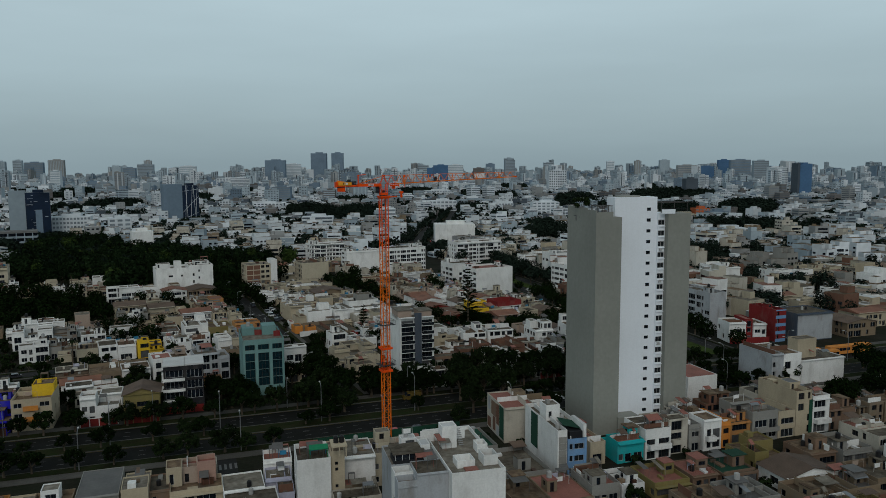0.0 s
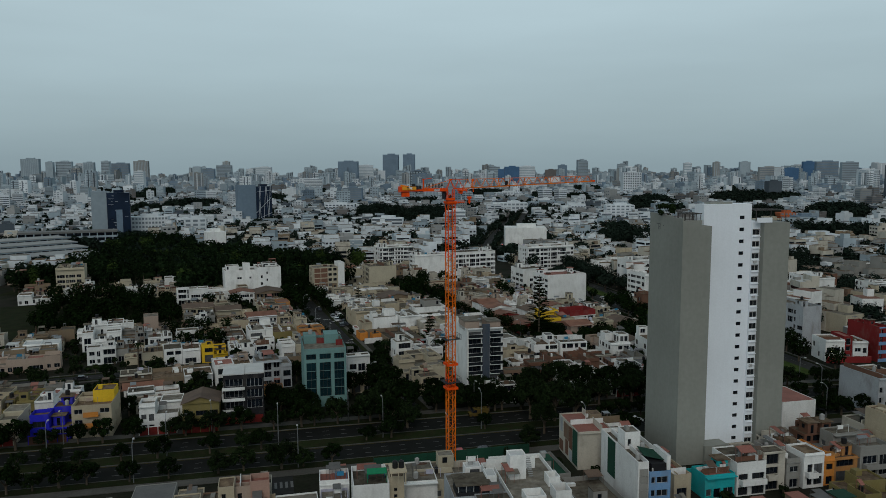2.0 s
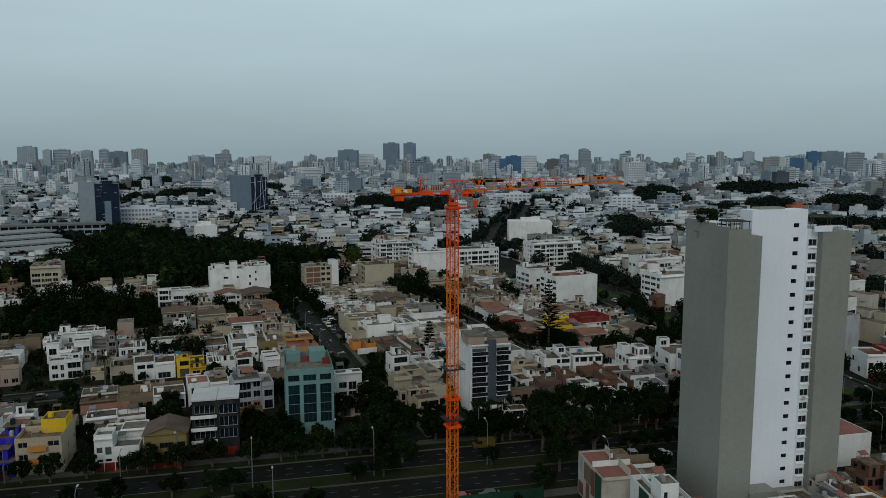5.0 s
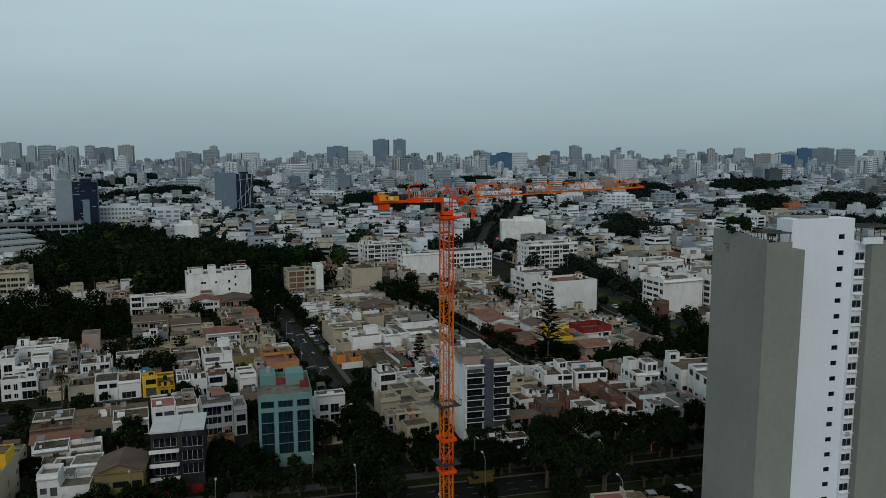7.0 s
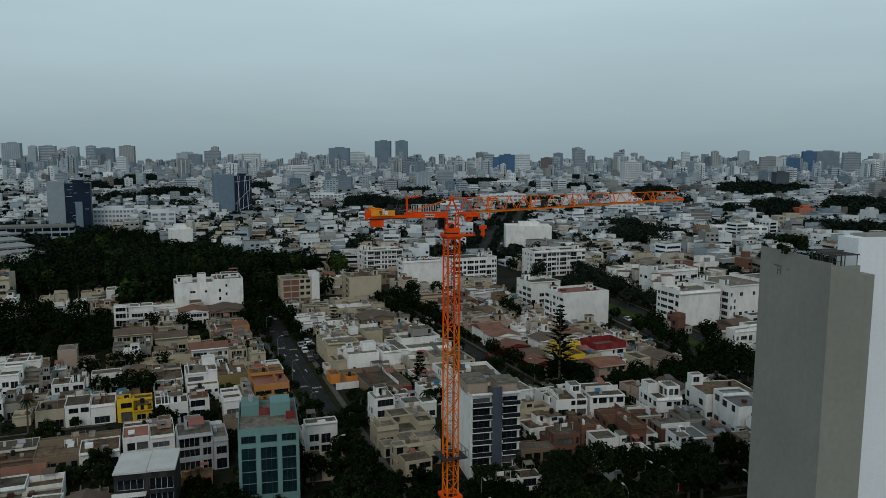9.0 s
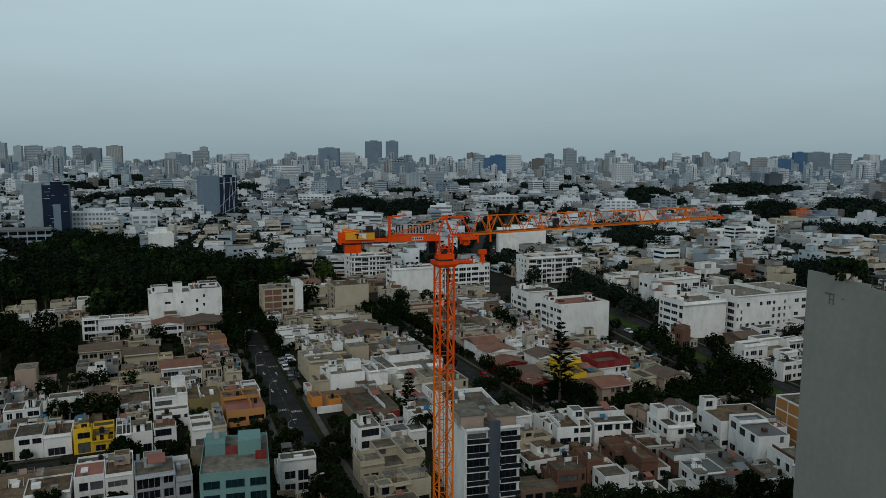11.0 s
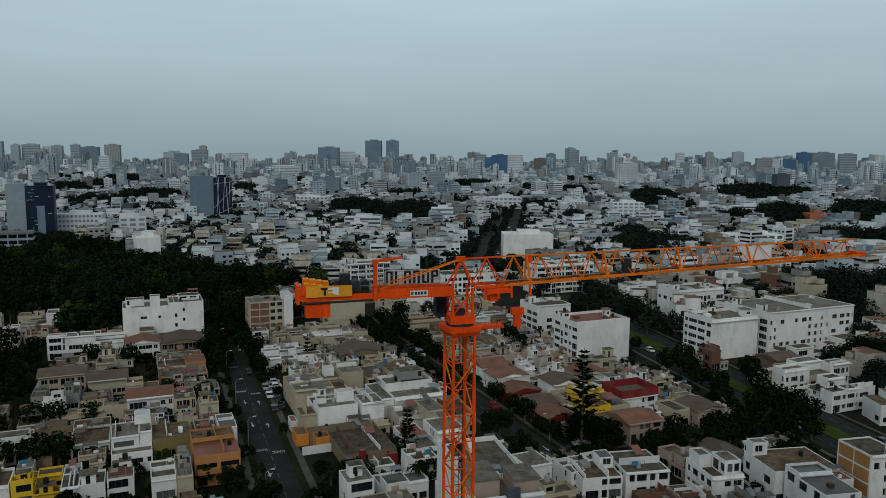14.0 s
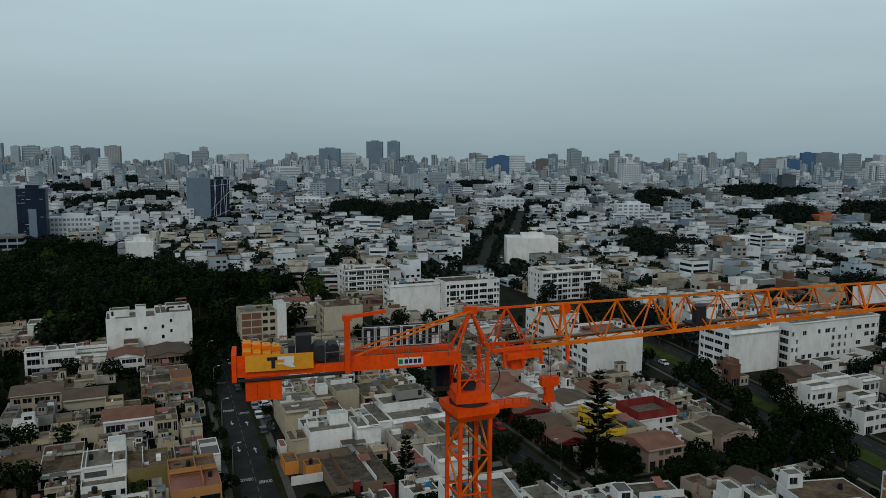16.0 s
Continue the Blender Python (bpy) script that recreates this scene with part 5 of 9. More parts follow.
compound(-56.6, -6.7, -8, (
    ("wall", 0, 0, 4.78, 6.24, 0, 5.3, 0.25, "cream", "deck_light", SW, [(0.5, 2.0, 0.3, 2.3), (0.5, 2.3, 4.6, 6.6)], 1),
    ("wall", 4.8, 1.25, 8.53, 9.36, 0, 3.85, 0.3, "brown", "deck", S1, None, 1),
    ("wall", 8.55, 0, 18.3, 6.24, 0, 3.64, 0.9, "cream", "deck_tan", {"S": 2}, None, 3),
    ("upper_floor", 7.9, 4.16, 10.82, 8.84, 2.81, 6.76, 0.2, "cream", "deck_tan", {"S": 1}, [(0.6, 1.4, 0.4, 2.6)], 0),
    ("upper_floor", 10.84, 5.2, 13.73, 10.4, 2.81, 6.14, 0.9, "pinkish", "deck_red", {"S": 1}, [(0.5, 1.3, 0.2, 2.0)], 1),
    ("upper_floor", 13.75, 4.58, 17.26, 8.32, 2.81, 7.18, 1.0, "pink", "deck_red", {"S": 1}, [(0.8, 1.7, 0.3, 2.4)], 0),
    ("wall", 0, 6.26, 4.78, 13.52, 0, 3.22, 0.3, "cream", "deck_light", {}, None, 2),
    ("wall", 8.55, 10.42, 17.68, 14.56, 0, 4.06, 0.9, "dirty", "deck", {}, None, 4)),
    "cream terraced house of small rooms with a pink stair box", seed=6)
compound(-64.4, -3.9, -8, (("wall", 0, 0, 7.66, 13.45, 0, 4.14, 0.12, "grey", "sheet", S1, None, 0),), "grey workshop with a flat sheet roof", "workshop", "building", seed=7)
compound(-82.7, -2.4, -8, (
    ("wall", 0, 0, 6.21, 9.31, 0, 3.31, 0.9, "ochre", "deck_tan", S1, None, 3), ("wall", 6.23, 1.03, 10.97, 9.31, 0, 2.9, 0.4, "cream", "deck_light", S1, None, 3),
    ("wall", 10.99, 0, 17.8, 7.24, 0, 3.73, 0.9, "tan", "deck_tan", S1, None, 4), ("upper_floor", 1.03, 4.14, 4.14, 8.28, 2.9, 5.18, 0.2, "cream", "deck", S1, None, 0), ("upper_floor", 12.42, 3.1, 15.52, 6.62, 2.9, 5.59, 0.2, "white", "deck_light", S1, None, 0)),
    "row of small ochre and cream roof rooms", seed=8)
compound(-38.7, -11.1, -8, (("wall", 0, 0, 7.87, 8.28, 0, 3.11, 0.3, "white", "deck_light", {}, None, 1), ("wall", 0, -9.31, 9.83, -0.02, 0, 2.9, 0.4, "white", "deck", {}, None, 2)), "low white house with a plain flat roof", seed=9)
# tall white block with the pale blue front
blue_front = [(0.4 + (0, 1.1)[i % 2], (1.2, 3.7)[i % 2], 1.0 + 2.6 * (i // 2), 2.3 + 2.6 * (i // 2)) for i in range(6)]
ob = compound(25.7, -30.6, -12, (
    ("wall", 0, 0.32, 2.15, 19.0, 0, 10.49, 0.9, "white", "deck", {}, None, 1),
    ("front_wall", 2.17, 0, 6.44, 6.44, 0, 8.56, 1.0, "skyblue", "deck_light", {"S": 2}, blue_front, 2),
    ("wall", 2.17, 6.46, 6.44, 19.0, 0, 10.49, 0.9, "white", "deck_light", {}, None, 3),
    ("stair_tower", 1.07, 9.12, 4.29, 12.88, 9.53, 13.07, 0.2, "white", "deck_light", {"S": 1}, None, 1),
    ("side_wall", 5.79, 0.32, 6.48, 6.44, 8.56, 11.35, 0.0, "white", "deck_white", {}, None, 0)),
    "tall narrow white block with a pale blue front", "apartment_block", "building", seed=10)
for i in range(6):
    g = Geo()
    g.box(0.3, 0.22, 0.6 + i * 1.42, 2.0, 0.32, 1.96 + i * 1.42)
    put("lattice_panel", g, ["wall_grey"], None, ob, "brown lattice screen")
g = Geo()
g.box(-0.13, 11.27, 2.6, -0.02, 15.02, 10.17)
put("building_net", g, ["net_green"], None, ob, "dark green hanging net")
# solid black box put in for the shade of the open terrace
g = Geo()
g.box(2.79, 0.54, 7.59, 5.69, 4.83, 9.85)
put("roof_opening", g, ["ink_black"], None, ob, "black box for the shade inside the open roof terrace")
g = Geo()
g.poly(((2.2, 2.6, 10.7), (6.4, 1.1, 10.0), (6.4, 6.2, 10.2), (2.2, 6.3, 11.3)))
put("shade_cloth", g, ["net_green"], None, ob, "dark green shade cloth")
ob = compound(26.7, -7.6, -12, (
    ("wall", 0, 0, 8.05, 12.88, 0, 8.56, 0.3, "dirty", "deck_red", {}, None, 3),
    ("wall", 8.07, 0, 13.95, 12.88, 0, 7.06, 0.4, "tan", "deck_tan", {}, None, 3),
    ("roof_room", 5.0, 6.0, 7.6, 9.0, 8.3, 10.2, 0.1, "tan", "deck_tan", {}, None, 0)),
    "stained bare-walled house with green net and a reddish roof", seed=11)
for y0, y1, z0, z1, material in ((0.4, 3.4, 0.6, 8.3, "net_green"), (3.7, 5.6, 3.0, 8.0, "wall_brick"), (5.8, 9.4, 4.4, 7.9, "wall_brown"), (6.4, 8.2, 0.8, 4.2, "wall_brick"), (9.8, 12.4, 0.5, 3.0, "wall_brick"), (10.3, 11.8, 5.0, 8.2, "wall_greyw"), (3.8, 5.4, 0.4, 2.6, "wall_greyw")):
    g = Geo()
    g.box(-0.08, y0, z0, -0.02, y1, z1)
    put("building_net" if material == "net_green" else "wall_patch", g, [material], None, ob)
# low roofs around the narrow passages and along the back street
for x, y, w, d, h, wall, roof in ((7, -29, 7, 13, 3.6, "grey", "deck"), (14.5, -30, 9, 14, 3.2, "grey", "deck"), (8, -45, 7, 14, 3.2, "tan", "deck_tan"), (15.5, -44, 8, 12, 3.0, "tan", "deck_red"), (5, -58, 9, 11, 3.4, "brick", "deck_tan"), (12, -13, 9, 12, 3.0, "grey", "net_green"),
                                  (24.5, -43.5, 6, 9, 4.0, "grey", "deck"), (31, -44.5, 5, 8, 3.2, "white", "deck"), (37, -47, 8, 9, 3.4, "olive", "deck_red"), (46, -48, 6, 8, 3.4, "brown", "deck_red"), (53, -50, 8, 9, 3.0, "brown", "net_green"), (15, -57, 8, 11, 3.4, "tan", "deck_tan"),
                                  (77, -51, 7, 8, 3.4, "brown", "deck_tan"), (85, -53, 8, 10, 3.4, "grey", "deck"), (94, -55, 8, 11, 5.6, "dirty", "deck"), (103, -57, 8, 10, 3.4, "tan", "deck"), (86, -66, 9, 10, 5.2, "white", "deck"), (112, -56, 10, 10, 3.4, "tan", "deck_tan"),
                                  (36, -60, 9, 10, 3.2, "tan", "deck_tan"), (46, -60, 9, 9, 3.2, "grey", "sheet"), (58, -66, 9, 9, 3.2, "tan", "deck_tan"), (68, -66, 8, 9, 3.2, "tan", "sheet"), (77, -66, 8, 9, 3.6, "tan", "deck"), (96, -68, 9, 9, 3.2, "brown", "deck_tan")):
    if not clash((x, y, w, d, -9), 0.0):
        house(x, y, w, d, h, -9, wall, roof, {"S": 2, "W": 1}, busy=4)
# long brown gable over the yard
house(62, -57, 13, 8, 3.2, -9, "white", "tile_brown", {"W": 1, "S": 0}, pitch=1.6)
# the row that faces the back street
for x, y, w, d, h, wall, roof, bal in ((36.4, -27.6, 3.7, 11, 5.2, "cream", "deck_red", 0), (42.2, -29.7, 6.6, 9, 5.0, "turq", "deck_tan", 2), (49.0, -30.9, 6.6, 13, 7.0, "white", "deck", 2), (55.9, -30.8, 5.0, 12, 8.1, "dirty", "deck_light", 1), (61.1, -31.8, 3.0, 11, 6.4, "grey", "sheet", 0),
                                      (64.4, -33.0, 4.8, 12, 7.4, "white", "deck", 1), (69.4, -33.4, 2.6, 10, 6.2, "orange", "deck_tan", 0), (72.2, -33.2, 6.0, 11, 5.4, "ochre", "deck_tan", 1), (78.6, -34.3, 7.4, 12, 7.3, "grey", "deck", 2), (86.3, -35.2, 5.0, 12, 6.6, "cream", "deck_tan", 1),
                                      (96.4, -36.7, 5.2, 12, 9.3, "white", "deck_light", 2), (101.8, -37.4, 8, 12, 5.2, "brown", "deck_tan", 0), (110, -38.6, 9, 11, 5.6, "tan", "deck", 0), (119.5, -40, 9, 11, 5.4, "tan", "deck_tan", 0)):
    house(x, y, w, d, h, -8.6, wall, roof, {"S": 2, "W": 1}, balcony=bal, busy=4)
compound(91.4, -36.0, -8.6, (("wall", 0, 0, 4.6, 13, 0, 11.0, 0.3, "cream", "deck_tan", {"S": 1}, None, 3), ("roof_room", 0.6, 3, 3.8, 7, 10.7, 12.3, 0.1, "cream", "sheet", {}, None, 0), ("wall", 0, 13.02, 4.6, 20, 0, 6.5, 0.3, "dirty", "deck", {}, None, 4)), "tall narrow cream house with a blank side wall", seed=31)
g = Geo()
g.box(0, 0, 0.4, 1.0, 0.14, 8.6)
tagged(put("green_net", g, ["net_green"], pose(95.2, -36.72, 0, 0, 0, -8.6)), "dark green net hanging between two houses", "net")
# roofs between that row and the avenue
for x, y, w, d, h, wall, roof in ((78, -20.5, 9, 9, 5.4, "brick", "deck_tan"), (68, -19, 9, 9, 5.2, "dirty", "sheet"), (100, -22, 9, 12, 5.6, "white", "deck"), (109, -24, 9, 12, 4.8, "dirty", "deck_tan"), (89, -15.5, 9, 9, 4.2, "grey", "sheet")):
    if w > 1 and not clash((x, y, w, d, -8.6), 0.0):
        house(x, y, w, d, h, -8.6, wall, roof, {"S": 2, "W": 1}, busy=2)
compound(87.2, -5.1, -8.6, (("wall", 0, 0, 9.6, 12, 0, 7.2, 0.1, "white", "deck_red", {}, None, 0),), "white house with blank walls and a red roof", seed=32)
ob = compound(118.8, -6.4, -8.6, (("wall", 0, 0, 4.2, 14, 0, 10.2, 0.3, "greyw", "deck", {"S": 1}, None, 1), ("wall", 4.22, 0.3, 11, 14, 0, 9.8, 0.3, "white", "deck_tan", {"S": 0}, [(0.8, 3.0, 5.2, 7.4), (0.8, 3.0, 1.6, 3.6)], 2),
                                 ("wall", 11.02, 0, 27, 10, 0, 7.4, 0.2, "white", "deck", {}, None, 4), ("stair_tower", 12.0, 3.0, 19.0, 7.0, 7.2, 13.0, 0.1, "cream", "deck", {"W": 0}, None, 0)),
             "stained off-white block with a yellow-sided stair tower", "apartment_block", "building", seed=33)
g = Geo()
g.box(11.94, 3.1, 7.4, 11.985, 6.9, 12.8)
put("side_panel", g, ["wall_cream"], None, ob, "pale cream wall panel")
# cream house with orange panels beside the blue one
ob = compound(-77.6, 55.0, -8, (
    ("wall", 0, 0, 9.1, 12, 0, 8.2, 0.9, "cream", "deck_tan", {"S": 2, "E": 1}, [(0.6, 2.6, 0.4, 2.2), (5.6, 8.4, 0.4, 2.2), (0.6, 2.4, 3.3, 4.6), (6.4, 8.6, 3.3, 4.6), (0.6, 2.4, 6.0, 7.2), (6.4, 8.6, 6.0, 7.2)], 3),
    ("upper_floor", 4.0, 5.0, 9.0, 10.5, 7.3, 10.4, 0.2, "yellow", "deck_tan", {}, None, 1)), "cream house with orange balcony panels and yellow roof room", seed=12)
for f in range(1, 3):
    g = Geo()
    g.box(2.8, -0.9, f * 2.75 - 0.15, 6.2, -0.01, f * 2.75)
    g.box(2.8, -0.9, f * 2.75, 6.2, -0.8, f * 2.75 + 1.1)
    put("balcony", g, ["wall_orange"], None, ob, "orange balcony panel")


# white flats, tiled and brick houses beside the boulevard and the second street
house(162.8, 153.5, 21, 14, 14.5, 0, "white", faces={"S": 0, "W": 2}, roof="deck_light", glass="glass_pale", name="apartment_block", category="building", plain=True)
for x, y, w, d, h, wall, roof, pitch in ((77, 138, 10, 8, 3.4, "redwall", "tile", 1.2), (77, 127, 9, 9, 3.2, "brown", "tile_brown", -1.3), (78, 148, 11, 9, 5.4, "white", "tile", 1.3), (77, 117, 8, 8, 3.2, "redwall", "tile", 1.1), (88, 127, 9, 7, 5.2, "cream", "deck_tan", 0),
                                         (90, 136, 10, 9, 5.6, "white", "tile_brown", 1.2), (102, 131, 12, 8, 5.8, "white", "deck_light", 0), (104, 106, 9, 8, 5.6, "beige", "deck", 0), (114, 104, 9, 9, 5.2, "pinkish", "tile_brown", 1.1), (114, 115, 12, 8, 5.6, "beige", "deck", 0),
                                         (79, 160, 9, 9, 5.6, "white", "tile", -1.2), (90, 148, 11, 10, 6.0, "white", "deck_red", 0), (103, 142, 10, 9, 5.4, "dirty", "tile", 1.1), (154, 143, 7, 8, 8.0, "brick", "deck_tan", 0), (160, 137, 9, 8, 6.5, "brick", "tile_brown", 1.3),
                                         (171, 132, 10, 9, 5.6, "brown", "tile_brown", -1.2)):
    if not clash((x, y, w, d, 0), 0.0):
        house(x, y, w, d, h, 0, wall, roof, {"S": 2, "W": 1}, pitch=pitch, busy=2)
# the flat-roofed corner house with a kiosk, the white ones before it and a half-bare brick block
compound(97.6, 60.2, -13, (("wall", 0, 4.2, 14.5, 15.4, 0, 7.0, 0.15, "white", "deck_tan", {"S": 1, "W": 1}, None, 2), ("roof_room", 0.3, 12.6, 3.6, 15.2, 6.9, 9.8, 0.15, "white", "deck_light", {"S": 1, "W": 1}, None, 0),
                           ("wall", 9, 0, 14.5, 4.18, 0, 6.4, 0.2, "white", "deck_red", {"S": 1}, None, 1)), "white corner house with a brown flat roof and a stair kiosk", seed=21)
compound(96.8, 51.0, -12, (("wall", 0, 0, 7.6, 8, 0, 8.2, 0.1, "white", "sheet", {"S": 1, "W": 1}, None, 1), ("wall", 0.4, 8.02, 7.6, 12.4, 0, 9.0, 0.5, "white", "glass_dark", {"W": 1}, None, 0)), "tall white house with dark roof panels", seed=22)
compound(96.4, 41.5, -12, (("wall", 0, 0, 9, 8.6, 0, 5.8, 0.2, "white", "deck_light", {"S": 2, "W": 1}, None, 4),), "low white house with a pale cluttered roof", seed=23)
compound(86.4, 68.6, -10, (("wall", 0, 0, 7.2, 10, 0, 6.2, 0.6, "white", "deck", {"S": 2, "W": 2}, None, 2), ("upper_floor", 3.4, 1.0, 7.0, 6.0, 5.6, 8.8, 0.3, "white", "deck_light", {"S": 2, "W": 2}, None, 1), ("upper_floor", 0.4, 5.6, 3.2, 9.6, 5.6, 8.4, 0.3, "white", "deck_light", {"S": 1, "W": 1}, None, 0)),
         "white three-storey house with stepped roof rooms", seed=24)
compound(72.0, 77.4, -12, (("wall", 0, 0, 9.6, 11, 0, 5.8, 0.25, "white", "deck", {"S": 2, "W": 1}, None, 3),), "white house with a grey-brown flat roof", seed=25)
compound(62.6, 79.0, -12, (("wall", 0, 0, 8.6, 9, 0, 5.4, 0.25, "white", "deck_tan", {"S": 2, "W": 1}, None, 3), ("roof_room", 5.4, 4.5, 8.4, 8.5, 5.2, 7.6, 0.1, "white", "sheet", {"S": 1}, None, 0)), "white house with a rusty flat roof", seed=26)
ob = compound(112.9, 54.4, -10, (("wall", 0, 0, 7.6, 9, 0, 12.0, 0.3, "white", "deck", {"S": 1}, None, 2),), "white-edged block with bare orange brick panels", "apartment_block", "building", seed=27)
for k in range(4):
    for y0 in (0.4, 4.7):
        g = Geo()
        g.box(-0.08, y0, 0.4 + 2.9 * k, -0.02, y0 + 3.9, 2.9 + 2.9 * k)
        put("brick_panel", g, ["wall_ochre"], None, ob, "bare orange brick")


def teal_office():
    x, y, w, d, h = -20.1, 57.4, 11.5, 17.0, 16.4
    front = []
    for a, c in ((0.6, 3.3), (4.2, 7.3), (8.2, 10.9)):
        front += [(a, c, z, z + 2.36) for z in (2.9, 5.3, 7.7, 10.1)] + [(a, c, 13.4, 14.9)]
    ob = house(x, y, w, d, h, AV_ROT, "teal", "deck_light", {"W": 1, "E": 0}, 2.7, None, False, 0.6, 0, front, "glass_blue", None, "office_building",
               "teal tiled office building with tall strips of blue glass", category="building")
    z = h - 0.6
    g = Geo()
    g.box(6.2, 8.2, z, 10.2, 13.5, z + 2.7)
    put("roof_room", g, ["wall_teal"], None, ob)
    g = Geo()
    g.box(0.5, 9, z, 4.0, 15, z + 2.2)
    put("roof_room", g, ["wall_teal"], None, ob)
    for a, e, c, rise_to in ((4.05, 8.9, 6.1, 1.5), (9.2, 5.6, 11.1, 1.6)):
        g = Geo()
        g.box(a, e, z, c, e + 0.2, z + rise_to)
        put("roof_panel", g, ["wall_redwall"], None, ob, "dark red rooftop enclosure")
    g = Geo()
    g.cyl(2.5, 12, z + 2.2, z + 3.4, 0.6)
    put("water_tank", g, ["tank_grey"], None, ob)


def apartment_strip():
    x, y, w, d, h = 26.5, 53.0, 10.9, 24.0, 19.0
    ob = house(x, y, w, d, h, AV_ROT, "white", "deck", {"W": 0, "E": 1}, 2.6, True, True, 0.9, 0, [(0.5, 4.3, 0.4 + 2.7 * f, 2.75 + 2.7 * f) for f in range(1, 7)] + [(7.0, 10.4, 0.4 + 2.7 * f, 2.75 + 2.7 * f) for f in range(1, 7)],
               "glass", None, "apartment_block", "white apartment block with glazed balconies and a slate stripe", category="building")
    g = Geo()
    g.box(4.6, -0.5, 0, 6.8, -0.003, h + 1.4)
    put("stair_tower", g, ["wall_slate"], None, ob, "slate blue vertical stripe")
    for f in range(1, 8):
        z = 0.32 + 2.7 * f
        for a, c in ((0.2, 4.55), (6.85, 10.75)):
            g = Geo()
            g.box(a, -1.0, z - 0.2, c, -0.004, z)
            if f < 7:
                g.box(a + 0.06, -0.98, z, c - 0.06, -0.93, z + 0.95, 1)
                g.box(a, -1.0, z + 0.95, c, -0.9, z + 1.0, 0)
            put("balcony", g, ["wall_white", "glass"], None, ob)
    g = Geo()
    g.box(0, 2.2, h - 0.9, 4.4, 9.0, h + 1.9)
    g.box(6.6, 1.6, h - 0.9, 10.7, 7.0, h + 1.6)
    put("penthouse", g, ["wall_pinkish"], None, ob)
    g = Geo()
    g.box(-0.3, 1.9, h + 1.9, 4.6, 9.2, h + 2.05)
    g.box(6.4, 1.2, h + 1.6, 10.9, 7.2, h + 1.75)
    put("roof_slab", g, ["deck_light"], None, ob)


def black_house():
    x, y, w, d, h = -41.9, 54.0, 10.2, 9.4, 12.3
    ob = house(x, y, w, d, h, AV_ROT, "black", "deck_white", {"W": 0, "E": 0}, 2.9, None, False, 0.02, 0, [(0.5, 5.0, z, z + 1.9) for z in (3.3, 6.2, 9.2)] + [(5.9, 9.9, z, z + 2.2) for z in (3.2, 6.0, 8.9)],
               "glass_dark", None, "house", "modern black and white house with glass balconies and white roof", garage="red_door")
    for f, z in enumerate((3.0, 5.9, 8.8)):
        g = Geo()
        g.box(-0.2, -1.5, z - 0.25, 5.4, -0.004, z)
        g.box(-0.2, -1.5, z, 5.4, -1.4, z + 0.55)
        put("balcony", g, ["wall_white"], None, ob, "white balcony")
    g = Geo()
    g.box(-0.15, -0.25, h, 5.4, d + 0.1, h + 0.3)
    put("roof_slab", g, ["deck_white"], None, ob, "white flat roof slab")
    g = Geo()
    g.box(5.5, -0.1, h, w + 0.15, d + 0.1, h + 0.42)
    put("roof_slab", g, ["deck_white"], None, ob, "white flat roof slab")
    g = Geo()
    g.poly(((0.8, -3.2, 2.4), (5.2, -3.2, 2.4), (5.2, -1.52, 3.0), (0.8, -1.52, 3.0)))
    g.box(0.8, -3.25, 2.3, 5.2, -3.15, 2.42)
    put("glass_awning", g, ["glass"], None, ob)


teal_office()
apartment_strip()
black_house()

# ---- the grey and white tower ----
TOWER = pose(47.87, -13.98, 0, 0, 0, -8.9) @ Matrix.Diagonal((0.984, 0.93, 1, 1))


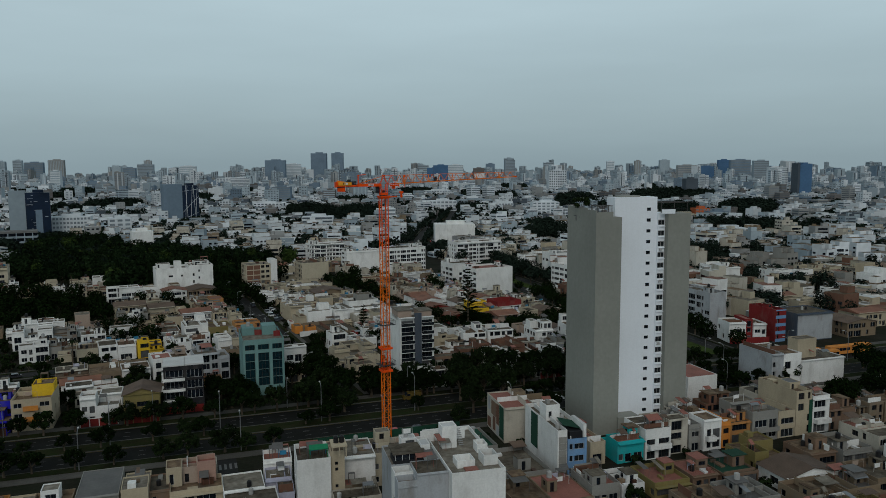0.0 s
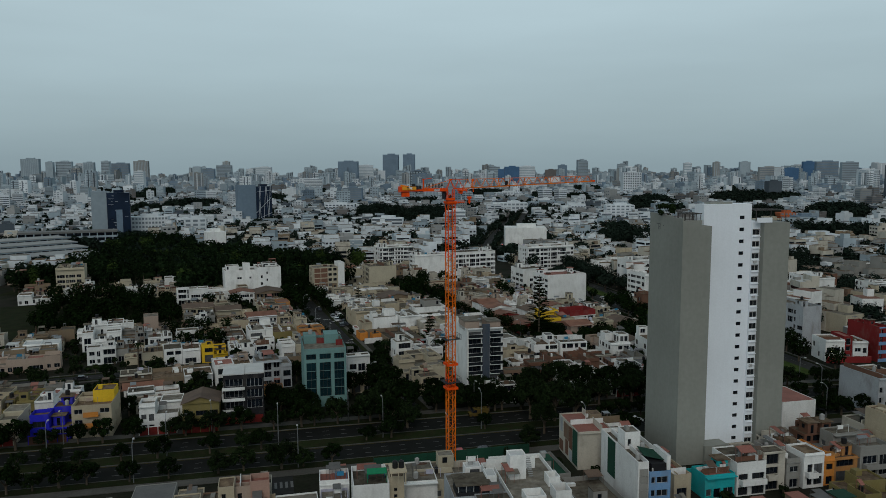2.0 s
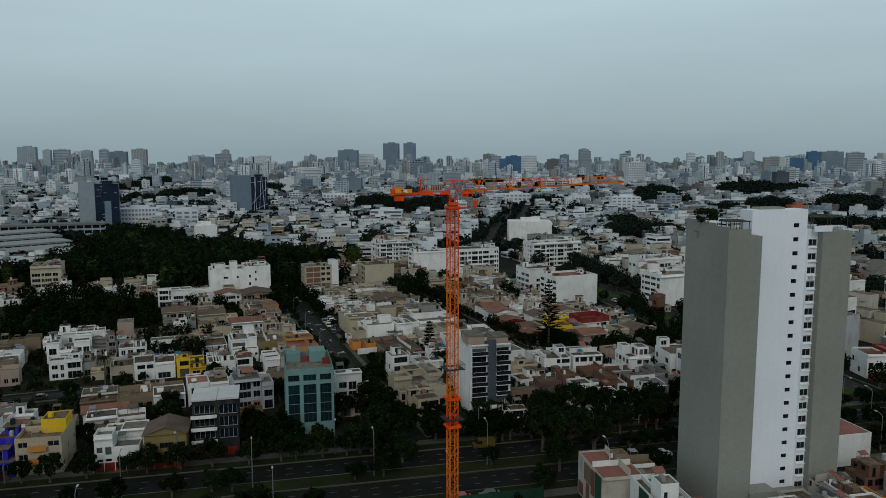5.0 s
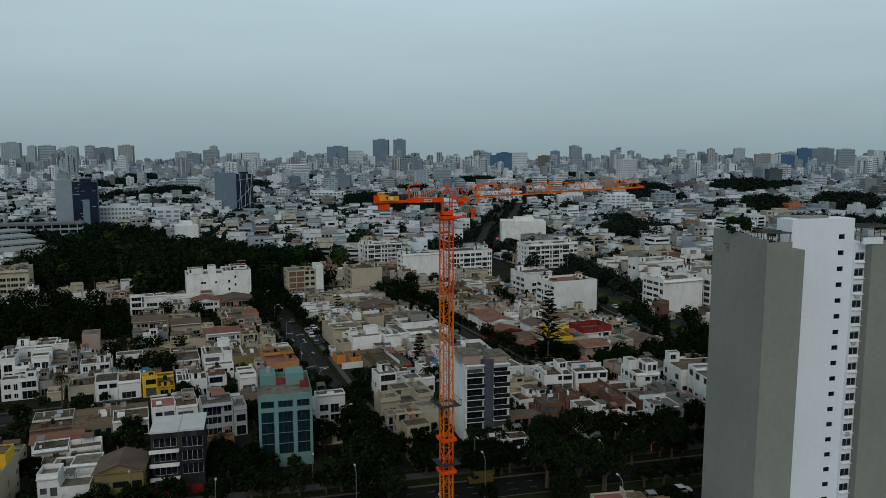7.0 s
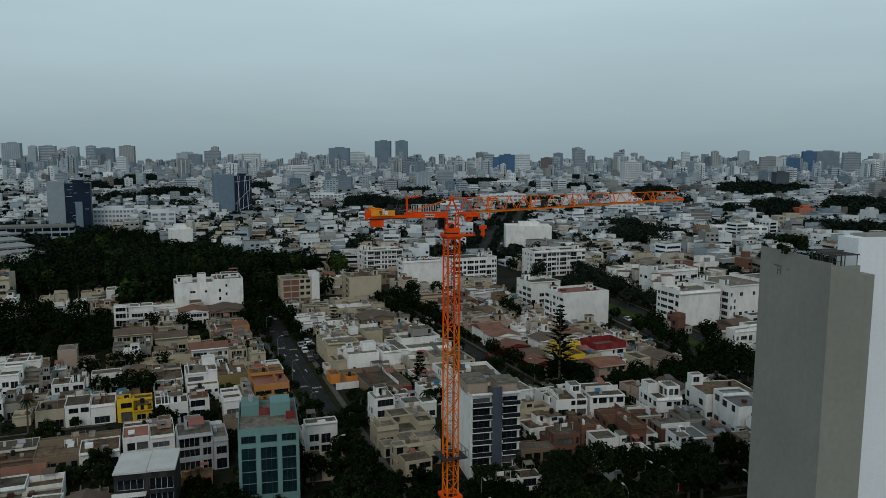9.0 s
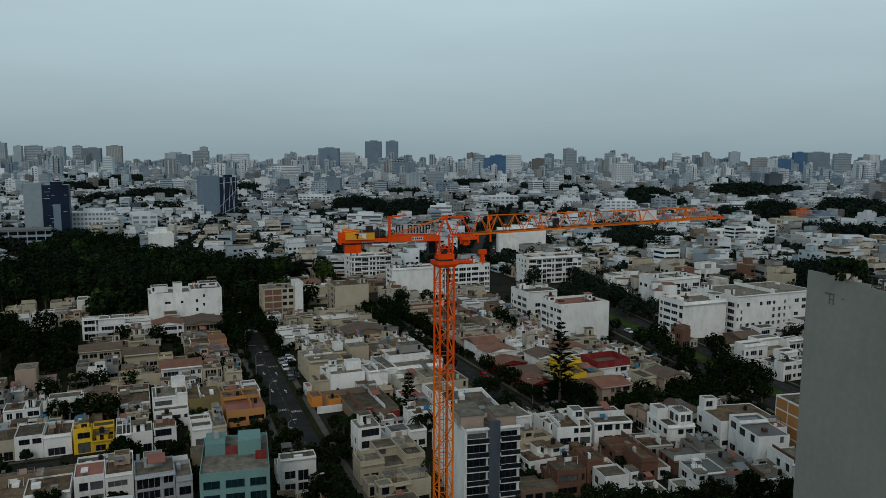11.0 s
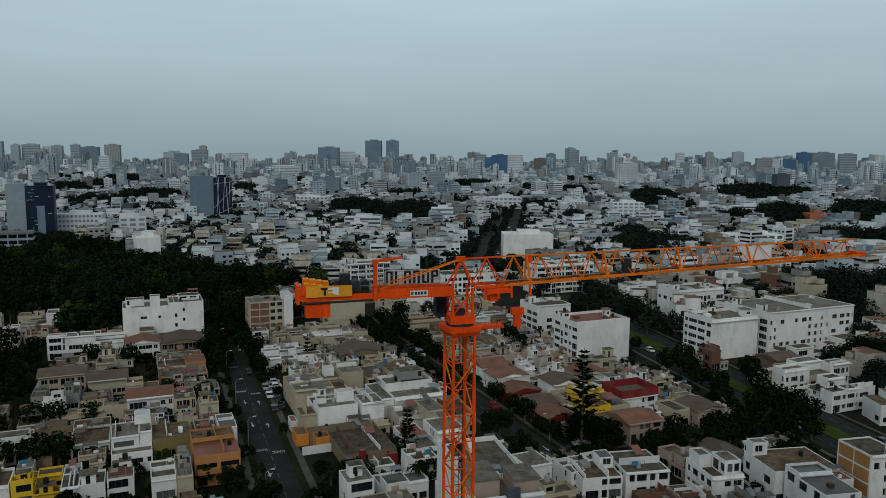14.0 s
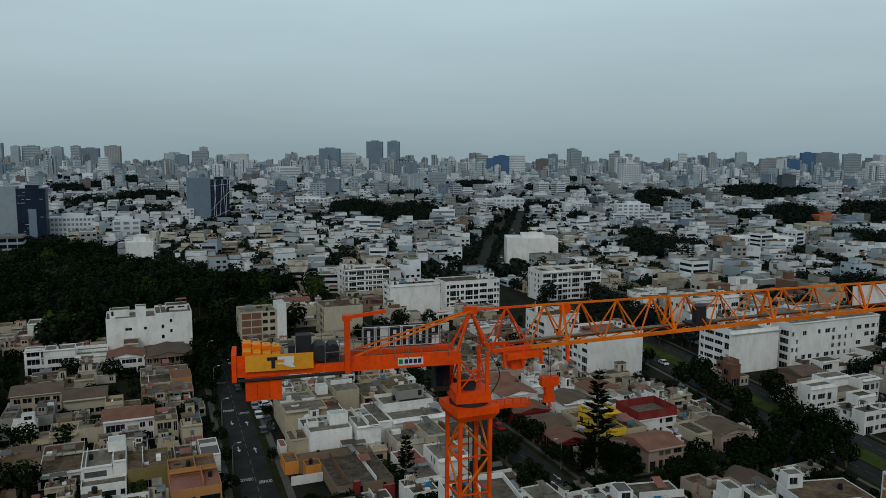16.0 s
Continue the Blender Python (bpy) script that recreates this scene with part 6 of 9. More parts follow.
def tower():
    ob = base("residential_tower", TOWER, "twenty-storey residential tower with grey side walls and white core", "tower")
    TAKEN.append((47.6, -14.5, 28.0, 16.0, -9))
    fh = 2.62
    # west wing, blank grey concrete
    g = Geo()
    g.box(0, 0.25, 0, 7.0, 15.7, 53.0)
    put("west_wing", g, ["tower_grey"], None, ob, "blank grey rendered wall")
    for y0, y1, z in ((10.5, 15.7, 55.3), (5.0, 10.5, 55.1), (0.25, 5.0, 54.7)):
        g = Geo()
        g.box(0, y0 + 0.003, 53.0, 0.25, y1, z)
        put("parapet", g, ["tower_grey"], None, ob)
    g = Geo()
    g.box(-0.06, 0.1, 0, 0.5, 0.9, 54.2)
    put("corner_panel", g, ["tower_grey"], None, ob)
    g = Geo()
    for y0, y1, z0, z1 in ((10.6, 12.3, 52.85, 53.05), (11.3, 11.5, 51.7, 52.85), (10.6, 10.8, 51.7, 52.85), (10.8, 11.3, 52.25, 52.4)):
        g.box(-0.03, y0, z0, -0.002, y1, z1)
    g.box(-0.03, 8.9, 52.6, -0.002, 9.3, 52.75)
    put("wall_logo", g, ["logo_grey"], None, ob, "dark grey painted mark on the wall")
    g = Geo()
    g.box(0.502, 0.25, 53.0, 4.6, 0.5, 54.3)
    put("parapet", g, ["tower_grey"], None, ob)
    # white core with small square windows
    g = Geo()
    holes = [(9.0, 10.2, z, z + 0.8) for z in [54.1 - 2.655 * k for k in range(20)]]
    pl = g.panel((6.85, 3.5, 0), (1, 0, 0), 11.95, 57.5, holes, 0.2)
    g.panel((18.8, 3.5, 0), (0, 1, 0), 4.1, 57.5, [])
    g.panel((18.8, 7.6, 0), (-1, 0, 0), 11.95, 57.5, [])
    g.panel((6.85, 7.6, 0), (0, -1, 0), 4.1, 57.5, [])
    g.poly(((6.85, 3.5, 57.5), (18.8, 3.5, 57.5), (18.8, 7.6, 57.5), (6.85, 7.6, 57.5)))
    core = put("core", g, ["tower_white"], None, ob, "bright white rendered core")
    add_windows(core, pl, (1, 0, 0), "glass_dark", "frame_dark")
    g = Geo()
    g.box(9.0, 4.6, 57.5, 14.5, 7.2, 57.9)
    put("core_cap", g, ["tower_grey"], None, ob)
    # recessed bay with a window on each floor
    g = Geo()
    holes = [(0.03, 1.9, z, z + 1.3) for z in [50.6 - 2.655 * k for k in range(19)]]
    pl = g.panel((18.8, 2.9, 0), (1, 0, 0), 1.95, 53.6, holes, 0.15)
    g.panel((18.8, 9, 0), (0, -1, 0), 6.1, 53.6, [])
    g.poly(((18.8, 2.9, 53.6), (20.75, 2.9, 53.6), (20.75, 9, 53.6), (18.8, 9, 53.6)))
    bay = put("window_bay", g, ["tower_white"], None, ob, "white recessed bay")
    add_windows(bay, pl, (1, 0, 0), "glass", "frame_light")
    for k in range(19):
        g = Geo()
        z = 50.3 - 2.655 * k
        g.box(18.9, 2.5, z - 0.1, 20.7, 2.89, z)
        put("window_ledge", g, ["tower_white"], None, ob)
    for k in (2, 5, 11):
        g = Geo()
        z = 49.5 - fh * k
        g.box(19.2, 2.5, z, 19.9, 2.89, z + 0.6)
        put("air_conditioner", g, ["frame_light"], None, ob)
    # east wing
    g = Geo()
    g.box(20.75, 1.4, 0, 27.3, 13.0, 53.4)
    put("east_wing", g, ["tower_grey"], None, ob, "blank grey rendered wall")
    g = Geo()
    g.box(18.8, 1.2, 53.41, 22.6, 1.45, 54.5, 0)
    put("parapet", g, ["tower_white"], None, ob)
    # pergolas, railings on the roof
    for x0, x1, y0, y1, z in ((0.6, 4.5, 0.8, 3.8, 53.2), (3.2, 6.6, 6.4, 8.2, 53.0), (19.2, 26.8, 2.4, 8.0, 53.6)):
        roof_ob = new("pergola")
        roof_ob.parent = ob
        roof_ob["label"] = "dark timber roof pergola"
        for px in (x0, (x0 + x1) / 2, x1):
            for py in (y0, y1):
                g = Geo()
                g.beam((px, py, z), (px, py, z + 2.4), 0.07)
                put("post", g, ["frame_dark"], None, roof_ob)
        for py in (y0 - 0.2, y1):
            g = Geo()
            g.box(x0 - 0.2, py, z + 2.4, x1 + 0.2, py + 0.2, z + 2.58)
            put("rafter", g, ["frame_dark"], None, roof_ob)
        for k in range(9):
            g = Geo()
            xx = x0 + (x1 - x0) * k / 8
            g.box(xx - 0.06, y0 + 0.002, z + 2.41, xx + 0.06, y1 - 0.002, z + 2.55)
            put("slat", g, ["frame_dark"], None, roof_ob)
        g = Geo()
        for k in range(14):
            xx = x0 + (x1 - x0) * k / 13
            g.beam((xx, y0 - 0.25, z), (xx, y0 - 0.25, z + 1.0), 0.02)
        g.beam((x0, y0 - 0.25, z + 1.0), (x1, y0 - 0.25, z + 1.0), 0.03)
        put("railing", g, ["metal_dark"], None, ob)
    # low podium at the foot
    g = Geo()
    g.box(6.7, -0.5, 0, 12.5, 3.4, 4.2)
    g.box(12.5, 1.0, 0, 20.5, 3.4, 3.0)
    put("podium", g, ["tower_grey"], None, ob)


tower()

# ---- tower crane ----
JIB_Z, JIB_ROT = 58.485, -8.0


def crane():
    ob = base("tower_crane", pose(1.08, 2.75, 0) @ Matrix.Scale(1.047, 4), "orange lattice tower crane with yellow counterweight blocks", "crane")
    s, top, n = 0.74, 55.435, 31
    sec = top / n
    z = JIB_Z

    def piece(name, mats, m, label="", parent=None, boxes=(), beams=()):
        g = Geo()
        for b in boxes:
            g.box(*b)
        for p, q, r in beams:
            g.beam(p, q, r)
        return put(name, g, mats, m, ob if parent is None else parent, label)

    piece("footing", ["kerb"], None, "concrete footing", boxes=[(-2.4, -2.4, 0, 2.4, 2.4, 0.5)])
    # mast: sections of four chords with horizontal and crossing braces
    cs = ((-s, -s), (s, -s), (s, s), (-s, s))
    kit = {}
    for tone in ("crane_orange", "crane_amber"):
        g = Geo()
        g.box(-0.08, -0.08, 0.003, 0.08, 0.08, sec)
        kit[tone, "chord"] = g.mesh("chord", [tone])
        for k in range(4):
            p, q = cs[k], cs[(k + 1) % 4]
            g = Geo()
            g.beam((*p, 0.05), (*q, 0.05), 0.036)
            kit[tone, "bar", k] = g.mesh("bar", [tone])
            for flip in (0, 1):
                lo, hi = (p, q) if flip else (q, p)
                g = Geo()
                g.beam((*lo, 0.05), (*hi, sec), 0.042)
                kit[tone, "brace", k, flip] = g.mesh("brace", [tone])
    for i in range(n):
        tone = "crane_orange" if i > n - 7 or 9 < i < 12 else "crane_amber"
        sect = new("mast_section")
        sect.parent, sect.matrix_basis = ob, pose(0, 0, i * sec)
        for k in range(4):
            put("chord", kit[tone, "chord"], None, pose(*cs[k], 0), sect)
            put("bar", kit[tone, "bar", k], None, None, sect)
            put("brace", kit["crane_amber", "brace", k, (i + k) % 2], None, None, sect)
    ladder = [((xx, 0.4, 0.5), (xx, 0.4, top), 0.02) for xx in (-0.2, 0.2)] + [((-0.2, 0.4, 0.7 + k * 0.38), (0.2, 0.4, 0.7 + k * 0.38), 0.012) for k in range(143)]
    piece("ladder", ["metal_dark"], None, beams=ladder)
    piece("power_cable", ["metal_dark"], None, beams=[((0.5, 0.55, 0.5), (0.5, 0.55, top), 0.03)])
    for zz in (17.5, 22.5):
        piece("climbing_frame", ["crane_orange"], None, boxes=[(-1.2, -1.2, zz, 1.2, -0.95, zz + 0.45), (-1.2, 0.95, zz, 1.2, 1.2, zz + 0.45), (-1.2, -0.95, zz, -0.95, 0.95, zz + 0.45), (0.95, -0.95, zz, 1.2, 0.95, zz + 0.45)])
    for zz in (19.0, 28.0):
        rails = []
        for k in range(9):
            rails += [((xx, yy, zz), (xx, yy, zz + 1.0), 0.018) for xx, yy in ((-1.7 + 3.4 * k / 8, -1.7), (-1.7, -1.7 + 3.4 * k / 8), (1.7, -1.7 + 3.4 * k / 8))]
        rails += [((*p, zz + 1.0), (*q, zz + 1.0), 0.025) for p, q in (((-1.7, -1.7), (1.7, -1.7)), ((-1.7, -1.7), (-1.7, 1.7)), ((1.7, -1.7), (1.7, 1.7)))]
        piece("work_platform", ["metal_dark"], None, boxes=[(-1.7, -1.7, zz, 1.7, -0.9, zz + 0.06), (-1.7, 0.9, zz, 1.7, 1.7, zz + 0.06), (-1.7, -0.9, zz, -0.9, 0.9, zz + 0.06), (0.9, -0.9, zz, 1.7, 0.9, zz + 0.06)], beams=rails)
    # head: flared collar with a bracket arm, slew ring, turntable with four legs
    g = Geo()
    for z0, z1, r0, r1 in ((top - 0.02, top + 0.3, 0.84, 1.05), (top + 0.3, top + 0.62, 1.05, 1.05)):
        lo = [(-r0, -r0, z0), (r0, -r0, z0), (r0, r0, z0), (-r0, r0, z0)]
        hi = [(-r1, -r1, z1), (r1, -r1, z1), (r1, r1, z1), (-r1, r1, z1)]
        for k in range(4):
            g.poly((lo[k], lo[(k + 1) % 4], hi[(k + 1) % 4], hi[k]))
    g.poly(hi)
    put("collar", g.mesh("collar", ["crane_orange"], True), None, None, ob)
    tm = pose(0, 0, 0, 0, 0, JIB_ROT)
    piece("bracket_arm", ["crane_orange"], tm, boxes=[(1.06, -0.4, top + 0.3, 2.9, 0.3, top + 0.5)], beams=[((1.06, 0, top + 0.1), (2.2, 0, top + 0.3), 0.06)])
    piece("bracket_rail", ["crane_orange"], tm, beams=[((1.2 + 0.4 * k, -0.4, top + 0.5), (1.2 + 0.4 * k, -0.4, top + 0.75), 0.02) for k in range(5)] + [((1.1, -0.4, top + 0.75), (2.9, -0.4, top + 0.75), 0.02)])
    g = Geo()
    g.cyl(0, 0, top + 0.62, top + 0.8, 0.9, 20)
    put("slew_ring", g, ["metal_dark"], None, ob)
    zb = top + 0.8
    piece("turntable", ["crane_orange"], tm, boxes=[(-0.82, -0.82, zb, 0.82, 0.82, zb + 0.5)])
    g = Geo()
    g.beam((-0.1, -0.5, zb + 0.75), (-0.1, 0.4, zb + 0.75), 0.26, 0, 12)
    put("slew_motor", g, ["metal_dark"], tm, ob)
    legs = ((-0.66, -0.66), (0.66, -0.66), (0.66, 0.66), (-0.66, 0.66))
    for p in legs:
        piece("head_leg", ["crane_orange"], tm, boxes=[(p[0] - 0.075, p[1] - 0.075, zb + 0.5, p[0] + 0.075, p[1] + 0.075, z + 0.05)])
    for k in range(4):
        p, q = legs[k], legs[(k + 1) % 4]
        piece("head_brace", ["crane_orange"], tm, beams=[((*p, zb + 0.55), (*q, z - 0.15), 0.035)])
        piece("head_bar", ["crane_orange"], tm, beams=[((*p, zb + 1.05), (*q, zb + 1.05), 0.032)])
    cab = piece("cabin", ["metal_dark"], tm, "dark glazed operator cabin", boxes=[(-1.5, 0.35, z - 1.95, -0.8, 1.1, z - 0.45)])
    piece("pane", ["glass_dark"], None, parent=cab, boxes=[(-1.45, 0.32, z - 1.7, -0.85, 0.347, z - 0.8)])
    piece("cabin_cage", ["metal_dark"], tm, "dark bar cage of the cabin ladder", beams=[((-2.0 + 0.3 * k, 0.5, z - 2.0), (-1.7 + 0.3 * k, 0.5, z - 0.35), 0.014) for k in range(5)] + [((-2.0, 0.5, z - 2.0 + 0.5 * k), (-0.8, 0.5, z - 2.0 + 0.5 * k), 0.014) for k in range(4)])
    apex = (0.05, 0, z + 1.85)
    for x in (-0.75, 0.85):
        for y in (-0.55, 0.55):
            piece("head_strut", ["crane_orange"], tm, beams=[((x, y, z + 0.05), apex, 0.055)])
    piece("apex_plate", ["crane_orange"], tm, boxes=[(-0.28, -0.14, z + 1.7, 0.32, 0.14, z + 2.02)])
    # jib: one top chord, two lower chords, lattice between; it rises a little to its tip
    jm = tm @ Matrix.Translation((0, 0, z)) @ pose(0, 0, 0, 0, -2.5, 0) @ Matrix.Translation((0, 0, -z))
    length, w0, bays = 30.6, 0.55, 16
    bl = (length - 0.9) / bays
    for k in range(bays):
        tone = "crane_orange" if k < 1 else "crane_amber"
        x0, x1 = 0.9 + k * bl, 0.9 + (k + 1) * bl
        h0, h1 = 1.85 - 0.75 * k / bays, 1.85 - 0.75 * (k + 1) / bays
        xm, hm = (x0 + x1) / 2, (h0 + h1) / 2
        sect = new("jib_section")
        sect.parent, sect.matrix_basis = ob, jm
        for y in (-w0, w0):
            piece("lower_chord", [tone], None, parent=sect, boxes=[(x0, y - 0.065, z - 0.08, x1, y + 0.065, z + 0.08)])
            for xx in (x0, x1):
                piece("diagonal", [tone], None, parent=sect, beams=[((xx, y, z), (xm, 0, z + hm), 0.036)])
        piece("upper_chord", [tone], None, parent=sect, beams=[((x0 if k else 0.1, 0, z + h0), (x1, 0, z + h1), 0.055)])
        piece("crossbar", [tone], None, parent=sect, beams=[((x0, -w0, z), (x0, w0, z), 0.03)])
        piece("crossbar", [tone], None, parent=sect, beams=[((x0, -w0, z), (x1, w0, z), 0.024)])
        if k % 3 == 2:
            for y in (-w0, w0):
                piece("joint_post", [tone], None, parent=sect, beams=[((x0, y, z), (x0, 0, z + h0), 0.06)])
    piece("jib_end", ["crane_orange"], jm, boxes=[(length, -0.62, z - 0.12, length + 0.4, 0.62, z + 0.2)])
    piece("jib_walkway", ["deck_light"], jm, "pale grating walkway", boxes=[(2.0, 0.2, z + 0.09, 22.0, 0.5, z + 0.12)])
    piece("jib_board", ["board_white"], jm, "plain white board", boxes=[(21.0, 0.02, z + 0.18, 23.4, 0.06, z + 1.2)])
    g = Geo()
    g.box(11.2, -0.45, z + 0.1, 12.6, 0.45, z + 0.22)
    g.cyl(11.8, -0.1, z + 0.22, z + 1.05, 0.34, 10)
    put("trolley_winch", g, ["metal_dark"], jm, ob)
    g = Geo()
    g.beam((4.75, -0.06, z + 1.5), (4.75, 0.06, z + 1.5), 0.24, 0, 12)
    put("jib_pulley", g, ["crane_orange"], jm, ob)
    piece("trolley", ["crane_orange"], jm, boxes=[(1.6, -0.66, z - 0.5, 3.2, 0.66, z - 0.2)])
    for x in (1.5, 2.4, 3.3, 4.6):
        piece("trolley_hanger", ["crane_orange"], jm, boxes=[(x - 0.07, -0.6, z - 0.85, x + 0.07, -0.45, z - 0.09)])
    piece("rope_drum", ["crane_orange"], jm, boxes=[(1.9, -0.35, z - 1.05, 2.45, 0.35, z - 0.5)])
    hx = 3.95
    piece("hoist_rope", ["metal_dark"], tm, beams=[((hx, y, z - 0.1), (hx, y, z - 1.55), 0.012) for y in (-0.15, 0.15)])
    g = Geo()
    for hw, th, z0, z1 in ((0.42, 0.2, -1.95, -1.5), (0.2, 0.14, -2.45, -1.95), (0.27, 0.1, -2.75, -2.45)):
        g.box(hx - hw, -th, z + z0, hx + hw, th, z + z1)
    g.beam((hx, 0, z - 2.7), (hx + 0.1, 0, z - 3.0), 0.07)
    put("hook_block", g, ["crane_orange"], tm, ob)
    # counter-jib
    for y in (-0.62, 0.62):
        piece("girder", ["crane_orange"], tm, boxes=[(-5.6, y - 0.09, z - 0.42, -0.66, y + 0.09, z + 0.18)])
        piece("tail_girder", ["crane_orange"], tm, boxes=[(-10.23, y - 0.07, z - 0.38, -5.603, y + 0.07, z - 0.02)])
    for k in range(10):
        piece("cross_girder", ["crane_orange"], tm, boxes=[(-10.08 + k, -0.545, z - 0.3, -9.98 + k, 0.545, z - 0.12)])
    piece("counter_jib_walkway", ["deck_tan"], tm, boxes=[(-6.6, -0.53, z - 0.1, -0.9, 0.53, z - 0.06)])
    piece("end_plate", ["crane_orange"], tm, boxes=[(-10.43, -0.8, z - 0.55, -10.24, 0.8, z + 0.6)])
    piece("tail_plate", ["crane_orange"], tm, boxes=[(-10.23, -0.75, z - 0.02, -9.83, -0.7, z + 0.55)])
    g = Geo()
    g.beam((-10.18, -0.78, z - 0.5), (-5.7, -0.78, z - 0.42), 0.06, 0, 8)
    put("side_tube", g, ["metal_dark"], tm, ob)
    for k in range(3):
        x0 = -9.90 + 0.5 * k
        piece("ballast_block", ["crane_orange"], tm, "orange concrete ballast block", boxes=[(x0, -0.72, z - 1.4, x0 + 0.485, 0.5, z - 0.4)])
    for k in range(4):
        for y0, dz in ((-0.62, 0.0), (0.02, 0.2)):
            x0 = -10.00 + 0.4 * k
            g = Geo()
            top_z = z + 0.66 + dz - 0.07 * k
            # amber sides and yellow cap paint in the block's shaded faces and lit top
            g.box(x0, y0, z + 0.3, x0 + 0.385, y0 + 0.6, top_z)
            g.box(x0 + 0.03, y0 + 0.03, top_z, x0 + 0.355, y0 + 0.57, top_z + 0.03, 1)
            g.beam((x0 + 0.12, y0 + 0.3, top_z + 0.05), (x0 + 0.26, y0 + 0.3, top_z + 0.05), 0.02, 1)
            put("counterweight", g, ["crane_amber", "crane_yellow"], tm, ob, "amber concrete counterweight block")
    piece("weight_bed", ["crane_yellow"], tm, boxes=[(-10.00, -0.62, z - 0.02, -8.48, 0.62, z + 0.29)])
    board = piece("side_board", ["crane_yellow"], tm, "amber side board with company mark", boxes=[(-9.88, -0.86, z - 0.12, -7.1, -0.8, z + 0.56)])
    yb = -0.872
    piece("board_mark", ["ink_black"], None, "black mark", board, boxes=[(-9.00, yb, z + 0.32, -8.52, yb + 0.01, z + 0.46), (-8.83, yb, z - 0.02, -8.68, yb + 0.01, z + 0.32)])
    g = Geo()
    g.box(-8.58, yb - 0.003, z + 0.34, -7.9, yb + 0.008, z + 0.46)
    g.box(-8.30, yb - 0.003, z + 0.2, -7.9, yb + 0.008, z + 0.34)
    g.box(-8.58, yb - 0.003, z + 0.14, -7.92, yb + 0.008, z + 0.2)
    g.poly(((-8.40, yb - 0.003, z + 0.14), (-7.98, yb - 0.003, z - 0.02), (-7.84, yb - 0.003, z - 0.02), (-7.98, yb - 0.003, z + 0.14)))
    put("board_mark", g, ["board_white"], None, board, "white mark")
    piece("control_cabinet", ["metal_dark"], tm, boxes=[(-7.75, 0.0, z - 0.06, -7.1, 0.55, z + 1.1)])
    piece("control_box", ["metal_dark"], tm, boxes=[(-8.1, -0.3, z - 0.06, -7.82, 0.3, z + 0.75)])
    g = Geo()
    g.beam((-6.75, -0.5, z + 0.4), (-6.75, 0.5, z + 0.4), 0.3, 0, 12)
    put("hoist_drum", g, ["metal_dark"], tm, ob)
    g = Geo()
    g.beam((-6.2, -0.45, z + 0.5), (-6.2, 0.45, z + 0.5), 0.22, 0, 12)
    g.box(-6.9, -0.3, z - 0.06, -5.9, 0.3, z + 0.2)
    put("hoist_winch", g, ["metal_dark"], tm, ob)
    rails = []
    for y in (-0.78, 0.78):
        rails += [((-6.6 + k * 0.6, y, z), (-6.6 + k * 0.6, y, z + 1.05), 0.014) for k in range(10)]
        rails += [((-6.6, y, z + q), (-1.2, y, z + q), 0.014) for q in (0.5, 1.05)]
    piece("handrail", ["metal_grey"], tm, beams=rails)
    piece("service_post", ["crane_orange"], tm, boxes=[(-5.78, -0.95, z - 0.45, -5.55, -0.73, z + 1.85)])
    piece("post_head", ["crane_orange"], tm, boxes=[(-5.85, -0.97, z + 1.85, -5.48, -0.71, z + 2.08)])
    piece("service_arm", ["crane_orange"], tm, beams=[((-5.7, -0.84, z + 1.98), (-4.0, -0.84, z + 2.18), 0.085)])
    for y in (-0.5, 0.5):
        piece("tie_bar", ["crane_amber"], tm, beams=[((-5.4, y, z + 0.15), (0.05, y * 0.2, z + 1.85), 0.042)])
    # maker's sign seen from behind, its capitals kept as plain black bars
    sign = piece("sign_frame", ["metal_dark"], tm, boxes=[(-4.8, 0.90, z + 0.12, -1.1, 0.92, z + 0.16), (-4.8, 0.90, z + 1.12, -1.1, 0.92, z + 1.16)],
                 beams=[((-4.75 + k * 0.9, 0.91, z - 0.1), (-4.75 + k * 0.9, 0.91, z + 1.16), 0.014) for k in range(5)])
    piece("sign_board", ["board_white"], None, "pale sign board", sign, boxes=[(-4.76, 0.862, z + 0.17, -1.14, 0.88, z + 1.11)])
    for k in range(6):
        x = -4.72 + k * 0.6
        wd = 0.47 if k != 1 else 0.16
        lo, mid, hi, st = z + 0.22, z + 0.6, z + 1.08, 0.16
        bars = [(x, 0.838, lo, x + st, 0.856, hi)]
        if wd > 0.2:
            bars += [(x + wd - st, 0.838, lo if k != 5 else mid, x + wd, 0.856, hi), (x + st, 0.838, hi - 0.15, x + wd - st, 0.856, hi)]
            if k in (2, 4, 5):
                q = lo if k == 4 else mid
                bars += [(x + st, 0.838, q, x + wd - st, 0.856, q + 0.14)]
        piece("sign_bar", ["ink_black"], None, "black capital bar", sign, boxes=bars)
    plate = piece("name_plate", ["board_white"], tm, "white name plate", boxes=[(-3.45, -0.74, z - 0.30, -2.32, -0.714, z + 0.04)])
    piece("plate_mark", ["ink_green"], None, "green mark", plate, boxes=[(-3.42, -0.752, z - 0.23, -3.24, -0.742, z - 0.02)])
    for k in range(4):
        piece("plate_bar", ["ink_navy"], None, "dark navy bar", plate, boxes=[(-3.16 + k * 0.2, -0.752, z - 0.22, -3.01 + k * 0.2, -0.742, z - 0.03)])
    g = Geo()
    last = None
    for k in range(13):
        q = math.pi * k / 12
        p = (0.85 + 0.4 * math.sin(q), -0.66, z - 0.2 - 1.7 * k / 12)
        if last:
            g.beam(last, p, 0.022)
        last = p
    put("cable_loop", g, ["metal_dark"], tm, ob)


crane()

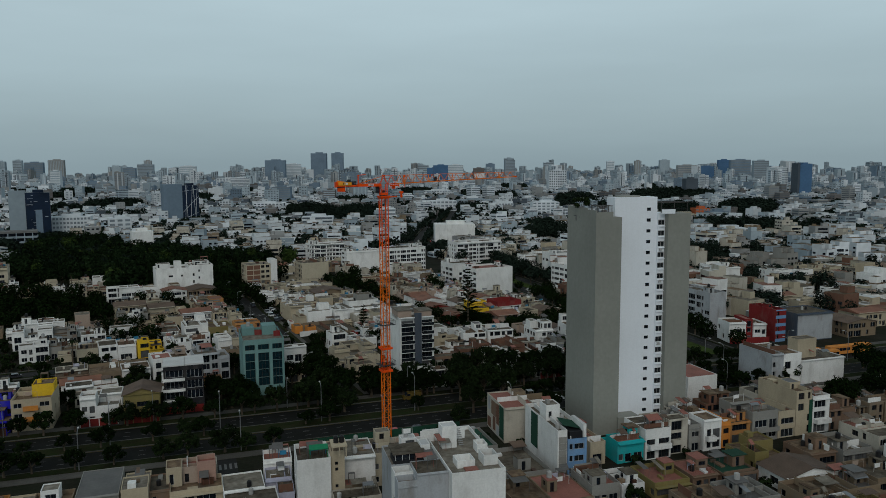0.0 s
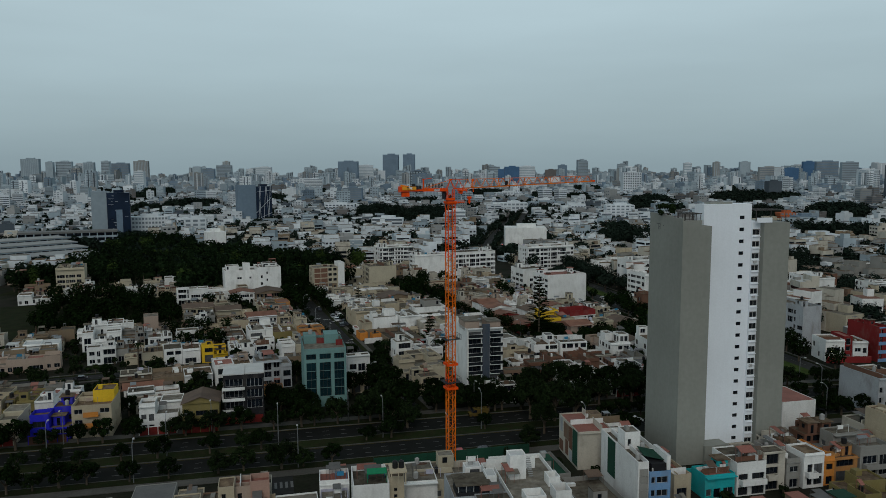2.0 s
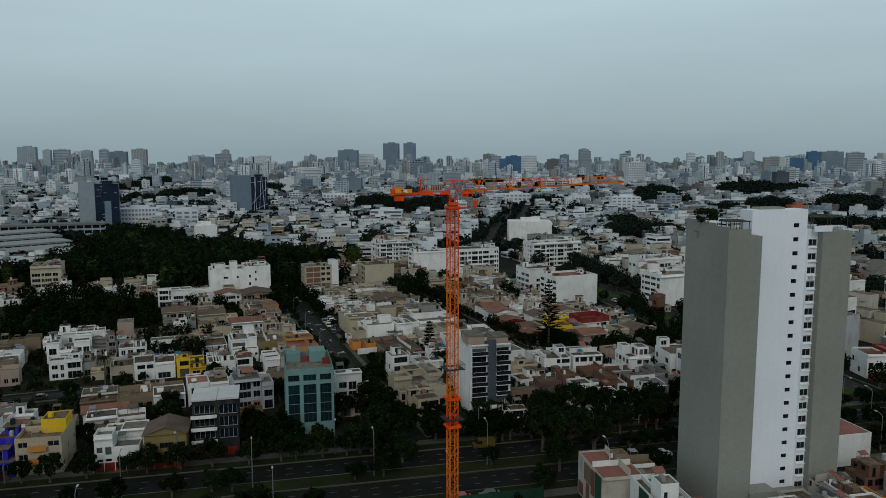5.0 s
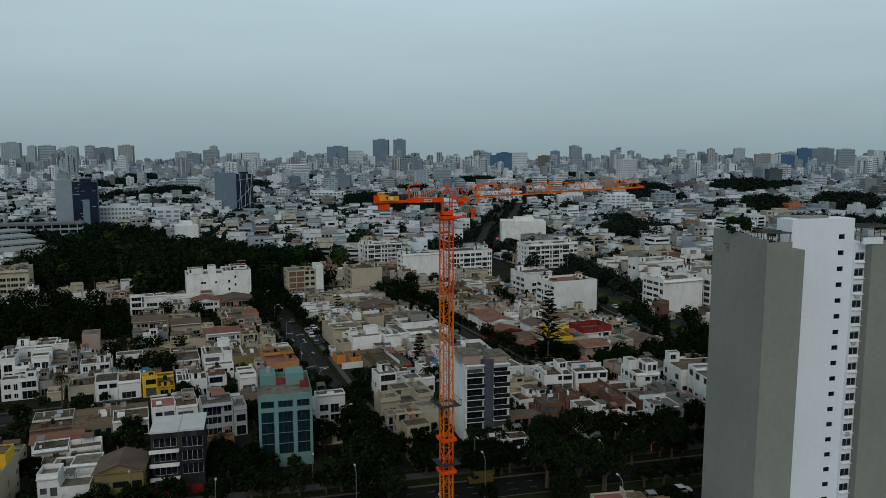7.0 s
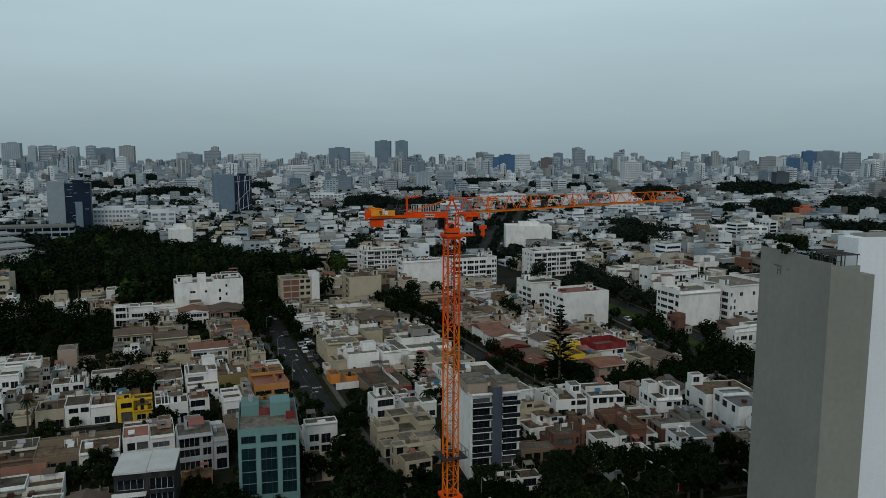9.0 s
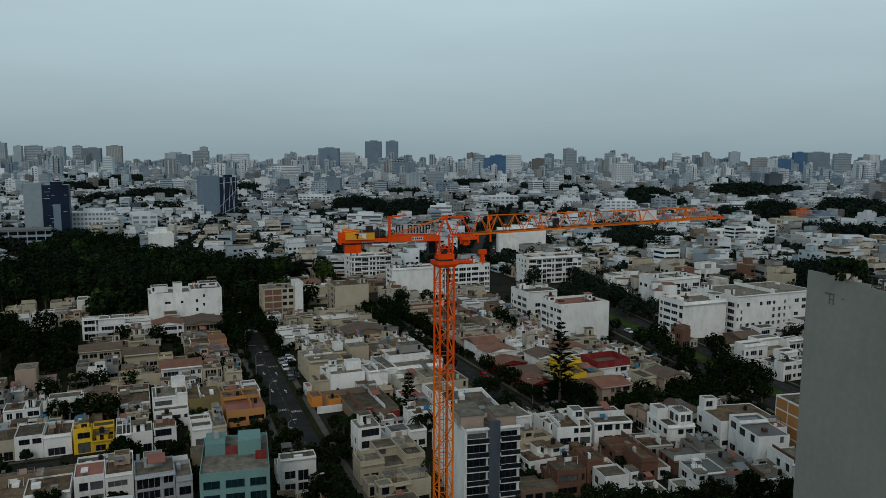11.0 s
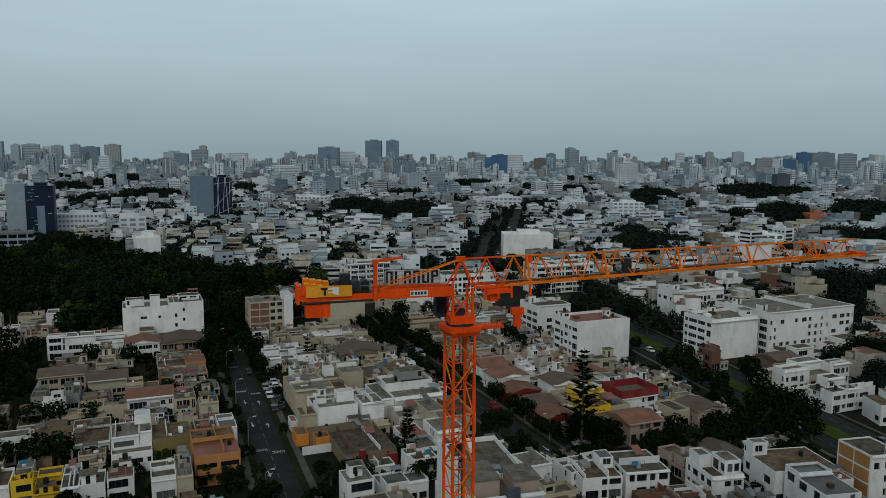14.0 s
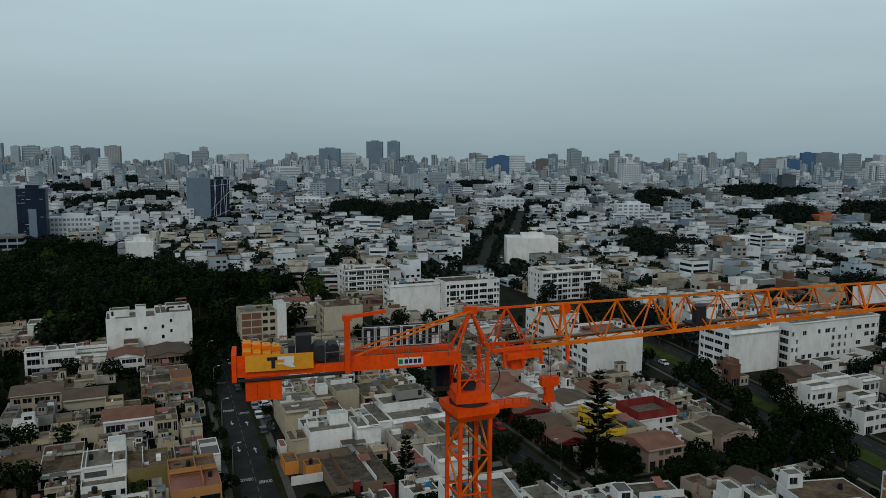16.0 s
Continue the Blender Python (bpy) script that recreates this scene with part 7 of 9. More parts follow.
# ---- the ordinary houses between, plot by plot ----
TINTS = ["white"] * 9 + ["beige"] * 6 + ["dirty"] * 4 + ["cream"] * 3 + ["grey"] + ["tan"] * 2 + ["pinkish", "brick", "greyw"]
ROOFS = ["deck"] * 4 + ["deck_light"] * 5 + ["deck_tan"] * 4 + ["deck_red", "sheet", "deck_white"]
plots = random.Random(11)


def blvd_x(y):
    return 140 + (y - 60) * 0.158


def free_of_roads(x, y, w, d, parks=True):
    """Keeps plots off the streets, the boulevard and the parks."""
    for px, py in ((x, y), (x + w, y), (x, y + d), (x + w, y + d), (x + w / 2, y + d / 2)):
        if abs(px - a_x(py)) < 6.6 and 40 < py < 302 or 62.5 < px < 75.5 and 92 < py < 332:
            return False
        if abs(px - blvd_x(py)) < 13.5 and 20 < py < 285:
            return False
        if px < -45 and 107.5 < py < 118.5 or 56 < px < 134 and 91.5 < py < 100.5:
            return False
        if parks and (-150 < px < -46 and 182 < py < 262 or px < 32 and py > 262 and not (px < -42 and py < 300)):
            return False
        if abs(py - (26 - 0.1405 * px)) < 18.2:
            return False
        rx, ry = px - 172, py - 355
        if abs(rx * 0.866 - ry * 0.5) < 16 and rx * 0.5 + ry * 0.866 > -5:
            return False
    return True


PALE = ["white"] * 9 + ["beige"] * 5 + ["cream"] * 3 + ["dirty", "dirty", "dirty", "pinkish", "greyw", "tan"]
MUTED = ["white"] * 5 + ["dirty"] * 4 + ["beige"] * 4 + ["grey"] * 3 + ["tan"] * 3 + ["cream", "brown", "greyw", "olive"]


def fill_block(x0, x1, y0, y1, cols, far=False, low=False, tints=TINTS):
    cw = (x1 - x0) / cols
    for c in range(cols):
        y = y0
        while y < y1 - 6:
            lot = plots.uniform(7.5, 11.0)
            lot = min(lot, y1 - y)
            tall = plots.random()
            h = plots.choice((3.0, 3.2, 5.2, 5.4, 5.6, 5.8, 6.2, 8.0)) if tall < 0.985 else plots.choice((10.8, 12.0, 13.5))
            if low:
                h = plots.choice((2.9, 3.1, 3.3, 3.5, 5.2))
            w = cw * plots.uniform(0.55, 0.86)
            x = x0 + c * cw + (plots.uniform(0.5, 2.5) if c % 2 == 0 else cw - w - plots.uniform(0.5, 2.5))
            d = lot - plots.choice((0.05, 0.05, 0.8, 1.6))
            tint, roof = plots.choice(tints), plots.choice(ROOFS)
            pitch = 0.0
            if h < 7 and w * d < 105 and plots.random() < (0.5 if x > 76 else 0.2):
                pitch = plots.choice((1.1, -1.2, 1.4))
            faces = {"S": plots.choice((0, 1, 1, 2)), "W": plots.choice((1, 2)), "E": 1 if x < 0 else 0}
            if free_of_roads(x, y, w, d) and not clash((x, y, w, d, 0)):
                rf = plots.choice(("tile", "tile_brown")) if pitch else roof
                house(x, y, w, d, h, 0, tint, rf, faces, 2.75, plots.random() < (0.75 if not far else 0.4), not far, None, pitch, balcony=1 if plots.random() < 0.1 else 0)
                # a lower wing behind or beside the main body
                if plots.random() < 0.5 and not pitch and not far:
                    ex = x + w + 0.05 if c % 2 == 0 else x - cw * 0.22 - 0.05
                    ew = min(cw * 0.22, 6)
                    ed = d * plots.uniform(0.6, 1.0)
                    if free_of_roads(ex, y, ew, ed) and not clash((ex, y, ew, ed, 0), 0.0):
                        house(ex, y, ew, ed, plots.choice((2.9, 3.2, 5.6)), 0, tint, plots.choice(ROOFS), {"S": 1, "W": 1}, 2.75, False, False)
            y += lot


def fill_row(m_rot, u0, u1, v, depth, hs, origin=(0, 26), back=False):
    u = u0
    c, s = math.cos(radians(m_rot)), math.sin(radians(m_rot))
    while u < u1:
        lot = plots.uniform(7.5, 11)
        h = plots.choice(hs)
        d = depth * plots.uniform(0.75, 1.0)
        x, y = origin[0] + u * c - v * s, origin[1] + u * s + v * c
        tint = plots.choice(["brown", "tan", "brick", "olive", "grey", "dirty", "beige", "ochre", "white"] if v < -50 else MUTED if x < -20 else TINTS + ["ochre", "brown", "cream", "grey", "brick"])
        if v < 0 and any(-42 < px < -28 and py > -30 or px < -56 for px, py in corners((x, y, lot, d, m_rot))):
            u += lot
            continue
        if v > 0 and any(-12 < px < 25 and py < 56 for px, py in corners((x, y, lot, d, m_rot))):
            u += lot
            continue
        ok = not clash((x, y, lot, d, m_rot)) and all(not (abs(px - a_x(py)) < 6.6 and py > 40) and abs(px - blvd_x(py)) > 13 for px, py in corners((x, y, lot, d, m_rot)))
        if ok:
            house(x, y, lot - 0.05, d, h, m_rot, tint, plots.choice(ROOFS if v > -50 else ("deck", "deck", "deck_tan", "deck_tan", "deck_red")), {"S": 2, "W": 1, "E": 1 if x < -40 else 0}, 2.75, plots.random() < 0.75, True, balcony=plots.choice((0, 0, 1)),
                  garage=plots.choice((None, "wood_door", "red_door")) if not back else None)
        u += lot


# yards with low sheds under sheet roofs
for x, y, w, d, h, wall, roof in ((78, 66, 7, 8, 3.3, "dirty", "deck"), (79, 57, 8, 7, 3.0, "brick", "sheet"), (87.5, 59, 6, 8, 3.4, "grey", "deck_light"), (78, 49, 7, 7, 3.6, "white", "sheet"), (86, 50, 8, 8, 3.2, "dirty", "sheet"), (70, 66, 7, 9, 3.2, "brick", "deck_tan"),
                                  (70, 57, 7, 8, 5.2, "brick", "deck_tan"), (64, 60, 5.5, 8, 5.0, "beige", "deck"), (88, 42, 7.5, 7, 3.6, "white", "deck_light"), (79, 41.5, 8, 6.5, 3.4, "tan", "sheet")):
    if not clash((x, y, w, d, -10), 0.0):
        house(x, y, w, d, h, -10, wall, roof, {"S": 1, "W": 1}, 2.6, False, True, 0.1, busy=3)
fill_row(-8, -112, 128, 18.6, 15, (5.4, 5.8, 6.2, 8.0))
fill_row(-8, -112, 60, 36.5, 14, (3.0, 5.4, 5.8, 6.2), back=True)
fill_row(-8, -75, 150, -35, 12, (3.0, 3.4, 5.2), back=True)
fill_row(-12, -40, 150, -58, 12, (3.0, 3.2, 4.6), back=True)
fill_row(-9, 20, 130, -92, 12, (3.0, 3.2, 5.0), back=True)
fill_row(-8, -160, -112, 18.6, 15, (5.4, 5.8, 6.2, 8.0))
fill_row(-8, -160, -112, 36.5, 14, (3.0, 5.4, 5.8, 6.2), back=True)
fill_block(-156, -109, 82, 106, 2, tints=MUTED)
fill_block(-156, -109, 119, 181, 2, tints=MUTED)
fill_block(-190, -152, 184, 262, 2, far=True, tints=MUTED)
fill_block(-108, 2, 74, 106, 5, tints=MUTED)
fill_block(-108, 2, 118, 181, 5)
fill_block(-45, 2, 181, 262, 2)
fill_block(-120, -43, 264, 300, 4)
fill_block(17, 61, 58, 335, 2, tints=PALE)
fill_block(20, 62, 58, 92, 3, tints=PALE)
fill_block(77, 132, 44, 92, 5, low=True)
fill_block(77, 127, 102, 225, 2)
fill_block(77, 128, 225, 330, 2)
fill_block(157, 181, 60, 110, 1)

# lean-tos, back rooms and small wings in the gaps between the houses
small, tried = 0, 0
while small < 130 and tried < 9000:
    tried += 1
    q = plots.random()
    x, y = (plots.uniform(17, 58), plots.uniform(100, 240)) if q < 0.55 else ((plots.uniform(-70, 1), plots.uniform(118, 182)) if q < 0.75 else (plots.uniform(77, 126), plots.uniform(102, 220)))
    w, d = plots.uniform(2.6, 6.0), plots.uniform(2.8, 6.5)
    if free_of_roads(x, y, w, d) and not clash((x, y, w, d, 0), 0.03) and not (33 < x + w and x < 37 and 109 < y + d and y < 117):
        house(x, y, w, d, plots.choice((2.7, 2.9, 3.1, 3.4, 5.2)), 0, plots.choice(PALE), plots.choice(ROOFS), {"S": 1}, 2.7, plots.random() < 0.3, False, 0.2, name="outbuilding", category="outbuilding",
              label="small plastered back room with a flat roof between houses")
        small += 1

# bare plot with the crane, fenced with green net
fence = base("site_fence", AV @ pose(4, -18.5, 0), "dark green net fence round the building site", "fence")
for i in range(13):
    g = Geo()
    g.beam((-16 + 3 * i, 0.1, 0), (-16 + 3 * i, 0.1, 2.7), 0.05)
    put("fence_post", g, ["metal_dark"], None, fence)
    if i < 12:
        g = Geo()
        g.box(-16 + 3 * i, 0, 0, -16 + 3 * i + 2.95, 0.06, 2.6)
        put("net_panel", g, ["net_green"], None, fence)
# ---- the city beyond ----
far_rng = random.Random(5)
VIEW = (-30.0, -60.0)


def in_view(x, y, grow=5):
    a = math.degrees(math.atan2(x - VIEW[0], y - VIEW[1]))
    return -15 - grow < a < 66 + grow


PARK = ((-135, 300), (-103, 384), (-90, 448), (-87, 516), (-62, 552), (-35, 518), (-13, 440), (21, 394), (50, 364), (70, 328), (62, 268), (32, 262), (-44, 262), (-44, 302))


def in_park(x, y):
    """The wooded park west of the straight street's end."""
    inside = False
    for (xa, ya), (xb, yb) in zip(PARK, PARK[1:] + PARK[:1]):
        if (ya > y) != (yb > y) and x < xa + (y - ya) * (xb - xa) / (yb - ya):
            inside = not inside
    return inside


def off_limits(x, y):
    rx, ry = x - 172, y - 355
    if abs(rx * 0.866 - ry * 0.5) < 20 and -5 < rx * 0.5 + ry * 0.866 < 900:
        return True
    if in_park(x + 6, y + 6) or in_park(x, y):
        return True
    for wood in WOODS:
        a, c, _ = wood_place(x, y, wood)
        if a * a + c * c < 1:
            return True
    return False


# wooded patches: middle, half width across the view and half depth along it
WOODS = [(-27, 1844, 44, 150), (10, 1135, 40, 50), (-151, 2080, 29, 90), (-67, 1534, 19, 80), (171, 1300, 21, 90), (-114, 1400, 23, 100), (328, 1640, 14, 120), (73, 883, 13, 16), (16, 836, 14, 7), (651, 1400, 40, 100),
         (224, 800, 29, 75), (261, 720, 33, 85), (370, 1049, 25, 26), (387, 873, 18, 9), (681, 1190, 22, 40)]
WOODS += [(1038, 1600, 35, 90), (680, 1060, 26, 90), (398, 609, 10, 13), (456, 785, 17, 12), (184, 503, 7, 6), (720, 890, 30, 150), (1010, 965, 80, 210), (640, 570, 24, 95), (1280, 1330, 16, 120), (758, 560, 34, 130), (326, 412, 15, 58), (330, 376, 18, 30), (608, 759, 14, 90),
          (300, 212, 24, 38), (262, 178, 10, 18), (278, 211, 12, 8), (520, 345, 60, 26), (560, 560, 20, 16), (620, 720, 22, 20), (-60, 1010, 30, 24)]


def wood_place(x, y, wood):
    """x, y in a wood's own frame, 1 at its edge."""
    cx, cy, ra, rb = wood
    ux, uy = cx + 30.0, cy + 60.0
    k = math.hypot(ux, uy)
    ux, uy = ux / k, uy / k
    return ((x - cx) * uy - (y - cy) * ux) / ra, ((x - cx) * ux + (y - cy) * uy) / rb, (ux, uy)



def far_block(g, x, y, w, d, h, mi, rot, win, fh=3.0, band=False, r_near=False, roof=8, pane=9):
    """A distant building with its roof room and the rows of panes that face the valley."""
    c, s = math.cos(rot), math.sin(rot)

    def at(a, e, z):
        return (x + a * c - e * s, y + a * s + e * c, z)

    def bx(a0, e0, z0, a1, e1, z1, m, roof):
        pts = [at(a0, e0, z0), at(a1, e0, z0), at(a1, e1, z0), at(a0, e1, z0), at(a0, e0, z1), at(a1, e0, z1), at(a1, e1, z1), at(a0, e1, z1)]
        for f in ((0, 1, 5, 4), (1, 2, 6, 5), (2, 3, 7, 6), (3, 0, 4, 7)):
            g.poly([pts[i] for i in f], m)
        g.poly([pts[i] for i in (4, 5, 6, 7)], roof)

    bx(0, 0, 0, w, d, h, mi, roof)
    if r_near and h < 16:
        # upper storey on part of the roof, and a parapet line
        k = far_rng.uniform(0.4, 0.7)
        if far_rng.random() < 0.5:
            bx(0, d * (1 - k), h, w, d, h + 2.7, mi, roof)
        else:
            bx(w * (1 - k), 0, h, w, d * 0.9, h + 2.7, mi, roof)
    if r_near:
        # stair rooms, tanks and sheds
        for k in range(far_rng.randint(1, 4)):
            rw, rd = far_rng.uniform(1.0, w * 0.35), far_rng.uniform(1.0, d * 0.35)
            ra, re = far_rng.uniform(0, w - rw), far_rng.uniform(0, d - rd)
            bx(ra, re, h, ra + rw, re + rd, h + far_rng.uniform(0.6, 2.4), far_rng.choice((mi, mi, 5, 2)), roof)
    if far_rng.random() < 0.75:
        rw, rd = w * far_rng.uniform(0.25, 0.5), d * far_rng.uniform(0.25, 0.5)
        ra, re = far_rng.uniform(0, w - rw), far_rng.uniform(0, d - rd)
        bx(ra, re, h, ra + rw, re + rd, h + far_rng.uniform(2, 3.2), mi, roof)
    if win and r_near and h > 7 and far_rng.random() < 0.5:
        # dark balcony slots and pale slabs across part of the front
        a0, a1 = w * far_rng.uniform(0.05, 0.3), w * far_rng.uniform(0.6, 0.95)
        for f in range(1, int(h / fh)):
            z = f * fh
            g.poly((at(a0, -0.07, z + 0.9), at(a1, -0.07, z + 0.9), at(a1, -0.07, z + 2.5), at(a0, -0.07, z + 2.5)), pane)
            bx(a0 - 0.2, -1.0, z - 0.1, a1 + 0.2, -0.08, z + 0.75, mi, roof)
    if win and h > 30:
        # dark balcony shafts and pale stair strips down the front
        for k in range(far_rng.randint(1, 3)):
            a0 = w * far_rng.uniform(0.05, 0.8)
            g.poly((at(a0, -0.25, 3), at(a0 + w * 0.13, -0.25, 3), at(a0 + w * 0.13, -0.25, h - 2), at(a0, -0.25, h - 2)), far_rng.choice((5, 5, 9, 0)))
    if win:
        floors = int(h / fh)
        n = max(1, int(w / win))
        k = max(1, int(d / win))
        front, side = far_rng.random() < 0.7, far_rng.random() < 0.7
        for f in range(floors):
            z0, z1 = f * fh + 1.0, f * fh + 1.0 + 0.433 * fh
            if band:
                g.poly((at(0.6, -0.06, z0), at(w - 0.6, -0.06, z0), at(w - 0.6, -0.06, z1), at(0.6, -0.06, z1)), pane)
                g.poly((at(-0.06, d - 0.6, z0), at(-0.06, 0.6, z0), at(-0.06, 0.6, z1), at(-0.06, d - 0.6, z1)), pane)
                continue
            if front:
                for i in range(n):
                    if far_rng.random() < 0.22:
                        continue
                    a0, a1 = w * (i + 0.22) / n, w * (i + 0.78) / n
                    g.poly((at(a0, -0.05, z0), at(a1, -0.05, z0), at(a1, -0.05, z1), at(a0, -0.05, z1)), pane)
            if side:
                for i in range(k):
                    if far_rng.random() < 0.22:
                        continue
                    e0, e1 = d * (i + 0.22) / k, d * (i + 0.78) / k
                    g.poly((at(-0.05, e1, z0), at(-0.05, e0, z0), at(-0.05, e0, z1), at(-0.05, e1, z1)), pane)


NEAR_MATS = ["wall_white", "wall_beige", "wall_tan", "wall_cream", "wall_dirty", "wall_grey", "wall_brick", "wall_pinkish", "deck", "glass_dark", "deck_tan", "deck_light", "tile", "deck_white"]
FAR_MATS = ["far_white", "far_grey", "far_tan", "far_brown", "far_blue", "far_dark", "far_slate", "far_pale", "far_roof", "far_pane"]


KIND = {0: "white", 1: "beige", 2: "tan", 3: "cream", 4: "stained off-white", 5: "grey", 6: "brick", 7: "pale pink"}


def lone_building(g, tint, h, mats):
    """Splits one building into its walls with roof and its panes, and tags it."""
    x, y = g.v[0][0], g.v[0][1]
    floors = ("one", "two", "two", "three", "four", "five")[min(5, int(h / 2.8))]
    ob = base("house" if h < 10 else "apartment_block", pose(x, y, 0), f"{KIND[tint]} {floors}-storey building with a flat roof and roof rooms", "house" if h < 10 else "building", "houses of the next quarter")
    parts = {False: Geo(), True: Geo()}
    for f, m in zip(g.f, g.m):
        parts[m == 9].poly([(g.v[i][0] - x, g.v[i][1] - y, g.v[i][2]) for i in f], m)
    put("wall", parts[False], mats, None, ob)
    if parts[True].f:
        tagged(put("glazing", parts[True], mats, None, ob), kind="stuff")


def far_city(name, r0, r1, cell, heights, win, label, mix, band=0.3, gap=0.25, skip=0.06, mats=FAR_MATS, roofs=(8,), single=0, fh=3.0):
    """Nearer than `single` every building is a thing of its own."""
    g = Geo()
    rest = g
    n = int(r1 / cell) + 2
    for i in range(-n, n):
        for j in range(0, n):
            x, y = i * cell + far_rng.uniform(0, cell * 0.3), j * cell + far_rng.uniform(0, cell * 0.3)
            r = math.hypot(x - VIEW[0], y - VIEW[1])
            if not r0 < r < r1 or not in_view(x, y) or off_limits(x, y) or far_rng.random() < skip:
                continue
            if r < 800 and (x < 160 and y < 338 or clash((x, y, cell, cell, 0), -0.5) or not free_of_roads(x, y, cell, cell, False)):
                continue
            if math.hypot(x, y) < 150:
                continue
            if r < 900 and any(abs(x - t[0]) < 21 and -6 < y - t[1] < 26 for t in NOTED) or x < -60 and 405 < y < 640 + x * 0.2:
                continue
            w, d = cell * far_rng.uniform(1 - gap * 1.8, 1 - gap * 0.35), cell * far_rng.uniform(1 - gap * 1.8, 1 - gap * 0.35)
            h = heights(far_rng, x, y, r)
            tint = far_rng.choice(mix)
            lone = r < single
            g = Geo() if lone else rest
            far_block(g, x, y, w, d, h, tint, far_rng.choice((0.0, 0.0, -0.25, -0.4, 0.1)), win, fh, far_rng.random() < band, r < 1150 and far_rng.random() < 0.75, far_rng.choice(roofs), 5 if 700 <= r < 1400 and mats is FAR_MATS and far_rng.random() < 0.7 else 9)
            if lone:
                lone_building(g, tint, h, mats)
    if rest.f:
        tagged(put(name, rest, mats), label, "buildings", kind="stuff")


NOTED = [(-90, 616), (-60, 634), (-76, 634), (-45, 634), (-10, 464), (60, 760), (80, 760), (-18, 592), (-100, 640), (-140, 640), (-95, 490), (-121, 530), (-140, 570), (-150, 690), (-95, 560), (-20, 645), (461, 604), (610, 497), (223, 390), (320, 359), (411, 325), (464, 321), (436, 980), (430, 830), (536, 925), (410, 385), (501, 420)]


def low(r, x, y, dist):
    q = r.random()
    return r.choice((2.9, 3.1, 3.4, 5.2, 5.6, 6.0, 6.2)) if q < 0.76 else (r.choice((8, 8.4, 9, 11, 11.5)) if q < 0.95 else r.choice((13.5, 14, 16)))


def middle(r, x, y, dist):
    q = r.random()
    return r.uniform(4.0, 8) if q < 0.7 else (r.uniform(8, 15) if q < 0.95 else r.uniform(17, 30))


def rise(x, y):
    """Towers stand in groups with lower stretches between them."""
    az = math.degrees(math.atan2(x + 30, y + 60))
    k = 0.72 + 0.28 * math.sin(az * 1.7 + 0.6) * math.sin(az * 0.61 + 2.0)
    for mid, half in ((0.7, 1.7), (8.7, 0.8), (17.2, 0.7), (29.5, 0.9), (38.0, 0.7)):
        if abs(az - mid) < half:
            k *= 0.55
    return k


def high(r, x, y, dist):
    q, k = r.random(), rise(x, y)
    return r.uniform(5, 12) if q < 0.66 else (r.uniform(13, 26) if q < 0.9 else r.uniform(38, 70) * k)


def skyline(r, x, y, dist):
    q, k = r.random(), rise(x, y)
    return r.uniform(10, 30) if q < 0.5 else (r.uniform(48, 76) * k if q < 0.85 else r.uniform(72, 98) * k)


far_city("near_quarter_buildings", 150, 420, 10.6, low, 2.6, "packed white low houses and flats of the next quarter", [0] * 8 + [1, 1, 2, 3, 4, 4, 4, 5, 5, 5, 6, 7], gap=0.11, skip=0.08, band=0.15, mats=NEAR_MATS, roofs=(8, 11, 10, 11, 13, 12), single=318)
# from here out the far_ walls carry the cool haze tint in their colour
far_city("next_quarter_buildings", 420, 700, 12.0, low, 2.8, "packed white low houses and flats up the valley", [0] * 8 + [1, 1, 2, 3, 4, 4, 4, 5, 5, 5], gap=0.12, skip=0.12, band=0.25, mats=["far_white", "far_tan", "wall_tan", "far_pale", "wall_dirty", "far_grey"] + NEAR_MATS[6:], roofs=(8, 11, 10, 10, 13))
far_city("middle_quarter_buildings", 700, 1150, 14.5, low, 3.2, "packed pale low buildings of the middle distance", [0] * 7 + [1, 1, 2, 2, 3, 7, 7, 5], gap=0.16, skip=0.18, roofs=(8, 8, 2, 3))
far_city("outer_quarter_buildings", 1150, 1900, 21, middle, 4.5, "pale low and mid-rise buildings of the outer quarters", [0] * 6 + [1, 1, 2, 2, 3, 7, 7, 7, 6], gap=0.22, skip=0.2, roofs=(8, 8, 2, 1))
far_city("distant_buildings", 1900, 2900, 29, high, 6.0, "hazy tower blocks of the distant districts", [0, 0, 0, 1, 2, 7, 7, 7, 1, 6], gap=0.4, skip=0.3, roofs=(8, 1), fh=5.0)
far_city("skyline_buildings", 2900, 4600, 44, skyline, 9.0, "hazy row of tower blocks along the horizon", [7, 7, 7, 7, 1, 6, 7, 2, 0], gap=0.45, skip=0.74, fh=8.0)


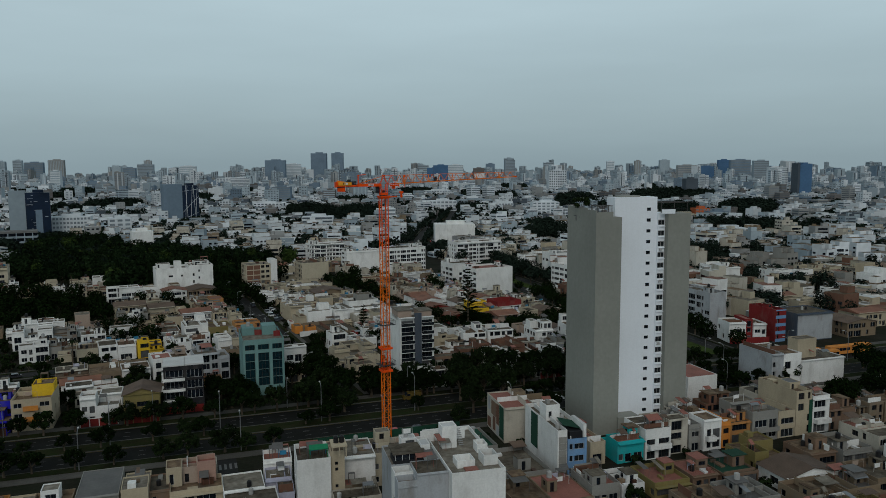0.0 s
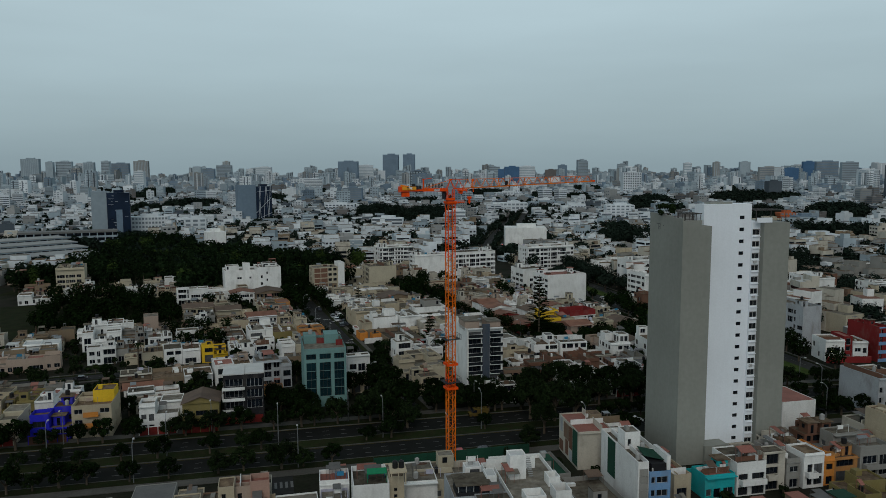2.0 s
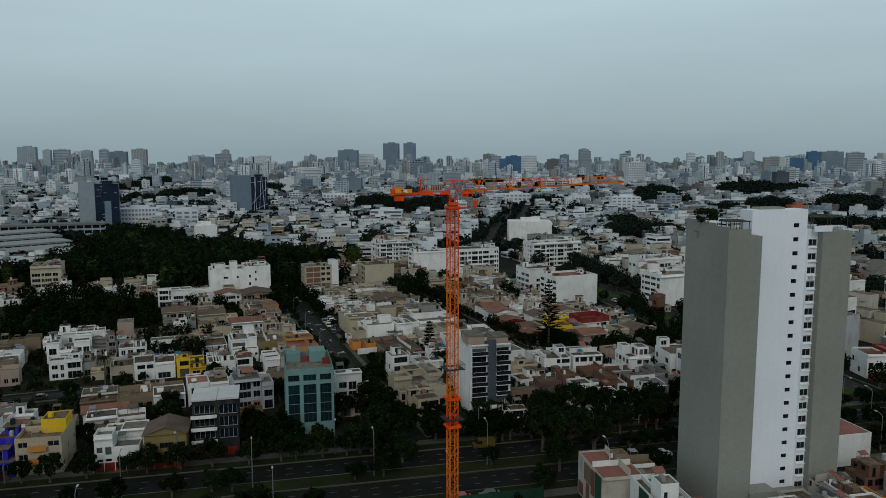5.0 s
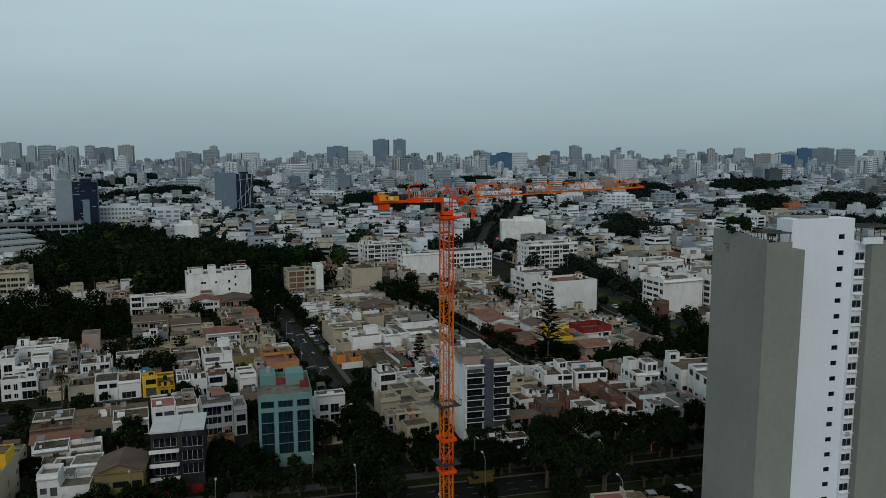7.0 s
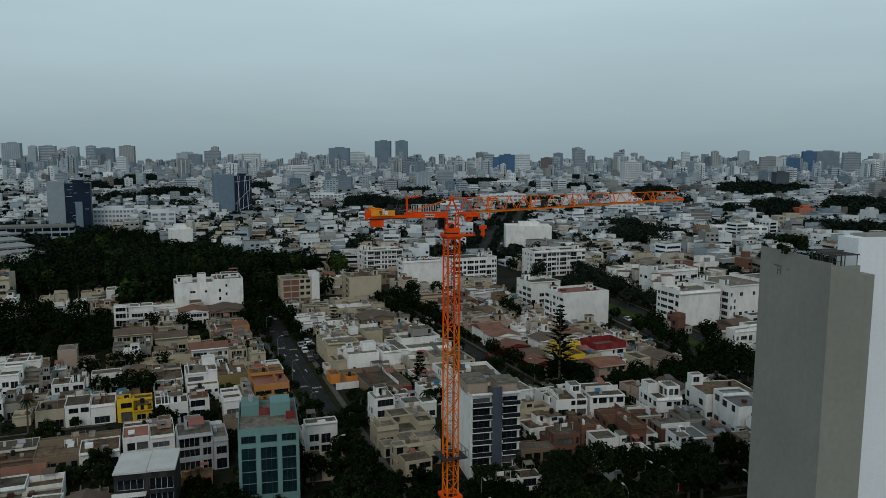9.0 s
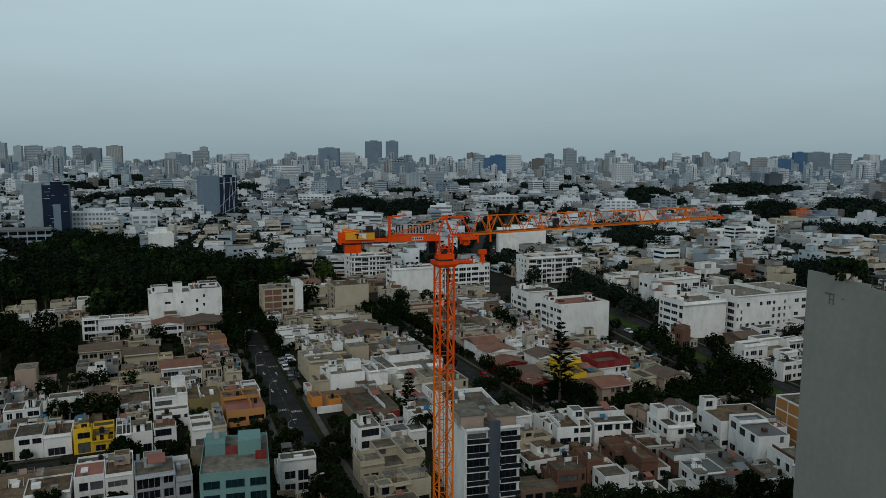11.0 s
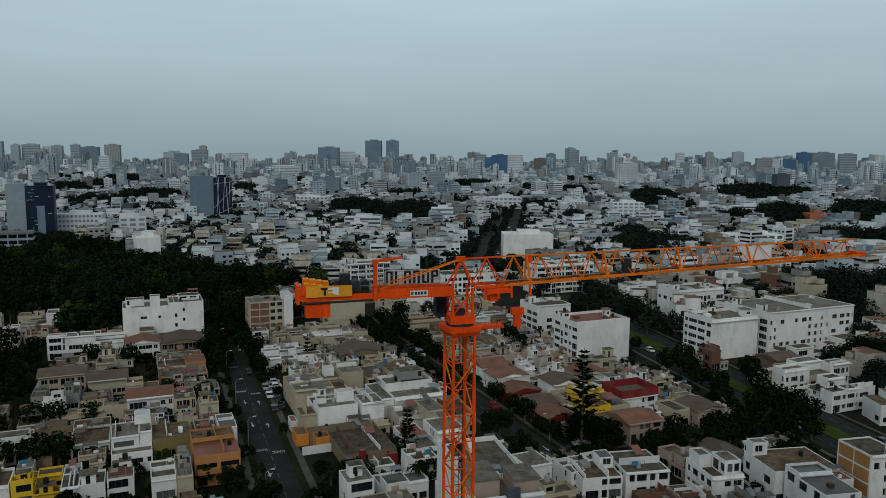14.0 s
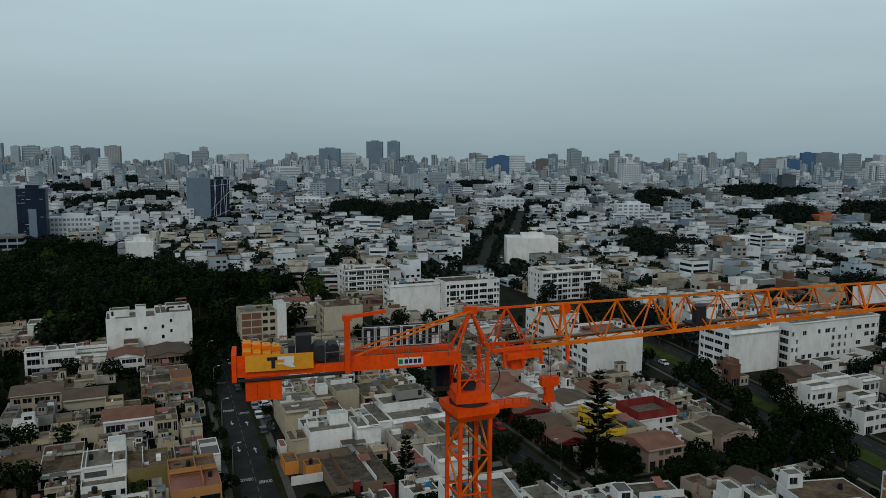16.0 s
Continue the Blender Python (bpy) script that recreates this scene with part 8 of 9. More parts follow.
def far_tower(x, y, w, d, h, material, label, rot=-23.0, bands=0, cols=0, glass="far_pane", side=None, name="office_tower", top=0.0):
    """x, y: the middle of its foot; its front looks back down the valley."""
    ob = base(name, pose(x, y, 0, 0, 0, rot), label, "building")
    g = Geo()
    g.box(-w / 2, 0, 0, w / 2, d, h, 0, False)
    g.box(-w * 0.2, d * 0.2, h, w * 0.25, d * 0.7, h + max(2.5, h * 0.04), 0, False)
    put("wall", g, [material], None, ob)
    if side:
        g = Geo()
        g.box(-w / 2 - side[0], 0.5, 0, -w / 2 - 0.02, d, h + 1.5, 0, False)
        put("side_wing", g, [side[1]], None, ob, "pale grey blank wing")
    if bands == 0 and h > 30 and not side and material in ("far_grey", "far_tan", "far_white"):
        # balcony piers down the front
        for k in range(max(2, int(w / 7))):
            g = Geo()
            a = -w / 2 + w * (k + 0.35) / max(2, int(w / 7))
            g.box(a, -0.5, 0, a + w * 0.3 / max(2, int(w / 7)), -0.02, h * 0.97)
            put("pier", g, ["far_pale" if material != "far_pale" else "far_grey"], None, ob)
    for f in range(bands):
        z = h * (f + 0.3) / bands
        g = Geo()
        if cols:
            for c in range(cols):
                a = -w / 2 + w * (c + 0.18) / cols
                g.box(a, -0.12, z, a + w * 0.64 / cols, -0.02, z + h * 0.5 / bands)
            tagged(put("glazing", g, [glass], None, ob), kind="stuff")
        else:
            g.box(-w / 2 + 0.6, -0.12, z, w / 2 - 0.6, -0.02, z + h * 0.48 / bands)
            put("window_band", g, [glass], None, ob)
    return ob


def glass_lines(ob, w, h, lines, label):
    """Thin pale strips proud of a dark glass front."""
    for x0, z0, x1, z1 in lines:
        g = Geo()
        g.beam((-w / 2 + w * x0, -0.15, h * z0), (-w / 2 + w * x1, -0.15, h * z1), 0.16)
        put("facade_strip", g, ["far_white"], None, ob, label)


strips = random.Random(8)
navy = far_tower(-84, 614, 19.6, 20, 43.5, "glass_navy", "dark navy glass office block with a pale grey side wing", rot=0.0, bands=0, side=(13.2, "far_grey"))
dashes = []
for k in range(34):
    a, c = strips.uniform(0.03, 0.85), round(strips.uniform(1, 15)) / 16
    if not 0.36 < a < 0.66:
        dashes.append((a, c, min(0.99, a + strips.uniform(0.06, 0.16)), c))
glass_lines(navy, 19.6, 43.5, dashes, "pale facade strip")
g = Geo()
g.box(-2.2, -0.3, 5, 3.2, -0.02, 28)
put("glass_bay", g, ["far_slate"], None, navy, "paler glass bay")
lined = far_tower(69.5, 760, 18.4, 20, 44.5, "glass_navy", "dark navy glass office block with a slate grey side wing", bands=0, rot=3.0, side=(20.6, "far_slate"))
glass_lines(lined, 18.4, 44.5, ((0.12, 0.0, 0.3, 1.0), (0.3, 0.0, 0.2, 1.0), (0.45, 0.0, 0.62, 1.0), (0.8, 0.0, 0.66, 1.0), (0.0, 0.3, 1.0, 0.72), (0.0, 0.12, 1.0, 0.3), (0.75, 0.0, 0.92, 1.0), (0.0, 0.85, 1.0, 0.9)), "pale slanting facade strip")
far_tower(-59, 632, 36, 18, 19.5, "far_white", "white office block with rows of square windows", rot=-8.0, bands=5, cols=12)
far_tower(-18, 590, 19.5, 16, 19, "far_white", "white apartment block with few windows", rot=0.0, bands=5, cols=3)
far_tower(-9.6, 462, 14.4, 12, 16.5, "wall_white", "blank white rendered apartment block at the park edge", rot=8.0)
far_tower(461, 604, 33, 18, 21, "far_white", "white apartment block with two columns of windows", bands=6, cols=6)
far_tower(1014, 1355, 43, 30, 53, "far_white", "unfinished white concrete frame tower", bands=13, cols=8, glass="far_dark")
far_tower(986, 1933, 45, 30, 68, "far_blue", "tower wrapped in blue building net", bands=0)
far_tower(1064, 966, 24, 22, 38, "far_dark", "dark glass office tower", bands=0)
far_tower(610, 497, 17, 16, 14, "wall_terra", "orange brick apartment block", bands=4, cols=4)
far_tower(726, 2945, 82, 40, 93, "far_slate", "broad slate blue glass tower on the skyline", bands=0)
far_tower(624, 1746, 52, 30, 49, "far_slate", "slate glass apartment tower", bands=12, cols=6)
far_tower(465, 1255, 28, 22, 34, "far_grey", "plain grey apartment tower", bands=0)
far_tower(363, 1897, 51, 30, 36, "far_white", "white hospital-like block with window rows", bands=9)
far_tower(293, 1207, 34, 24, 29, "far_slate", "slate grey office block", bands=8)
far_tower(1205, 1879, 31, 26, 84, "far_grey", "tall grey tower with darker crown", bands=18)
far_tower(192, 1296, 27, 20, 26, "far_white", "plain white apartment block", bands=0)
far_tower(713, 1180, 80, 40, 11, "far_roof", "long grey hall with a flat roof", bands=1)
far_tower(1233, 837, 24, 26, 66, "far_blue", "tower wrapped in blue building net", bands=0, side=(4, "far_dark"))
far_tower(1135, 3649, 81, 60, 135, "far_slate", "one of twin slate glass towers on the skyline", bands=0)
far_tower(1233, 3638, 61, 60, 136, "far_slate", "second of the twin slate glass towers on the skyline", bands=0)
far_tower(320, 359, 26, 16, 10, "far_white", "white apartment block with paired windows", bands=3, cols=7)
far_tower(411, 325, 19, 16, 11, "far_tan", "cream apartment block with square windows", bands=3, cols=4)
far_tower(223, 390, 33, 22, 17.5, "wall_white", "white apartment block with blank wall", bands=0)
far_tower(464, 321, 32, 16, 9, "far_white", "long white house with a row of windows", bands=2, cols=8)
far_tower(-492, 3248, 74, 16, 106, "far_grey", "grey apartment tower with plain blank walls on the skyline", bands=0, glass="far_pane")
far_tower(-466, 3645, 34, 16, 97, "far_pale", "haze-tinted pale blue-grey apartment tower with plain blank walls on the skyline", bands=0, glass="far_pane")
far_tower(-408, 3651, 73, 16, 99, "far_pale", "haze-tinted pale blue-grey apartment tower with window rows on the skyline", bands=14, glass="far_pane")
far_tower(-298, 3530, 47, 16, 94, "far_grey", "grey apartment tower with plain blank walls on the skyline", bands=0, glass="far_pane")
far_tower(-243, 3793, 40, 16, 101, "far_pale", "haze-tinted pale blue-grey apartment tower with window rows on the skyline", bands=14, glass="far_pane")
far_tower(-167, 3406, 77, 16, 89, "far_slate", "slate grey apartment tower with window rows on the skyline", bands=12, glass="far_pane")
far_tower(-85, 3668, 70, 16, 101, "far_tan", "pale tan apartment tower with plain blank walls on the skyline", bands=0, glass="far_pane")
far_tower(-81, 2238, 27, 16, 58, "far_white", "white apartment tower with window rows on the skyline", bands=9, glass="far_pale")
far_tower(134, 3144, 35, 16, 70, "far_pale", "haze-tinted pale blue-grey apartment tower with plain blank walls on the skyline", bands=0, glass="far_pane")
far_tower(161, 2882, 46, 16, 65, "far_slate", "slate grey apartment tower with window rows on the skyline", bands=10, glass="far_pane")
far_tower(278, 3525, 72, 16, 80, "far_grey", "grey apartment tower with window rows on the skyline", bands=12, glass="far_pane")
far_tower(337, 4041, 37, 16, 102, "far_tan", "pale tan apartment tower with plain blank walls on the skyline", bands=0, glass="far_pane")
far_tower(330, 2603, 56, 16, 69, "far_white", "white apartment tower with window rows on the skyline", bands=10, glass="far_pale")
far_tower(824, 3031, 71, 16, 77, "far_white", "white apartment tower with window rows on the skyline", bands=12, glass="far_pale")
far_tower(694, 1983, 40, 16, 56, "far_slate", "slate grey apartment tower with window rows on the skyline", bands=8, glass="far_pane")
far_tower(1235, 2602, 58, 16, 69, "far_pale", "haze-tinted pale blue-grey apartment tower with window rows on the skyline", bands=8, glass="far_pane")
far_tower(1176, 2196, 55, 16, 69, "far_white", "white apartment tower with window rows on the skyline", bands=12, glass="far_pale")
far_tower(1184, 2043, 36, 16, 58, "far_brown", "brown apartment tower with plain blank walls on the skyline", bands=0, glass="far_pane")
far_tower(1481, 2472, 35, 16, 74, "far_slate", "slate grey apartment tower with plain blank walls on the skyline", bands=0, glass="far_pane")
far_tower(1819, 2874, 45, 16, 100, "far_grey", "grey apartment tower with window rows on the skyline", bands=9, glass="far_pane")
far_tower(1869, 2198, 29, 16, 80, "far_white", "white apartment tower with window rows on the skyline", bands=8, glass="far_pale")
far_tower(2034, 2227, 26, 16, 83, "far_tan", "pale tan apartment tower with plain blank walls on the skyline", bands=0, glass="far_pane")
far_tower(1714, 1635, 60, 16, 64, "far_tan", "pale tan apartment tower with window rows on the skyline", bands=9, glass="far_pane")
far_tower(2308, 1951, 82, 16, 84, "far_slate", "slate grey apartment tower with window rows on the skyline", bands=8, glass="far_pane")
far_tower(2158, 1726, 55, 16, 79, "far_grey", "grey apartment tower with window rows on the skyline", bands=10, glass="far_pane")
far_tower(2200, 2252, 42, 16, 85, "far_pale", "haze-tinted pale blue-grey apartment tower with plain blank walls on the skyline", bands=0, glass="far_pane")
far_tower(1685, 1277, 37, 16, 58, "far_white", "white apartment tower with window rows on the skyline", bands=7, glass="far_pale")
far_tower(1899, 2666, 43, 16, 79, "far_pale", "haze-tinted pale blue-grey apartment tower with window rows on the skyline", bands=9, glass="far_pane")
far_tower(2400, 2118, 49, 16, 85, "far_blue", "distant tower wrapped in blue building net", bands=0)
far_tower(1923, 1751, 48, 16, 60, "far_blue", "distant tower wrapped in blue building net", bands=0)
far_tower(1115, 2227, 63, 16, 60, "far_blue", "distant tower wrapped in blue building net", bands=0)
for x, y, w, d, h, material, bands, cols, glass, label in (
        (-48, 660, 45, 22, 8, "far_pale", 2, 0, "far_dark", "low pale office annex with long window bands"),
        (-10, 529, 20, 14, 11.4, "far_white", 3, 3, "far_dark", "white apartment block with a blank flank"),
        (148, 969, 17, 14, 16, "far_white", 5, 4, "far_dark", "small white apartment block"),
        (111, 854, 31, 14, 11, "far_white", 3, 6, "far_dark", "long white apartment block"),
        (389, 2156, 84, 20, 32, "far_white", 6, 9, "far_pane", "long white block on the skyline"),
        (370, 1162, 22, 16, 23, "far_brown", 7, 0, "far_pale", "brown apartment block with pale bands"),
        (611, 1503, 38, 20, 30, "far_grey", 9, 0, "far_pane", "pale grey block with fine bands"),
        (201, 930, 42, 16, 13, "far_white", 4, 8, "far_dark", "white block of flats with balconies"),
        (170, 595, 32, 16, 14, "far_white", 4, 0, "far_dark", "white stepped block of flats"),
        (266, 642, 22, 15, 17, "far_white", 4, 0, "far_pane", "white block with a plain front")):
    far_tower(x, y, w, d, h, material, label, bands=bands, cols=cols, glass=glass)
for x, y, w, d, h, material, bands, cols, glass, label in (
        (436, 972, 52, 30, 10, "far_brown", 1, 0, "far_dark", "long brown hall with an open front"),
        (430, 822, 41, 26, 15, "far_white", 3, 7, "far_pane", "white hall with a reddish roof"),
        (536, 913, 57, 30, 10, "far_grey", 1, 0, "far_dark", "long grey hall with a flat roof"),
        (658, 1301, 58, 24, 13, "far_white", 3, 10, "far_pane", "long white school block"),
        (466, 716, 32, 18, 15, "far_white", 5, 8, "far_pane", "white apartment block with rows of windows"),
        (649, 1855, 39, 24, 55, "far_dark", 12, 5, "far_pale", "dark tower with white window frames"),
        (1278, 1743, 46, 24, 65, "far_white", 16, 3, "far_pane", "tall white tower with narrow windows"),
        (575, 670, 27, 18, 17, "far_grey", 5, 4, "far_dark", "grey and white block of flats")):
    far_tower(x, y, w, d, h, material, label, bands=bands, cols=cols, glass=glass)
for x, y, w, d, h, material, bands, cols, glass, label in (
        (617, 592, 37, 18, 15, "far_white", 5, 0, "far_dark", "white stepped block with dark balconies"),
        (607, 469, 22, 16, 12, "far_slate", 3, 0, "far_pale", "slate blue block of flats"),
        (410, 379, 41, 18, 12, "wall_white", 3, 7, "far_dark", "long white block with square windows"),
        (461, 522, 29, 16, 9.5, "far_slate", 0, 0, "far_dark", "plain blue-grey warehouse wall"),
        (476, 505, 24, 16, 13, "far_brown", 4, 0, "far_tan", "brown block with pale floor slabs"),
        (501, 413, 27, 16, 15, "wall_beige", 4, 6, "far_dark", "cream block with square windows")):
    far_tower(x, y, w, d, h, material, label, bands=bands, cols=cols, glass=glass)


def deck_hall(x, y, rot, length, depth, floors, label, fh=4.2, bay=6.0):
    """A long open-fronted hall: pale floor bands, dark glazing set back between piers, flat or tilted roof."""
    TAKEN.append((x, y, length, depth, rot))
    ob = base("parking_hall", pose(x, y, 0, 0, 0, rot), label, "building", "parking halls")
    g = Geo()
    g.box(0.3, 0.5, 0, length - 0.3, depth, floors * fh, 0, False)
    put("core", g, ["glass_dark"], None, ob)
    for f in range(floors + 1):
        g = Geo()
        z = f * fh
        g.box(0, 0, max(0, z - 0.9), length, depth + 0.2, z + 0.75)
        put("floor_band", g, ["far_roof" if f == floors else "far_grey"], None, ob)
    for k in range(int(length / bay) + 1):
        g = Geo()
        g.box(k * bay, 0.1, 0.76, k * bay + 0.7, 0.8, floors * fh - 0.91)
        put("pier", g, ["far_grey"], None, ob)


deck_hall(-160, 557, 0, 76, 16, 3, "long grey hall with two rows of dark openings")


def tier_hall(x, y, rot, length, depth, up):
    """One step of the tiered halls: a window strip under the high front eave and a roof that falls to the back."""
    TAKEN.append((x, y, length, depth, rot))
    ob = base("parking_hall", pose(x, y, 0, 0, 0, rot), "grey tiered hall with a sloping roof and window strip", "building", "parking halls")
    g = Geo()
    g.box(0, 0.4, 0, length, 1.0, 8.2 + up)
    put("core", g, ["glass_dark"], None, ob)
    for z0, z1 in ((0.0, 6.4 + up), (7.9 + up, 8.6 + up)):
        g = Geo()
        g.box(-0.1, 0, z0, length + 0.1, 0.6, z1)
        put("floor_band", g, ["far_grey"], None, ob)
    for k in range(int(length / 5.5) + 1):
        g = Geo()
        g.box(k * 5.5, 0.05, 6.4 + up, k * 5.5 + 0.6, 0.5, 7.9 + up)
        put("pier", g, ["far_grey"], None, ob)
    g = Geo()
    g.box(-0.3, -0.3, 8.6 + up, length + 0.3, depth, 9.0 + up)
    g.box(length - 0.4, 1.0, 0, length, depth - 0.5, 8.59 + up)
    put("roof", g, ["far_tan"], None, ob)


for k, (ex, ey) in enumerate(((-92.5, 438), (-101, 466), (-110, 494), (-119, 523))):
    tier_hall(ex - 60 * math.cos(radians(25)), ey - 60 * math.sin(radians(25)), 25, 60, 24.5, 1.3 * k - 1.5)
deck_hall(-215, 625, 0, 100, 18, 1, "long pale depot with a strip of windows", 7.0, 5.0)
# ---- trees ----
tree_rng = random.Random(21)


def crown_mesh(name, seed, r, hgt, clumps, leaves, size, material, squash=0.75):
    """A broad crown of many small leaf sprays in uneven clumps, with gaps between."""
    rg = random.Random(seed)
    g = Geo()
    for k in range(clumps):
        a, e = rg.uniform(0, 2 * math.pi), rg.uniform(-0.45, 1.0)
        q = rg.uniform(0.45, 1.0) ** 0.7
        cr = math.sqrt(max(0.0, 1 - min(1, abs(e)) ** 2)) * 0.95 + 0.1
        cx, cy, cz = q * r * cr * math.cos(a), q * r * cr * math.sin(a), hgt + e * r * squash * q
        rad = r * rg.uniform(0.2, 0.36)
        for i in range(leaves):
            d = Vector((rg.gauss(0, 1), rg.gauss(0, 1), rg.gauss(0, 0.8))).normalized()
            p = Vector((cx, cy, cz)) + d * rad * rg.uniform(0.6, 1.0)
            n = (d + Vector((rg.uniform(-.6, .6), rg.uniform(-.6, .6), rg.uniform(-.2, .8)))).normalized()
            t = n.orthogonal().normalized()
            t = (t * math.cos(i) + n.cross(t) * math.sin(i))
            b = n.cross(t)
            s = size * rg.uniform(0.6, 1.2)
            g.poly((p - t * s, p - b * s * 0.6, p + t * s, p + b * s * 0.6))
    return g.mesh(name, [material])


def trunk_mesh(seed, h, r, spread):
    rg = random.Random(seed)
    g = Geo()
    g.beam((0, 0, 0), (rg.uniform(-.2, .2), rg.uniform(-.2, .2), h * 0.6), r, 0, 7, r * 0.7)
    for k in range(5):
        a = k * 1.26 + rg.uniform(0, 0.6)
        g.beam((0, 0, h * rg.uniform(0.4, 0.58)), (spread * math.cos(a), spread * math.sin(a), h * rg.uniform(0.8, 1.05)), r * 0.5, 0, 5, r * 0.15)
    return g.mesh("trunk", ["bark"])


KINDS = {}
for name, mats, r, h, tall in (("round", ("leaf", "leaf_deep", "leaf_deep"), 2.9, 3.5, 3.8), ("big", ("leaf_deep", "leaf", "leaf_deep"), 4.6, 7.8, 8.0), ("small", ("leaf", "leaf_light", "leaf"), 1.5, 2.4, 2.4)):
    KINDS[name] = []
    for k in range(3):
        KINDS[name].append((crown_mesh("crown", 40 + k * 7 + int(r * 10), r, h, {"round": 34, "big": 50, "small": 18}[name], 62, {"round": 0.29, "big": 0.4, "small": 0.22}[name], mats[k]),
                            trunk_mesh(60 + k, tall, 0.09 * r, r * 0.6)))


REST = []


def tree(x, y, kind="round", s=1.0, z=0.0, label="", category="tree"):
    if -12 < x - 0 < 2.2 and -3 < y < 3:
        return
    if far_off(x, y) and z == 0:
        REST.append((x, y, {"round": 2.9, "big": 4.6, "small": 1.6}[kind] * s, {"round": 6.2, "big": 11.0, "small": 3.8}[kind] * s))
        return
    k = 0 if z > 10 else tree_rng.randrange(3)
    crown, trunk = KINDS[kind][k]
    ob = base("tree", pose(x, y, z, 0, 0, tree_rng.uniform(0, 360)) @ Matrix.Diagonal((s, s, s * tree_rng.uniform(0.85, 1.15), 1)), label or
              {"round": "dark green street tree with a dense round crown", "big": "large dark park tree with a broad uneven crown", "small": "small bushy garden tree"}[kind], category,
              {"round": "street trees", "big": "park trees", "small": "garden trees"}[kind])
    put("trunk", trunk, None, None, ob)
    put("crown", crown, None, None, ob)


def clear(x, y, r=1.0):
    return not clash((x - r, y - r, 2 * r, 2 * r, 0), 0.0)


# avenue: both verges and the median
for v, stepu, kind, s in ((13.2, 5.0, "round", 0.95), (0.0, 6.5, "round", 0.8), (-13.0, 6.0, "round", 0.9)):
    u = -118.0
    while u < 140:
        if tree_rng.random() < 0.8:
            p = AV @ Vector((u, v + tree_rng.uniform(-0.7, 0.7), 0))
            if not (v < -5 and -14 < u < 25) and not abs(p.x - 9.5) < 7:
                tree(p.x, p.y, kind, s * tree_rng.uniform(0.7, 1.2), 0.15)
        u += stepu * tree_rng.uniform(0.6, 1.5)
# thick growth before the east houses and beside the teal building
for x, y, kind, s in ((40, 40, "big", 0.8), (47, 38, "big", 0.9), (54, 36, "big", 0.85), (62, 34, "big", 0.9), (70, 34, "big", 0.8), (30, 43, "round", 1.2), (36, 46, "round", 1.1),
                      (46, 26, "big", 0.7), (56, 29, "big", 0.75), (38, 36, "big", 0.7), (66, 28, "big", 0.75), (36, 25, "big", 0.6), (-24, 52, "round", 1.4), (-21, 49, "round", 1.2), (-27, 56, "round", 1.3), (2, 52, "big", 0.65), (5, 58, "round", 1.3),
                      (3, 66, "round", 1.3), (6, 74, "round", 1.3), (1, 58, "round", 1.2), (8, 50, "round", 1.1), (-3, 50, "round", 1.0), (14, 47, "round", 1.1), (20, 46, "round", 1.0), (6, 82, "round", 1.2), (5, 90, "round", 1.1),
                      (-3, 33.5, "round", 1.2), (1, 32, "round", 1.1), (-6.5, 40, "round", 1.3), (4, 43, "round", 1.2), (12, 40.5, "round", 1.2), (17, 39.5, "round", 1.3), (21, 38.5, "round", 1.2), (25, 38, "round", 1.2), (-1, 46, "round", 1.3), (33, 26, "big", 0.9), (38, 22, "big", 0.95), (31, 15, "big", 0.7), (27, 35, "big", 0.7), (43, 20, "big", 0.8), (115, -31, "big", 0.8), (122, -28, "big", 0.75), (131, -29, "big", 0.8), (142, -26, "big", 0.9), (152, -16, "big", 0.8), (163, -5, "big", 0.8), (148, 32, "big", 0.7), (145, 44, "big", 0.8), (152, 56, "big", 0.8), (157, 66, "big", 0.7), (196, 40, "big", 0.8), (205, 44, "big", 0.8), (186, 52, "big", 0.8),
                      (78, 33, "big", 0.8), (86, 31, "big", 0.8), (95, 33, "big", 0.8), (104, 40, "big", 0.8), (26, 44, "round", 1.2)):
    tree(x, y, kind, s)
# side streets
for x, y0, y1 in ((-5.0, 84, 262), (5.3, 90, 262), (63.6, 104, 250), (74.6, 104, 250)):
    y = y0
    while y < y1:
        thin = x < 50 and 100 < y < 190
        if tree_rng.random() < ((0.65 if x < 0 else 0.35) if thin else 0.85):
            kind = tree_rng.choice(("small", "small", "round") if thin else ("round", "small", "round", "round"))
            tree((x if x > 50 else x + a_x(y)) + tree_rng.uniform(-0.6, 0.6), y, kind, tree_rng.uniform(0.7, 1.2) * (0.75 if thin and kind == "round" else 1.2 if y > 190 else 1))
        y += tree_rng.uniform(5, 9) * (1.1 if thin and x > 0 else 0.7 if y > 190 else 1)
for x, y, kind, s in ((-39, 165.5, "big", 0.65), (-44, 165, "round", 1.2), (-36.5, 139.5, "round", 1.25), (-41, 139.0, "round", 1.3), (-31, 165, "round", 1.0), (-25, 168.6, "round", 0.9), (-2.1, 172.5, "big", 0.55), (-21.7, 219, "round", 1.2),
                      (-33, 224, "round", 1.2), (1.5, 221, "big", 0.6), (-15, 130, "small", 1.0), (-27.5, 137, "small", 0.9), (43.5, 175, "round", 0.9), (-51, 82.5, "round", 0.8), (-47.5, 84.5, "small", 1.1), (-45, 80, "small", 1.2), (-37, 78, "round", 0.9), (-34, 82, "round", 0.8), (-54.5, 85, "small", 1.1), (35.5, 174, "round", 1.0), (-48, 141, "round", 1.1), (-52, 160, "round", 1.2)):
    tree(x, y, kind, s)
